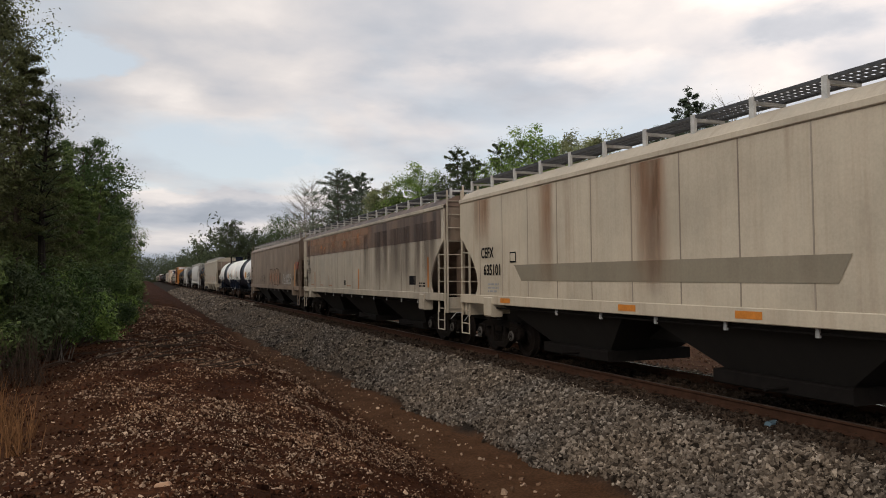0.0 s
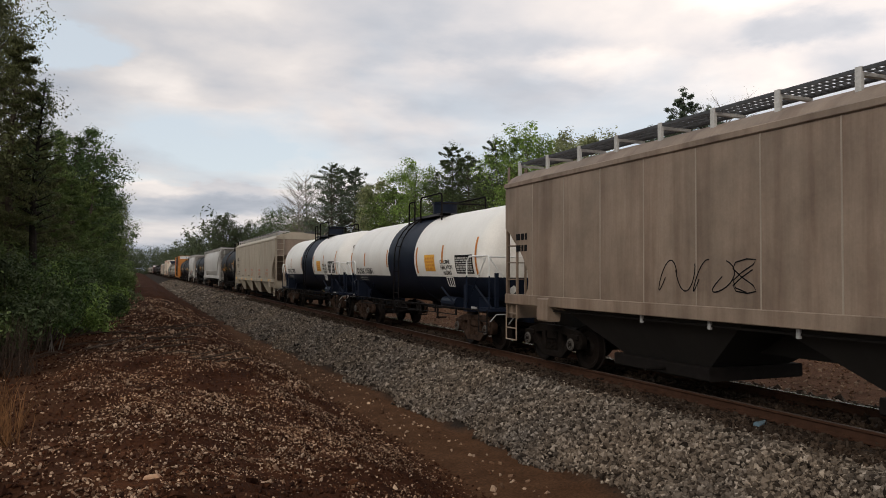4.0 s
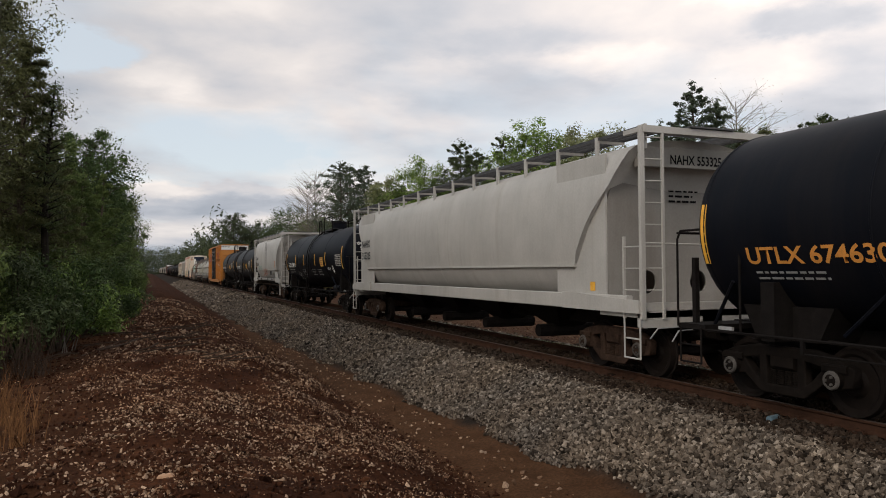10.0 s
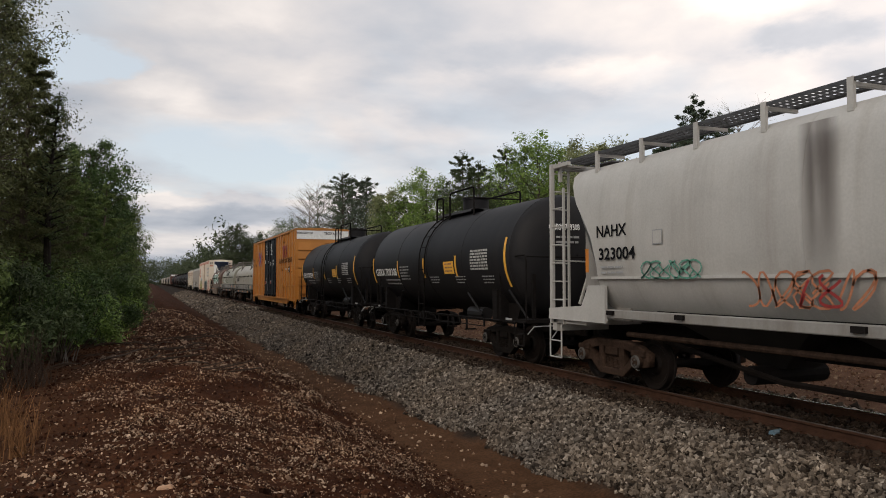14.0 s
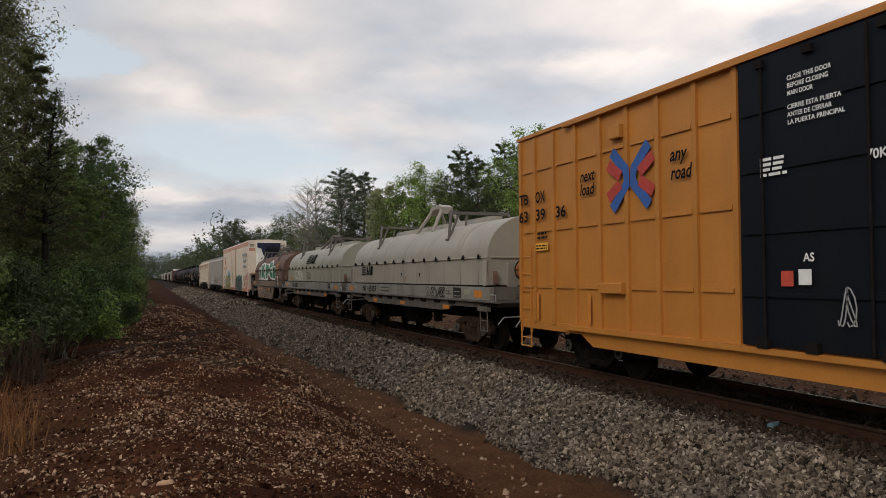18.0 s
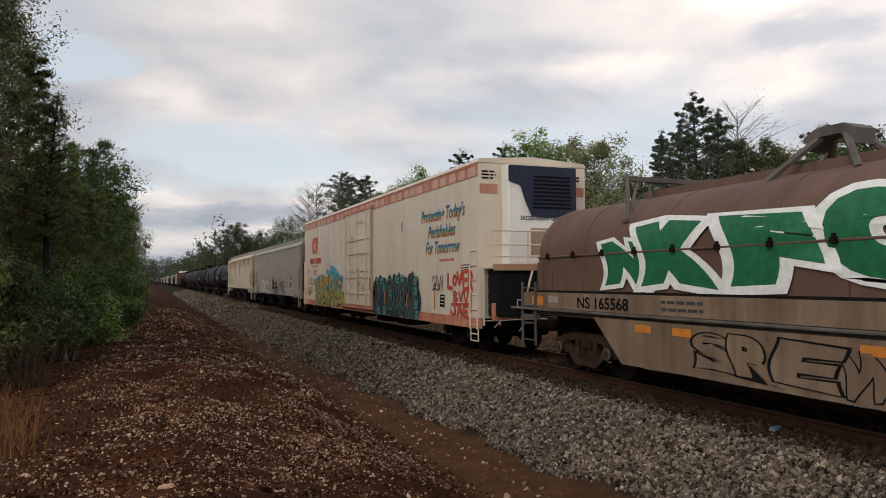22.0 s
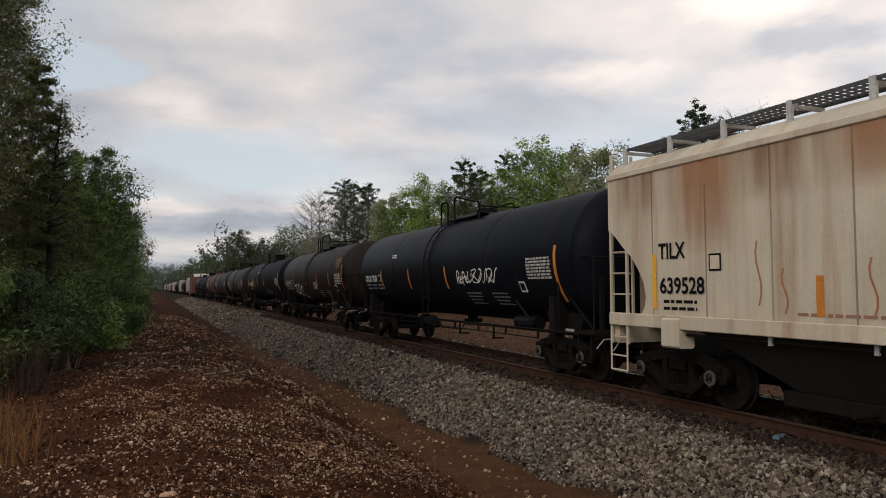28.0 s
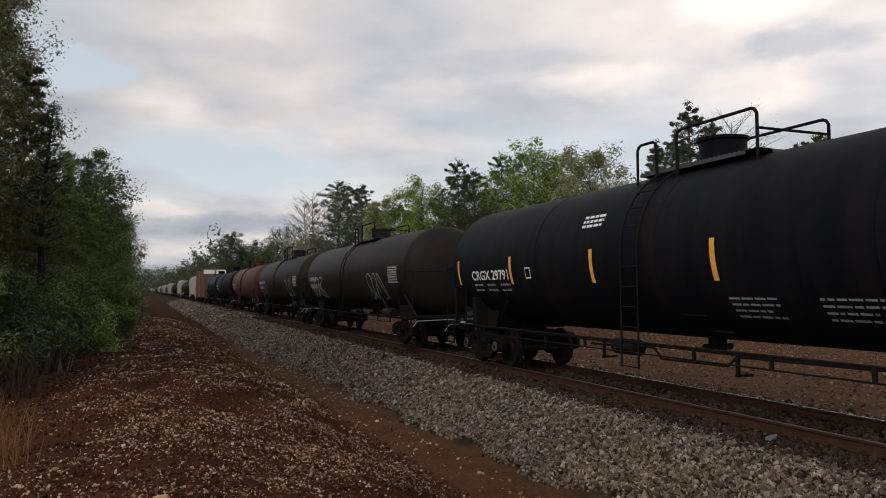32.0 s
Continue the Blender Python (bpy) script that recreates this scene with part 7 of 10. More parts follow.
    part("end_band", Shape().box(-w + 0.02, w - 0.02, ye - 0.02, ye + 0.01, 4.48, 4.98), M_WHITE, c, "white painted end band")
    text("EXCESS HEIGHT CAR", 0.16, -1.54, 4.78, on_end(ye - 0.02), M_BLACK, c, 0.8, width=0.95); block(0.1, 4.2, 3, 0.45, on_end(ye - 0.05), M_BLACK, c, 0.035, 0.09); block(0.1, 3.2, 2, 0.5, on_end(ye - 0.05), M_BLACK, c, 0.035, 0.09)
    text("TBOX 633936", 0.2, 0.07, 4.76, on_end(ye - 0.02), M_BLACK, c, 0.9)
    ladder(c, (-w - 0.02, ye + 0.5), (-w - 0.02, ye + 0.05), 0.75, 2.7, P_YELLOWBOX)
    ladder(c, (-1.4, ye - 0.1), (-0.95, ye - 0.1), 0.85, 2.2, P_YELLOWBOX)
    ladder(c, (-w - 0.02, h - 0.1), (-w - 0.02, h + 0.0 - 0.55), 0.75, 2.6, P_YELLOWBOX)
    stirrup(c, -w, ye + 0.05, ye + 0.5, 0.8, P_YELLOWBOX, 0.42)
    stirrup(c, -w, h - 0.5, h - 0.05, 0.8, P_YELLOWBOX, 0.42)
    # shade of the gap below the end put into the sill's rust colour
    end_gear(c, h + 0.35, M_TRUCKRUST, True, 0.9)
    part("underframe", Shape().box(-0.9, 0.9, -h, h, 0.72, 0.98), M_STEEL_DARK, c)
    for k in (-1, 1):
        truck(c, k * 7.1)
    hand_brake(c, ye - 0.45, 0.7, 2.2)
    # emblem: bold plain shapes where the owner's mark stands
    for pts in ([(5.0, 4.02), (6.0, 4.02), (6.0, 4.24), (5.0, 4.24)], [(5.18, 3.5), (5.42, 3.5), (5.42, 4.02), (5.18, 4.02)], [(5.78, 3.5), (6.0, 3.5), (6.0, 4.02), (5.78, 4.02)],
                [(6.05, 4.24), (6.25, 4.24), (6.82, 3.5), (6.6, 3.5)], [(6.6, 4.24), (6.82, 4.24), (6.25, 3.5), (6.05, 3.5)]):
        decal("emblem_shape", pts, [(0, 1, 2, 3)], s, M_DARKRED, c, 0.052)
    text("RAILCAR POOLING EXPERTS", 0.38, 3.58, 3.17, s, M_BLACK, c, 0.86, 0.052, width=4.76)
    for k in (-1, 1):
        a = -5.23 + 0.03 * k
        ribbon([(a + k * 0.5, 4.2), (a + k * 0.08, 3.82), (a + k * 0.06, 3.58), (a + k * 0.5, 3.16)], 0.2, s, M_BOXBLUE, c, "emblem_shape", 0.054)
        for z0, z1 in ((3.98, 3.74), (3.38, 3.6)):
            ribbon([(a + k * 0.62, z0), (a + k * 0.24, z1)], 0.2, s, M_BOXRED, c, "emblem_shape", 0.057)
    for word, u, z in (("next", -6.83, 3.78), ("load", -6.84, 3.52), ("any", -4.16, 3.8), ("road", -4.15, 3.5)):
        text(word, 0.31, u, z, s, M_BLACK, c, 0.9, 0.055, 0.22, width=0.42 if word == "any" else 0.52)
    for word, u, z in (("TB", -9.36, 3.55), ("OX", -8.62, 3.55), ("63", -9.38, 3.17), ("39", -8.62, 3.17), ("36", -7.78, 3.17)):
        text(word, 0.33, u, z, s, M_BLACK, c, 0.9, 0.055, width=0.42)
    for u0, u1, z0, z1 in ((-5.75, -5.42, 4.42, 4.66), (-6.1, -5.42, 1.64, 1.84), (5.15, 5.75, 4.5, 4.7), (5.1, 5.75, 1.62, 1.84)):
        part("latch_box", Shape().box(-w - 0.13, -w, -u1, -u0, z0, z1, 0.015), P_YELLOWBOX, c)
    patch(-8.63, -8.1, 2.51, 2.67, s, M_YELLOW, c, "placard", 0.05); stripes([(-8.6, -8.14, 2.54 + 0.06 * i, 0.03) for i in range(2)], on_side(w + 0.055), M_BLACK, c); block(-8.55, 2.85, 2, 0.4, on_side(w + 0.05), M_BLACK, c)
    patch(7.2, 7.65, 2.55, 2.9, s, M_BLACK, c, "data_panel", 0.05)
    stripes([(7.25, 7.6, 2.6 + 0.09 * i, 0.03) for i in range(3)], on_side(w + 0.055), M_WHITE, c)
    patch(6.2, 6.5, 2.72, 2.82, s, M_WHITE, c, "placard", 0.05)
    patch(8.1, 8.6, 2.45, 2.65, s, M_MARKORANGE, c, "placard", 0.05)
    stripes([(8.12, 8.55, 2.5 + 0.07 * i, 0.03) for i in range(2)], on_side(w + 0.055), M_BLACK, c)
    for u in (-8.6, -6.6, 3.0, 5.0, 8.7):
        patch(u, u + 0.1, 1.05, 1.6, s, M_ORANGE, c, "reflective_strip", 0.05)
    block(7.95, 2.95, 1, 0.6, s, M_BLACK, c); block(4.7, 2.75, 2, 0.5, on_side(w + 0.05), M_BLACK, c); block(5.2, 1.2, 2, 0.2, on_side(w + 0.05), M_BLACK, c)


def reefer():
    c = car_root("refrigerator_car", "tall cream refrigerator box car with graffiti and faded red trim", "refrigerator car", 284.68)
    L, w, z0, z1 = 22.85, 1.6, 0.72, 5.05
    h = L / 2
    part("body", Shape().box(-w, w, -h, h, 0.98, z1), P_REEFER, c)
    part("roof", Shape().along_y([(-w - 0.03, z1 - 0.05), (w + 0.03, z1 - 0.05), (w - 0.03, z1 + 0.05), (0, z1 + 0.16), (-w + 0.03, z1 + 0.05)], -h - 0.02, h + 0.02), P_REEFER, c)
    for sx in (-1, 1):
        part("side_sill", Shape().box(min(sx * (w + 0.015), sx * (w - 0.1)), max(sx * (w + 0.015), sx * (w - 0.1)), -h, h, z0, 0.99), P_REEFERRED, c)
    s = on_side(w)
    for i in range(22):
        y = -h + L * (i + 0.5) / 22
        part("seam", Shape().box(-w - 0.008, -w, y - 0.012, y + 0.012, 1.0, z1 - 0.12), P_REEFER, c)
    patch(-h, h, 4.64, 4.95, s, P_REEFERRED, c, "trim_band", 0.004)
    n, rng = 34, random.Random(71)
    for i in range(n):
        if i % 6 == 4:
            continue
        u = -h + L * i / n + rng.uniform(0.03, 0.12)
        e_ = u + L / n - rng.uniform(0.12, 0.22)
        decal("trim_patch", [(u, 4.68), (u + 0.03, 4.9), (e_ - 0.05, 4.93), (e_, 4.72), (e_ - 0.1, 4.66)], [(4, 3, 2, 1, 0)], s, P_FADEDPINK, c, 0.007)
    part("top_trim", Shape().box(-w - 0.02, -w, -h, h, 4.95, 5.0), P_REEFERRED, c)
    part("door_track", Shape().box(-w - 0.1, -w, -1.9, 2.6, 4.7, 4.8).box(-w - 0.14, -w, -1.9, 2.6, 0.86, 0.95), P_REEFERRED, c)
    d = part("door", Shape().box(-w - 0.07, -w - 0.003, -1.8, 2.15, 0.98, 4.72, 0.01), P_REEFER, c, "wide plug door with lock bars")
    for y in (-1.65, -1.14, 0.2, 1.4, 2.0):
        part("lock_bar", Shape().rod((-w - 0.12, y, 1.0), (-w - 0.12, y, 4.68), 0.022, 8), P_REEFER, d)
    for z in (1.45, 2.1, 2.35, 3.05, 3.6):
        part("door_bar", Shape().box(-w - 0.11, -w - 0.06, -1.75, 2.1, z - 0.025, z + 0.025), P_REEFER, d)
    for y in (-1.81, 2.15):
        part("door_edge", Shape().box(-w - 0.1, -w - 0.002, y - 0.03, y + 0.03, 0.98, 4.74), P_REEFERGRIME, d)
    part("latch_plate", Shape().box(-w - 0.1, -w - 0.065, -0.29, 0.2, 1.87, 2.47, 0.01), P_REEFER, d)
    part("door_latch", Shape().rod((-w - 0.13, -0.05, 1.25), (-w - 0.13, -0.05, 2.45), 0.022, 6).box(-w - 0.15, -w - 0.1, -0.1, 0.01, 1.8, 2.2, 0.01).rod((-w - 0.14, -0.05, 2.0), (-w - 0.14, -0.25, 1.82), 0.02, 6), P_REEFERGRIME, d)
    text("DEAD WOOD", 0.2, -0.5, 4.2, on_side(w + 0.078), M_EMBLEM, c, 0.95, 0.004, width=1.15, bold=0.0)
    block(0.45, 1.7, 3, 0.38, on_side(w + 0.075), M_REEFERMARK, c, 0.04, 0.07)
    for u in (-1.58, 1.62):
        patch(u - 0.04, u + 0.04, 1.6, 2.05, on_side(w + 0.075), P_REEFERRED, c, "reflective_strip", 0.004)
    part("sill_gap", Shape().box(-w - 0.05, -w, -1.8, 2.15, 1.08, 1.12), M_STEEL_DARK, c)
    # near end with the cooling unit
    ye = -h
    unit = part("cooling_unit", Shape().box(-0.95, 1.05, ye - 0.42, ye, 2.35, 4.92, 0.0), P_TANKWHITE, c, "white cooling unit on the end wall")
    put_bevel(unit, 0.05)
    grille = part("grille", Shape().along_y([(-0.93, 4.9), (1.03, 4.9), (1.03, 3.66), (0.2, 3.58), (-0.28, 3.62), (-0.45, 3.95), (-0.6, 4.4), (-0.93, 4.5)], ye - 0.47, ye - 0.4), M_NAVYPANEL, unit, "dark navy grille")
    for i in range(9):
        part("slat", Shape().box(-0.25, 0.85, ye - 0.5, ye - 0.46, 3.82 + i * 0.1, 3.85 + i * 0.1), M_STEEL_DARK, grille)
    put_bevel(part("equipment_box", Shape().box(-1.35, 1.35, ye - 0.62, ye - 0.01, 1.04, 2.22), M_EQUIP, c, "black equipment box under the walkway"), 0.04)
    block(0.3, 1.75, 4, 0.5, on_end(ye - 0.62), M_GREYMARK, c, 0.03, 0.09)
    part("unit_seam", Shape().box(-0.3, 0.85, ye - 0.432, ye - 0.42, 2.6, 3.3), P_REEFERGRIME, unit)
    part("unit_latch", Shape().box(0.7, 0.78, ye - 0.46, ye - 0.42, 2.85, 3.0), M_STEEL_DARK, unit)
    part("walkway_edge", Shape().box(-1.5, 1.5, ye - 0.7, ye - 0.66, 2.2, 2.36), P_RUSTCREAM, c)
    for x in (-0.4, 0.9):
        part("walkway_strut", Shape().rod((x, ye - 0.68, 2.22), (x - 0.25, ye - 0.5, 1.05), 0.03, 6), P_REEFER, c)
    text("EXCESS HEIGHT CAR", 0.15, -0.6, 3.5, on_end(ye - 0.42), M_BLACK, c, 0.8)
    patch(-1.55, -1.05, 4.2, 4.45, on_end(ye), P_REEFERRED, c, "trim_block"); patch(1.1, 1.55, 4.2, 4.45, on_end(ye), P_REEFERRED, c, "trim_block")
    block(-1.5, 4.75, 3, 0.4, on_end(ye), M_BLACK, c); block(1.12, 4.7, 2, 0.3, on_end(ye), M_BLACK, c)
    rails = Shape()
    for z in (2.55, 2.85, 3.2):
        rails.rod((-1.5, ye - 0.62, z), (1.5, ye - 0.62, z), 0.022, 6)
    for x in (-1.5, -0.5, 0.5, 1.5):
        rails.rod((x, ye - 0.62, 2.3), (x, ye - 0.62, 3.2), 0.022, 6)
    part("end_rail", rails, P_REEFER, c)
    part("end_walkway", Shape().box(-1.5, 1.5, ye - 0.66, ye, 2.25, 2.31), P_REEFER, c)
    for z in (0.8,):
        ladder(c, (-w - 0.02, ye + 0.5), (-w - 0.02, ye + 0.03), 0.7, 3.1, P_REEFER)
    ladder(c, (-1.5, ye - 0.1), (-1.05, ye - 0.1), 0.8, 2.3, P_REEFER)
    ladder(c, (0.5, ye - 0.1), (0.95, ye - 0.1), 0.8, 2.3, P_REEFER)
    ladder(c, (-w - 0.02, h - 0.5), (-w - 0.02, h - 0.03), 0.7, 3.0, P_REEFER)
    stirrup(c, -w, ye + 0.03, ye + 0.5, 0.75, P_REEFER, 0.4)
    end_gear(c, h + 0.5, P_REEFERRED, True, 1.4)
    part("underframe", Shape().box(-0.8, 0.8, -h, h, 0.6, 0.98), M_STEEL_DARK, c)
    for y in (-5, -2.6, 1.5, 4.5):
        part("underbody_box", Shape().box(-1.3, -0.5, y, y + 1.3, 0.45, 0.75, 0.04), M_STEEL_DARK, c)
    for k in (-1, 1):
        truck(c, k * 9.05)
    # lettering on the side
    text("Protecting Today's", 0.5, 7.15, 3.72, s, M_RAINBOW, c, 0.76, 0.01, 0.3, width=3.45)
    text("Perishables", 0.5, 7.75, 3.22, s, M_RAINBOW, c, 0.76, 0.01, 0.3, width=2.2)
    text("For Tomorrow", 0.5, 7.55, 2.75, s, M_RAINBOW, c, 0.76, 0.01, 0.3, width=2.7)
    stripes([(8.7, 9.8, 2.5, 0.07)], s, M_EMBLEM, c)
    # square emblem in red with a bar of print below it
    decal("emblem_shape", [(-9.25, 3.34), (-8.28, 3.34), (-8.06, 4.14), (-9.12, 4.14), (-9.38, 4.03), (-9.48, 3.72), (-9.42, 3.46)], [tuple(range(7))], s, M_EMBLEM, c, 0.008)
    ribbon([(-8.62, 3.38), (-8.55, 3.84), (-8.42, 3.84)], 0.1, s, P_REEFER, c, "emblem_shape", 0.012)
    for k in range(3):
        a = 1.047 * k + 0.3
        ribbon([(-9.0 - 0.24 * math.cos(a), 3.72 - 0.24 * math.sin(a)), (-9.0 + 0.24 * math.cos(a), 3.72 + 0.24 * math.sin(a))], 0.05, s, P_REEFER, c, "emblem_shape", 0.012 + 0.001 * k)
    for k in range(10):
        u = -9.98 + 0.275 * k
        zc = 2.95 if k == 4 else 2.82
        decal("brand_block", [(u, zc), (u + 0.2, zc), (u + 0.24, 3.0 if k == 4 else 3.1), (u + 0.04, 3.0 if k == 4 else 3.1)], [(3, 2, 1, 0)], s, M_EMBLEM, c, 0.008)
    stripes([(-9.44, -8.1, 2.66, 0.06)], s, M_EMBLEM, c)
    text("CRYX", 0.32, -9.22, 2.26, s, M_EMBLEM, c, 1.0, 0.008, width=0.85)
    text("5823", 0.4, -9.14, 1.76, s, M_EMBLEM, c, 1.0, 0.008, width=0.85)
    scrawl(-10.45, -9.35, 1.75, 2.1, s, M_BLACK, c, 0.03, 91, 4); scrawl(-10.45, -9.4, 1.25, 1.65, s, M_BLACK, c, 0.03, 92, 4)
    patch(-10.3, -9.77, 1.2, 1.45, s, M_MARKORANGE, c, "placard", 0.014); stripes([(-10.26, -9.82, 1.24 + 0.08 * i, 0.035) for i in range(2)], on_side(w + 0.02), M_BLACK, c)
    block(-10.6, 2.5, 3, 0.4, s, M_REEFERMARK, c); block(-10.5, 1.6, 3, 0.35, s, M_REEFERMARK, c)
    block(-1.2, 3.7, 3, 0.4, on_side(w + 0.075), M_REEFERMARK, c)
    patch(5.2, 5.35, 3.6, 3.9, s, M_GREYMARK, c, "placard", 0.006)
    patch(8.75, 9.1, 1.2, 1.55, s, M_BLACK, c, "data_panel", 0.008); stripes([(8.8, 9.05, 1.27 + 0.1 * i, 0.03) for i in range(3)], on_side(w + 0.01), M_WHITE, c)
    for u in (-10.9, 8.25, 10.9):
        patch(u, u + 0.1, 1.1, 1.65, s, M_ORANGE, c, "reflective_strip", 0.006)
    block(10.3, 2.35, 3, 0.7, s, M_BLACK, c, 0.03, 0.07)
    # sprayed pieces: olive letters on a blue cloud, dark letters with green rims on a dark one
    rng = random.Random(31)
    g = on_side(w + 0.014)
    cloud([(-8.45, 1.5, 0.2), (-8.4, 1.1, 0.22), (-8.45, 0.95, 0.2), (-8.62, 1.62, 0.08), (-8.52, 1.7, 0.09)], g, M_SPRAYBLUE, c, 0.004, 0.735)
    cloud([(-8.1 + 0.42 * i, 1.85 + 0.08 * math.sin(1.3 * i), rng.uniform(0.3, 0.4)) for i in range(12)], g, M_SPRAYBLUE, c, 0.004, 0.735)
    cloud([(-5.3, 2.05, 0.42), (-4.75, 2.15, 0.5), (-4.3, 2.05, 0.5), (-3.75, 2.0, 0.36)], g, M_SPRAYBLUE, c, 0.004, 0.735)
    cloud([(-5.97, 2.42, 0.09), (-5.97, 2.33, 0.08), (-5.72, 2.36, 0.07), (-5.21, 2.62, 0.1), (-5.27, 2.5, 0.05), (-3.0, 2.1, 0.13), (-2.9, 1.98, 0.08)], g, M_SPRAYBLUE, c, 0.004, 0.735)
    cloud([(-7.3, 1.9, 0.22), (-6.75, 1.85, 0.3), (-6.35, 1.95, 0.26), (-6.0, 1.9, 0.28), (-4.45, 1.75, 0.22), (-5.2, 1.55, 0.22)], g, M_SPRAYORANGE, c, 0.0075, 0.735)
    cloud([(-8.05 + 0.48 * i, 1.12 + 0.07 * math.sin(2.3 * i), 0.38) for i in range(12)], g, M_SPRAYYELLOW, c, 0.0108, 0.735)
    for i, strokes in enumerate((
            [[(-8.15, 1.05), (-8.22, 1.6), (-8.0, 1.82), (-7.8, 1.5)], [(-7.75, 1.95), (-7.6, 1.4), (-7.42, 0.95)], [(-7.45, 1.2), (-7.3, 1.7), (-7.12, 2.12)], [(-7.08, 2.05), (-7.02, 1.6), (-7.05, 1.18)]],
            [[(-6.78, 2.12), (-6.62, 1.85), (-6.8, 1.35), (-6.62, 1.02), (-6.25, 1.15), (-6.1, 1.68)], [(-6.08, 1.65), (-5.95, 1.3), (-5.8, 1.1)]],
            [[(-5.08, 1.8), (-5.3, 2.02), (-5.62, 1.92), (-5.76, 1.6), (-5.62, 1.22), (-5.3, 1.08), (-4.98, 1.3)], [(-5.3, 1.72), (-5.32, 1.35)]],
            [[(-4.95, 2.05), (-4.7, 2.2), (-4.55, 2.0), (-4.48, 1.5), (-4.35, 0.95)], [(-3.9, 2.05), (-4.25, 1.6), (-4.0, 1.25), (-3.75, 0.98)]],
            [[(-3.1, 1.82), (-3.4, 1.9), (-3.56, 1.7), (-3.28, 1.5)], [(-3.3, 1.48), (-3.58, 1.3), (-3.45, 1.02), (-3.0, 1.1), (-2.78, 1.32), (-2.74, 0.92)]])):
        fat(strokes, 0.21, 0.05, g, M_SPRAYYELLOW, M_PURPLE, c, 0.0135 + 0.0035 * (i % 2))
    for u, z, r in ((-8.1, 1.2, 0.08), (-7.5, 1.35, 0.06), (-6.75, 1.25, 0.08), (-6.3, 1.12, 0.08), (-5.72, 1.6, 0.1), (-5.5, 1.98, 0.07), (-5.2, 1.08, 0.1), (-4.5, 1.45, 0.07), (-4.0, 1.15, 0.08), (-3.5, 1.7, 0.05), (-5.35, 0.84, 0.11), (-7.3, 0.9, 0.1)):
        decal("graffiti_spot", [(u + r * math.cos(0.52 * i), z + r * 1.15 * math.sin(0.52 * i)) for i in range(12)], [tuple(range(12))[::-1]], g, M_SPRAYUMBER, c, 0.0208)
    for pts in ([(-6.75, 0.78), (-6.4, 0.92), (-6.0, 0.88), (-5.75, 0.76)], [(-4.75, 0.78), (-4.8, 1.05), (-4.65, 1.25)], [(-7.75, 0.8), (-7.7, 1.1)], [(-3.9, 0.8), (-3.6, 0.92), (-3.3, 0.8)]):
        ribbon(pts, 0.07, g, M_PURPLE, c, "graffiti_line", 0.0222)
    for u, z in ((-8.18, 1.25), (-5.58, 1.3), (-6.7, 1.55), (-4.05, 1.85)):
        patch(u - 0.04, u + 0.04, z - 0.14, z + 0.14, g, M_SPRAYORANGE, c, "graffiti_patch", 0.0212)
    cloud([(2.15 + 0.38 * i, 1.12 + 0.18 * math.sin(1.7 * i), rng.uniform(0.42, 0.56)) for i in range(13)], g, M_SPRAYNAVY, c, 0.004, 0.735)
    cloud([(2.2 + 0.38 * i, 1.6 + 0.05 * math.sin(2.9 * i), 0.36) for i in range(12)], g, M_SPRAYNAVY, c, 0.004, 0.735)
    cloud([(2.3 + 0.55 * i, 1.9 + 0.06 * math.sin(2.1 * i), rng.uniform(0.16, 0.26)) for i in range(9)], g, M_SPRAYNAVY, c, 0.004, 0.735)
    for i, strokes in enumerate((
            [[(2.42, 1.0), (2.4, 1.5), (2.38, 1.98)], [(2.42, 1.95), (2.62, 1.4), (2.95, 1.75)], [(3.2, 1.95), (3.16, 1.5), (3.22, 1.15), (3.42, 0.88)]],
            [[(3.98, 1.9), (3.72, 1.78), (3.62, 1.45), (3.8, 1.12), (4.12, 1.1), (4.34, 1.4), (4.25, 1.78), (3.98, 1.9)]],
            [[(4.6, 1.15), (4.58, 1.9)], [(4.58, 1.9), (5.0, 1.75), (5.06, 1.35), (4.62, 1.1)]],
            [[(5.0, 2.1), (5.25, 1.7), (5.5, 1.2), (5.9, 0.85)], [(5.75, 1.95), (5.5, 1.5), (5.2, 0.9)]],
            [[(5.95, 1.2), (6.15, 1.7), (6.4, 2.12)], [(6.4, 2.1), (6.5, 1.5), (6.3, 0.9)]])):
        fat(strokes, 0.22, 0.028, g, M_SPRAYPLUM, M_SPRAYSEA, c, 0.0085 + 0.0035 * (i % 2))
    for k, (u, z, a, b) in enumerate(((2.5, 1.95, 0.11, -0.4), (3.0, 1.9, 0.2, 0.3), (3.36, 1.7, 0.12, -0.5), (4.0, 1.5, 0.13, 0.25), (4.85, 2.0, 0.2, -0.2), (5.3, 2.0, 0.16, 0.5), (6.6, 1.95, 0.16, 0.35), (6.62, 1.6, 0.15, 0.3), (6.7, 1.2, 0.15, 0.3), (6.75, 0.86, 0.16, 0.25), (2.7, 0.86, 0.18, -0.2), (3.3, 0.86, 0.16, 0.2))):
        decal("graffiti_facet", [(u - a, z - 0.13), (u + a, z - 0.15), (u + a + 0.2 * b, z + 0.13), (u - a + 0.3 * b, z + 0.16)], [(3, 2, 1, 0)], g, M_SPRAYSEA, c, 0.0165)
        for i in range(4):
            ribbon([(u - a * 0.8, z - 0.1 + 0.07 * i), (u + a * 0.85, z - 0.12 + 0.07 * i)], 0.035, g, M_SPRAYNAVY if (i + k) % 2 else M_TEAL, c, "graffiti_line", 0.018)
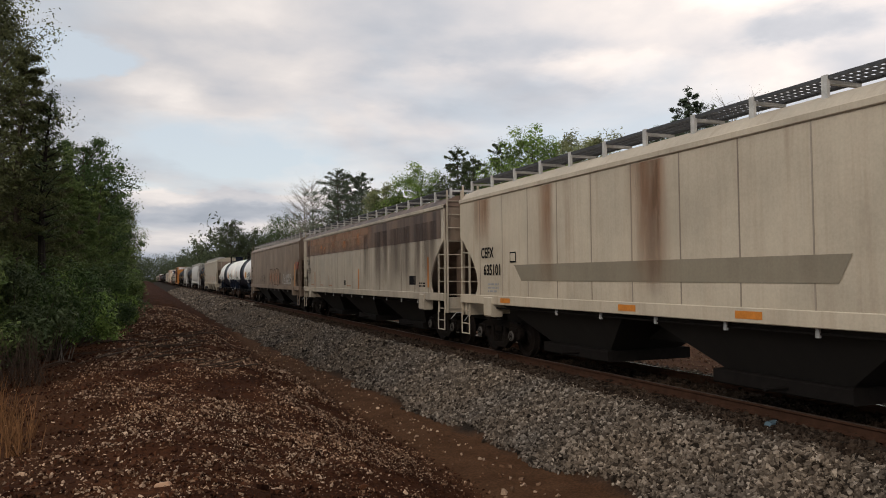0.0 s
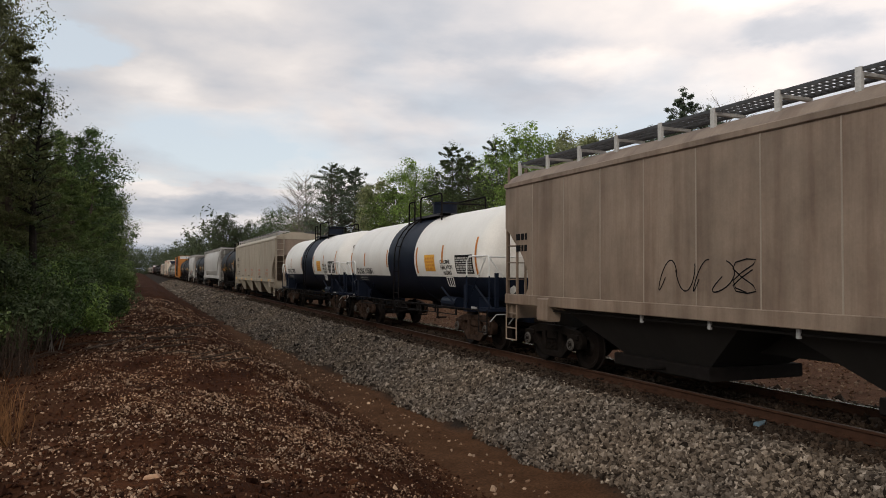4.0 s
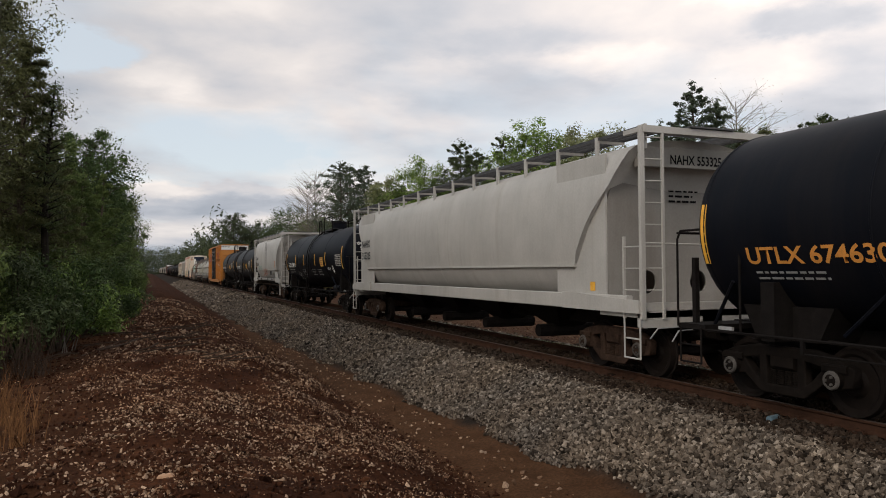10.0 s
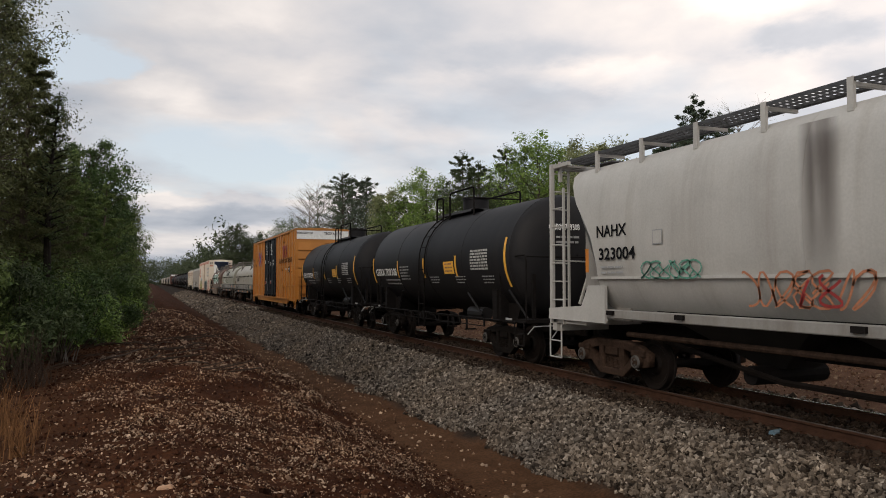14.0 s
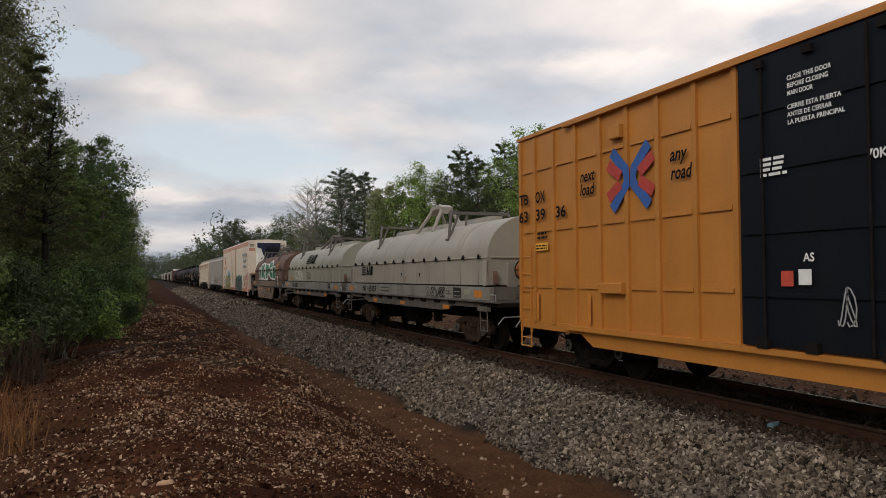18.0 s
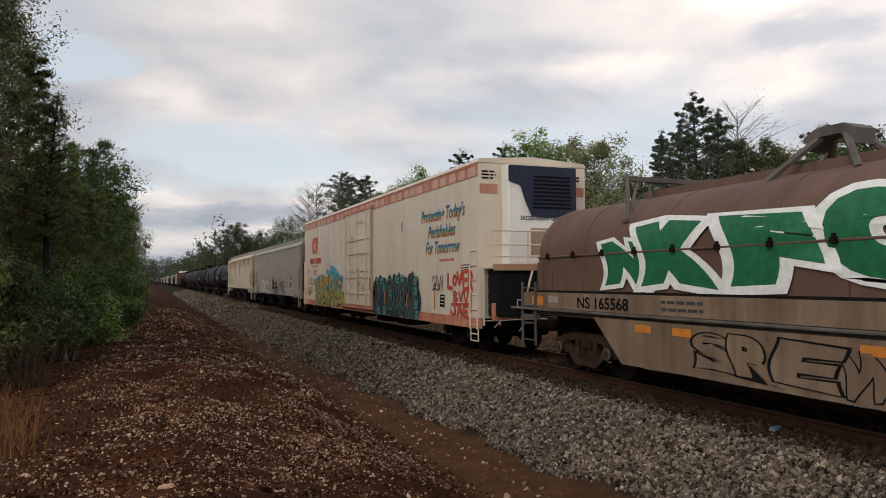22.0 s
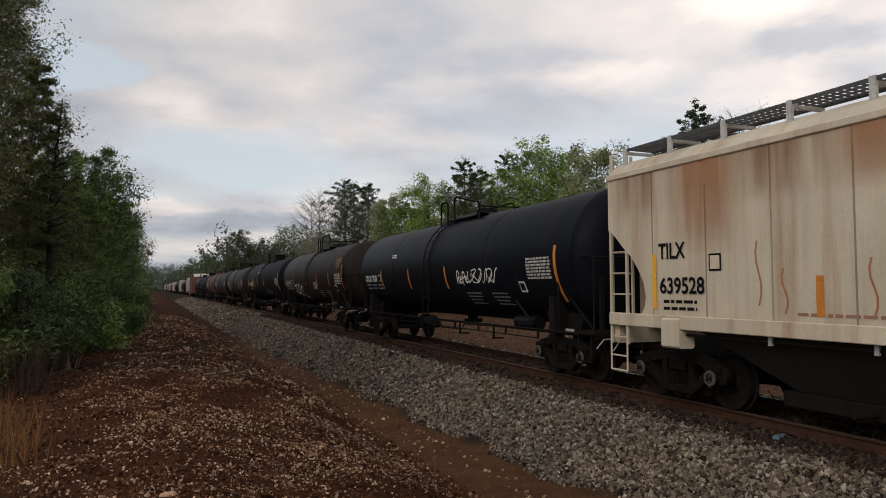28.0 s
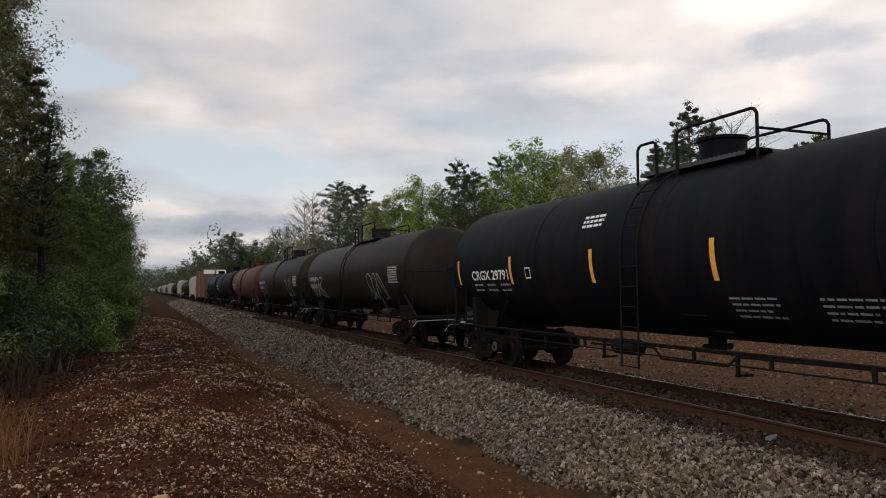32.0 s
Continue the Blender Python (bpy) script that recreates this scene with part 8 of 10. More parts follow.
    for u, z in ((2.4, 1.5), (3.2, 1.55), (3.68, 1.4), (4.3, 1.45), (4.6, 1.5), (5.3, 1.55), (6.2, 1.7)):
        ribbon([(u + 0.03 * math.sin(2.1 * i + u), z - 0.3 + 0.12 * i) for i in range(6)], 0.03, g, M_BLACK, c, "graffiti_line", 0.0172)
    for u in (3.41, 5.85):
        patch(u - 0.05, u + 0.05, 1.12, 1.55, g, M_ORANGE, c, "reflective_strip", 0.019)
    scrawl(8.1, 8.95, 1.65, 2.1, s, M_BLACK, c, 0.025, 35, 5)
    for strokes in ([[(9.38, 2.12), (9.36, 1.78)], [(9.38, 1.76), (9.66, 1.74)]], [[(9.84, 2.08), (9.74, 1.96), (9.82, 1.84), (9.96, 1.9), (9.96, 2.04), (9.84, 2.08)]], [[(10.06, 2.16), (10.18, 1.86)], [(10.36, 2.16), (10.2, 1.86)]],
                    [[(10.72, 2.2), (10.46, 2.16), (10.5, 1.74), (10.74, 1.74)], [(10.5, 1.96), (10.68, 1.98)]], [[(10.82, 1.72), (10.84, 2.16), (11.04, 2.1), (10.98, 1.94), (10.86, 1.94)], [(10.92, 1.92), (11.06, 1.72)]]):
        fat(strokes, 0.085, 0.012, s, M_RED, M_RED, c)
    for strokes in ([[(9.8, 1.38), (9.8, 1.64), (10.02, 1.6), (9.84, 1.52), (10.08, 1.44), (9.8, 1.38)]], [[(10.16, 1.64), (10.28, 1.4), (10.42, 1.66)]], [[(10.5, 1.64), (10.62, 1.38), (10.78, 1.66)]]):
        fat(strokes, 0.05, 0.01, s, M_RED, M_RED, c)
    for strokes in ([[(9.72, 1.3), (10.02, 1.3)], [(9.88, 1.3), (9.9, 1.08), (9.78, 1.0), (9.68, 1.08)]], [[(10.08, 1.0), (10.22, 1.3), (10.36, 1.0)], [(10.14, 1.12), (10.32, 1.12)]], [[(10.74, 1.28), (10.52, 1.26), (10.5, 1.02), (10.76, 1.02)], [(10.52, 1.14), (10.7, 1.15)]]):
        fat(strokes, 0.065, 0.012, on_side(w + 0.014), M_RED, M_RED, c)
    ribbon([(9.5, 1.0), (9.6, 1.3), (10.9, 1.34)], 0.05, s, M_RED, c)


def coil_car(station, hood, label, rust=False, number="", hoop=0.0):
    c = car_root("coil_car", label, "coil car", station)
    h, hw = 6.62, 1.34
    n = 36
    arc = [(-hw, 1.72), (-hw - 0.02, 2.47)] + [(-hw * math.cos(math.pi * i / n), 2.47 + 1.11 * math.sin(math.pi * i / n) ** 0.92) for i in range(n + 1)] + [(hw + 0.02, 2.47), (hw, 1.72)]
    hd = part("hood", Shape().along_y(arc, -h, h), hood, c, smooth=True)
    for s in (-1, 1):
        part("seam_rail", Shape().rod((s * (hw + 0.035), -h, 2.45), (s * (hw + 0.035), h, 2.45), 0.02, 6), hood, hd)
        part("seam_rail", Shape().rod((-hw + 0.08, s * (h + 0.03), 2.45), (hw - 0.08, s * (h + 0.03), 2.45), 0.02, 6), hood, hd)
        part("hood_foot", Shape().box(-hw - 0.06, -hw + 0.01, s * h - 0.1 * s - 0.1, s * h - 0.1 * s + 0.1, 1.72, 2.35, 0.01), hood, hd)
        part("guide_bracket", Shape().along_x([(s * h, 1.78), (s * (h + 0.13), 1.78), (s * (h + 0.07), 2.0), (s * h, 2.1)], -1.2, -1.08), P_HOODRUST, hd, "rusty wedge-shaped guide bracket")
    part("hood_sill", Shape().box(-hw - 0.05, hw + 0.05, -h - 0.03, h + 0.03, 1.69, 1.735), M_STEEL_DARK, hd)
    panel = Shape().box(-hw - 0.026, -hw - 0.012, -0.01, 0.01, 1.75, 2.44).mesh("panel_seam", hood)
    for k in range(11):
        o = part("panel_seam", panel, hood, hd); o.location = (0, -6.05 + 1.21 * k, 0)
    rib_arc = [(x * 1.006, 2.45 + (z - 2.45) * 1.006) for x, z in arc[1:-1]]
    for y in (-4.84, -2.42, 0.0, 2.42, 4.84):
        part("hood_rib", Shape().along_y(rib_arc, y - 0.012, y + 0.012), hood, hd, smooth=True)
    clip = Shape().box(-hw - 0.1, -hw - 0.02, -0.045, 0.045, 2.41, 2.49).box(-hw - 0.09, -hw - 0.05, -0.02, 0.02, 2.49, 2.54).mesh("clip", M_STEEL_DARK)
    for i in range(13):
        o = part("clip", clip, M_STEEL_DARK, hd); o.location = (0, -6.2 + i * 1.03, 0)
    part("ridge", Shape().along_y([(-0.2, 3.55), (-0.17, 3.72), (0.17, 3.72), (0.2, 3.55)], -4.4, 4.4), hood, hd)
    for y in (-3.5, 3.6):
        for s in (-1, 1):
            part("bracket_leg", Shape().rod((s * 1.14, y, 3.04), (s * 0.95, y + 0.28, 3.95), 0.045, 6).rod((s * 1.13, y, 3.06), (s * 0.7, y + 0.3, 3.86), 0.035, 6)
                 .rod((s * 0.55, y + 0.1, 3.46), (s * 0.42, y + 0.32, 3.84), 0.035, 6).box(min(s * 1.02, s * 1.22), max(s * 1.02, s * 1.22), y - 0.09, y + 0.09, 3.02, 3.08), P_DECK, hd)
        part("cross_bar", Shape().box(-1.0, 1.0, y + 0.24, y + 0.36, 3.84, 3.93, 0.02), P_DECK, hd)
    # lifting hoop: two pairs of legs under a short beam with a turned lip
    part("lifting_hoop", Shape().rod((-0.62, 0.8, 3.45), (-0.12, 0.42 - hoop, 4.3 - hoop), 0.06, 6).rod((-0.62, -0.8, 3.45), (-0.12, -0.42 + hoop, 4.3 - hoop), 0.06, 6).rod((0.62, 0.8, 3.45), (0.12, 0.42 - hoop, 4.3 - hoop), 0.06, 6)
         .rod((0.62, -0.8, 3.45), (0.12, -0.42 + hoop, 4.3 - hoop), 0.06, 6).along_x([(q * (1 - hoop), r - hoop) for q, r in ((-0.52, 4.1), (-0.56, 4.32), (-0.3, 4.42), (0.3, 4.42), (0.56, 4.32), (0.52, 4.1), (0.36, 4.22), (0.22, 4.28), (-0.22, 4.28), (-0.36, 4.22))], -0.2, 0.2), P_DECK if hoop else hood, hd, "steel lifting hoop on the ridge")
    deck = P_DECK
    for s in (-1, 1):
        x0, x1 = min(s * 1.52, s * 1.40), max(s * 1.52, s * 1.40)
        part("side_plate", Shape().box(x0, x1, -7.1, 7.1, 1.36, 1.69), P_RUSTSIDE if rust else P_SIDEPLATE, c)
        part("side_lip", Shape().box(min(s * 1.6, s * 1.4), max(s * 1.6, s * 1.4), -7.55, 7.55, 1.30, 1.35, 0.012), deck, c)
        if rust:
            part("side_girder", Shape().along_x([(-4.2, 1.25), (-3.3, 0.45), (3.3, 0.45), (4.2, 1.25)], x0 + s * 0.02, x1 + s * 0.02), P_RUSTSIDE, c, "deep plate girder with painted tags")
        else:
            part("side_girder", Shape().along_x([(-6.9, 1.3), (-6.2, 1.16), (-4.6, 1.16), (-3.9, 1.0), (3.9, 1.0), (4.6, 1.16), (6.2, 1.16), (6.9, 1.3)], min(s * 1.5, s * 1.38), max(s * 1.5, s * 1.38)), deck, c)
        part("end_plate", Shape().box(-1.4, 1.4, s * 7.0 - 0.03, s * 7.0 + 0.03, 1.36, 1.70), deck, c)
        part("end_platform", Shape().box(-1.5, 1.5, min(s * 6.9, s * 7.55), max(s * 6.9, s * 7.55), 1.2, 1.3, 0.01), M_STEEL_DARK, c)
        part("end_post", Shape().box(-0.45, 0.45, min(s * 6.7, s * 7.4), max(s * 6.7, s * 7.4), 0.62, 1.22), M_STEEL_DARK, c)
        part("step_bracket", Shape().box(-1.56, -1.44, s * 6.72 - 0.28, s * 6.72 + 0.28, 1.08, 1.2), deck, c)
    if not rust:
        # raised dark blocks paint in the shade of recesses under the lip
        notch = Shape().along_x([(-0.26, 1.29), (-0.19, 1.20), (0.19, 1.20), (0.26, 1.29)], -1.53, -1.502).mesh("notch", M_STEEL_DARK)
        for k in range(9):
            o = part("notch", notch, M_STEEL_DARK, c); o.location = (0, -4.6 + 1.15 * k, 0)
        for u in (-3.2, 0.0, 3.9):
            patch(u, u + 0.5, 1.04, 1.16, on_side(1.5), M_ORANGE, c, "reflective_strip")
    part("deck", Shape().box(-1.4, 1.4, -7.1, 7.1, 1.2, 1.35), deck, c)
    part("centre_sill", Shape().box(-0.3, 0.3, -7.4, 7.4, 0.72, 1.2), M_STEEL_DARK, c)
    part("underbody_tank", Shape().rod((-0.75, -0.4, 0.66), (-0.75, 0.95, 0.66), 0.27, 14), M_STEEL_DARK, c)
    for y in (-2.6, 2.2):
        part("brake_rigging", Shape().rod((-0.9, y, 0.72), (-0.9, y + 1.4, 0.68), 0.025, 6).box(-1.0, -0.8, y + 0.5, y + 0.75, 0.55, 1.02), M_STEEL_DARK, c)
    for s in (-1, 1):
        truck(c, s * 5.15, True, "rusty")
        if rust:
            ladder(c, (-1.55, s * 6.45), (-1.55, s * 7.05), 0.52, 1.92, deck)
        else:
            stirrup(c, -1.5, s * 6.5, s * 6.92, 1.1, deck, 0.58)
        part("grab_iron", Shape().tube([(-1.5, s * 7.4, 1.35), (-1.5, s * 7.4, 1.5), (-1.5, s * 7.05, 1.5), (-1.5, s * 7.05, 1.36)], 0.014, 6), M_GREYMARK, c)
        coupler(c, s * 7.3, s)
        patch(s * 6.4 - 0.25, s * 6.4 + 0.25, 1.42, 1.6, on_side(1.52), M_ORANGE, c, "reflective_strip")
        patch(s * 5.72 - 0.2, s * 5.72 + 0.2, 1.48, 1.62, on_side(1.53), P_HOOD, c, "sign_plate")
    patch(4.75, 5.3, 1.38, 1.66, on_side(1.52), P_BIN, c, "data_panel", 0.002); stripes([(4.82, 5.24, 1.42 + 0.12 * i, 0.02) for i in range(2)], on_side(1.526), M_GREYMARK, c)
    block(-2.2, 1.56, 2, 1.0, on_side(1.52), M_HOODMARK, c, 0.05, 0.12); block(4.2, 1.54, 2, 0.35, on_side(1.52), M_HOODMARK, c, 0.03, 0.08)
    e = on_end(-7.03)
    if number:
        text(number, 0.2, -0.05, 1.53, e, M_BLACK, c, 0.95, 0.003, width=1.05)
    for i in range(3):
        block(-0.75 + 0.75 * (i % 2), 1.48 - 0.05 * i, 2, 0.6, e, M_HOODMARK, c, 0.025, 0.06)
    # hand brake on the hood's end, its housing rusted orange
    hand_brake(c, -7.12, -0.55, 2.12)
    part("brake_housing", Shape().rod((-0.55, -7.115, 2.12), (-0.55, -6.94, 2.12), 0.2, 14), P_RUSTORANGE, c, "orange-rusted brake housing", True)
    part("brake_stand", Shape().box(-0.95, -0.68, -7.0, -6.9, 1.7, 2.3, 0.02), P_SIDEPLATE, c)
    return c


P_SIDEPLATE = paint("pale_grimy_side_plate", (0.25, 0.24, 0.21), (0.10, 0.065, 0.045), 0.55, 0.45, 0.7, 0.65)
P_RUSTSIDE = paint("rust_stained_side_plate", (0.24, 0.165, 0.11), (0.09, 0.045, 0.028), 0.65, 0.42, 0.68, 0.7, 0.25)
P_RUSTORANGE = paint("orange_rust", (0.38, 0.14, 0.05), (0.12, 0.05, 0.03), 0.6, 0.45, 0.7, 0.85)
M_NAVYPANEL = plain("navy_plastic_panel", (0.018, 0.025, 0.05), 0.5)
M_EMBLEM = plain("orange_red_marking", (0.52, 0.12, 0.05), 0.6, 0.0, 0.15)
M_REEFERMARK = plain("brown_print", (0.30, 0.15, 0.10), 0.7, 0.0, 0.2)
M_HOODMARK = plain("dark_print", (0.05, 0.05, 0.05), 0.7, 0.0, 0.2)


def bars_emblem(u, z, k, surf, c, mat):
    """Owner's mark as plain slanting bars beside two blocks."""
    for i in range(5):
        decal("emblem_shape", [(u + 0.1 * k * i * 0.25, z + k * 0.1 * i), (u + 0.95 * k, z + k * 0.1 * i), (u + 0.97 * k, z + k * (0.1 * i + 0.06)), (u + 0.02 * k + 0.1 * k * i * 0.25, z + k * (0.1 * i + 0.06))], [(0, 1, 2, 3)], surf, mat, c)
    for a, b in ((1.02, 1.2), (1.42, 1.56), (1.66, 2.1)):
        pts = [(u + a * k, z), (u + b * k, z), (u + (b + 0.1) * k, z + 0.46 * k), (u + (a + 0.1) * k, z + 0.46 * k)]
        decal("emblem_shape", pts, [(0, 1, 2, 3)], surf, mat, c)
    decal("emblem_shape", [(u + 1.1 * k, z + 0.46 * k), (u + 1.24 * k, z + 0.46 * k), (u + 1.52 * k, z), (u + 1.38 * k, z)], [(0, 1, 2, 3)], surf, mat, c, 0.003)


def on_hood(u, z, lift=0.0):
    if z <= 2.47:
        return (-1.362 - lift, -u, z)
    t = math.asin(max(0.0, min(0.97, (z - 2.47) / 1.11)) ** (1 / 0.92))
    return (-(1.355 + lift) * math.cos(t) - 0.006, -u, z + 0.012 + lift * 0.5)


def front_cars():
    # cream hopper with a grey patch band
    c, h, s = hopper("cream covered hopper car with rust streaks and a grey patched band", 8.1, 20.0, P_BEIGE)
    decal("paint_patch", [(-6.55, 1.86), (1.6, 1.84), (1.8, 2.2), (-6.9, 2.22)], [(0, 1, 2, 3)], s, P_PATCH, c, 0.003)
    for u, wd, z, m in ((-5.8, 0.7, 1.55, M_STREAK), (-2.7, 1.3, 1.55, M_STREAK), (-2.4, 0.6, 1.55, M_STREAK), (-2.0, 0.3, 1.55, M_STREAK), (-9.2, 1.2, 2.6, M_STREAK), (3.5, 1.6, 2.8, M_STREAK), (7.5, 1.5, 1.6, M_STREAK)):
        patch(u, u + wd, z, 3.88, s, m, c, "rust_streak", 0.004)
    text("CEFX", 0.36, -8.67, 2.42, s, M_BLACK, c, 0.9, 0.008, width=0.72)
    text("635101", 0.36, -8.52, 2.0, s, M_BLACK, c, 0.9, 0.012, width=0.92)
    patch(-7.1, -6.8, 2.28, 2.52, s, M_BLACK, c, "test_mark", 0.006); patch(-7.07, -6.83, 2.31, 2.49, s, P_BEIGE, c, "test_mark", 0.009)
    block(-8.3, 1.75, 3, 0.6, s, M_GREYMARK, c)
    for u in (-7.6, -2.9, -0.1, 4.4):
        patch(u, u + 0.5, 1.34, 1.45, on_side(1.62), M_ORANGE, c, "reflective_strip")
    # stained hopper with a pale stripe
    c, h, s = hopper("grey covered hopper car with brown rust stains above a pale stripe", 29.24, 19.9, P_STAINED, top=P_STAINBAND)
    patch(-9.4, 9.75, 3.06, 3.88, s, P_STAINBAND, c, "stained_band", 0.004)
    for i in range(9):
        patch(-9.5 + 1.25 * i, -7.0 + 1.25 * i, 3.0, 3.87, s, M_BANDWASH, c, "rust_wash", 0.006 + 0.0006 * (i % 3))
    for i, (u, wd) in enumerate(((1.6, 0.8), (3.0, 1.3), (4.1, 0.7), (4.9, 1.5), (6.2, 1.0), (7.3, 1.2), (8.2, 1.3))):
        patch(u, u + wd, 1.52, 3.6, s, M_STREAKDARK, c, "rust_streak", 0.009 + 0.0008 * (i % 2))
    for u, wd, z0, z1 in ((-6.0, 0.7, 3.0, 3.5), (-5.2, 0.5, 3.05, 3.4), (-3.6, 0.6, 3.08, 3.6), (-1.6, 0.7, 3.1, 3.5), (0.6, 0.6, 3.15, 3.7)):
        patch(u, u + wd, z0, z1, s, M_STREAKORANGE, c, "rust_spot", 0.010)
    for u in (-8.1, -6.0, -4.2, -0.9):
        ribbon([(u, 2.05), (u + 0.06, 1.62), (u + 0.7, 1.62)], 0.035, s, M_RUSTMARK, c)
    patch(-9.85, -9.2, 2.0, 3.88, s, P_BEIGE, c, "paint_patch", 0.010)
    patch(-8.9, -8.2, 1.6, 3.88, s, M_STREAKDARK, c, "rust_streak", 0.012)
    text("TILX", 0.36, -9.0, 2.62, s, M_BLACK, c, 0.9, 0.012); text("637339", 0.36, -9.0, 2.2, s, M_BLACK, c, 0.9, 0.012)
    block(-8.8, 1.9, 3, 0.6, s, M_GREYMARK, c)
    patch(7.0, 7.6, 1.72, 2.0, s, M_BLACK, c, "data_panel"); patch(-1.4, -1.1, 1.65, 1.85, s, M_STEEL_DARK, c, "data_panel")
    for u, z in ((8.65, 2.1), (-7.2, 1.8), (0.9, 1.85)):
        patch(u, u + 0.12, z - 0.45, z + 0.45, s, M_ORANGE, c, "reflective_strip", 0.006)
    block(7.9, 1.75, 2, 0.55, s, M_BLACK, c)
    # brown-grey hopper with sprayed loops
    c, h, s = hopper("brown-grey covered hopper car with orange sprayed loops", 50.57, 20.05, P_BROWNGREY)
    bubbles(-0.4, 3.5, 1.5, 2.56, 6, s, P_RUSTLOOP, M_BLACK, c, 41, M_RUSTMARK, 0.03)
    ribbon([(3.9 + 0.28 * math.cos(0.42 * i), 1.95 + 0.3 * math.sin(0.42 * i)) for i in range(16)], 0.04, s, M_BLACK, c, "spray_line", 0.006)
    scrawl(4.6, 6.9, 1.58, 2.4, s, M_GREYMARK, c, 0.025, 42, 6); scrawl(5.0, 7.9, 1.6, 2.2, s, M_WHITE, c, 0.018, 45, 8)
    scrawl(-4.6, -2.6, 1.7, 2.2, s, M_BLACK, c, 0.02, 44, 5)
    scrawl(8.7, 9.8, 2.45, 2.85, s, M_RED, c, 0.035, 43, 5)
    patch(8.72, 8.9, 1.5, 2.75, s, M_MARKORANGE, c, "reflective_strip", 0.006)
    patch(7.1, 7.5, 1.68, 1.95, s, M_BLACK, c, "data_panel"); block(8.1, 2.0, 3, 0.5, s, M_BLACK, c)
    block(-9.5, 2.7, 2, 0.5, s, M_BLACK, c, 0.14, 0.25)
    # white and navy tanks
    for st, num in ((68.5, "OLNX 116061"), (83.1, "OLNX 117098")):
        c, t = tank("white pressure tank car with dark navy belly and centre band", st, 13.2, P_TANKWHITE, 1.4, 2.42, True, (-1.3, 1.3, P_NAVY), 1.86, P_NAVY, 1.45, end_rail=M_WHITE)
        for u, z in ((4.83, 1.42),):
            decal("placard", [(u, z - 0.2), (u + 0.2, z), (u, z + 0.2), (u - 0.2, z)], [(0, 1, 2, 3)], on_tank(1.405, 2.42), M_WHITE, c, 0.03); text("1017", 0.11, u - 0.13, z - 0.04, on_tank(1.405, 2.42), M_BLACK, c, 0.9, 0.042)
        text(num, 0.3, -5.35, 1.93, t, M_BLACK, c, 1.0, width=2.05)
        block(-5.2, 1.75, 2, 1.0, on_tank(1.402, 2.42), M_GREYMARK, c)
        for u, z, hh in ((-6.05, 2.35, 0.4), (-4.2, 2.45, 0.25), (-1.45, 2.45, 0.3), (1.5, 2.35, 0.4), (3.6, 2.5, 0.25), (5.85, 2.4, 0.5)):
            tank_stripe(c, t, u, z, hh, M_ORANGE)
        patch(4.5, 5.65, 1.95, 2.45, t, M_BLACK, c, "data_panel", steps=3); data_panel(c, on_tank(1.405, 2.42), 5.08, 2.2, 1.03, 0.42)
        text("CHLORINE", 0.16, 3.42, 2.22, t, M_BLACK, c, 0.9); text("INHALATION", 0.16, 3.4, 2.07, t, M_BLACK, c, 0.9); text("HAZARD", 0.16, 3.55, 1.92, t, M_BLACK, c, 0.9)
        stripes([(2.28, 2.95, 2.06 + 0.1 * i, 0.06) for i in range(4)], on_tank(1.405, 2.42), M_MARKORANGE, c, "placard_print"); patch(2.2, 3.0, 2.02, 2.5, t, M_YELLOW, c, "placard", steps=3)
        decal("placard", [(-0.62, 1.41), (-0.5, 1.54), (-0.62, 1.67), (-0.74, 1.54)], [(0, 1, 2, 3)], on_head(6.6, 1.4, 2.42), M_WHITE, c, 0.03, "white diamond placard")
        e = lambda u, z, lift=0.0: (u * 0.75 - 0.75, -6.6 + 0.62 * (1 - math.sqrt(max(0.02, 1 - ((u * 0.75 - 0.75) ** 2 + (z - 2.42) ** 2) / 1.97))) - 0.03, z)
        text(num, 0.2, 0.0, 3.0, e, M_BLACK, c, 0.9)
        block(0.2, 2.8, 2, 0.9, e, M_GREYMARK, c, 0.05, 0.12)
        part("placard_rack", Shape().tube([(-1.42, -4.0, 1.84), (-1.37, -4.1, 1.6), (-1.37, -4.5, 1.6), (-1.42, -4.45, 1.84), (-1.42, -4.0, 1.84)], 0.011, 5).rod((-1.41, -4.16, 1.83), (-1.37, -4.24, 1.6), 0.009, 5).rod((-1.41, -4.3, 1.83), (-1.37, -4.37, 1.6), 0.009, 5), M_LIGHTPOST, c)
    # tan hopper with separate bins
    c, h, s = hopper("tan-grey covered hopper car with four pointed discharge bins", 101.44, 19.85, P_TAN, "paint", zs=1.3, ze=4.0)
    text("AOKX", 0.44, -8.45, 2.8, s, M_BLACK, c, 0.95, 0.008, width=1.0); text("79538", 0.44, -8.45, 2.3, s, M_BLACK, c, 0.95, 0.008, width=1.15)
    text("LD LMT", 0.15, -8.38, 1.9, s, M_BLACK, c, 0.95, 0.008); text("LT WT", 0.15, -8.38, 1.7, s, M_BLACK, c, 0.95, 0.008); block(-7.6, 1.92, 2, 0.6, s, M_BLACK, c, 0.1, 0.2)
    patch(-7.1, -6.85, 2.85, 3.1, s, M_BLACK, c, "test_mark", 0.004); patch(-7.07, -6.88, 2.88, 3.07, s, P_TAN, c, "test_mark", 0.008)
    for u in (-9.2, -5.6, -3.2, -0.2, 4.6, 7.6):
        patch(u, u + (0.9 if u in (-9.2, 7.6) else 0.5), 1.33, 1.47, on_side(1.62), M_YELLOW, c, "reflective_strip")
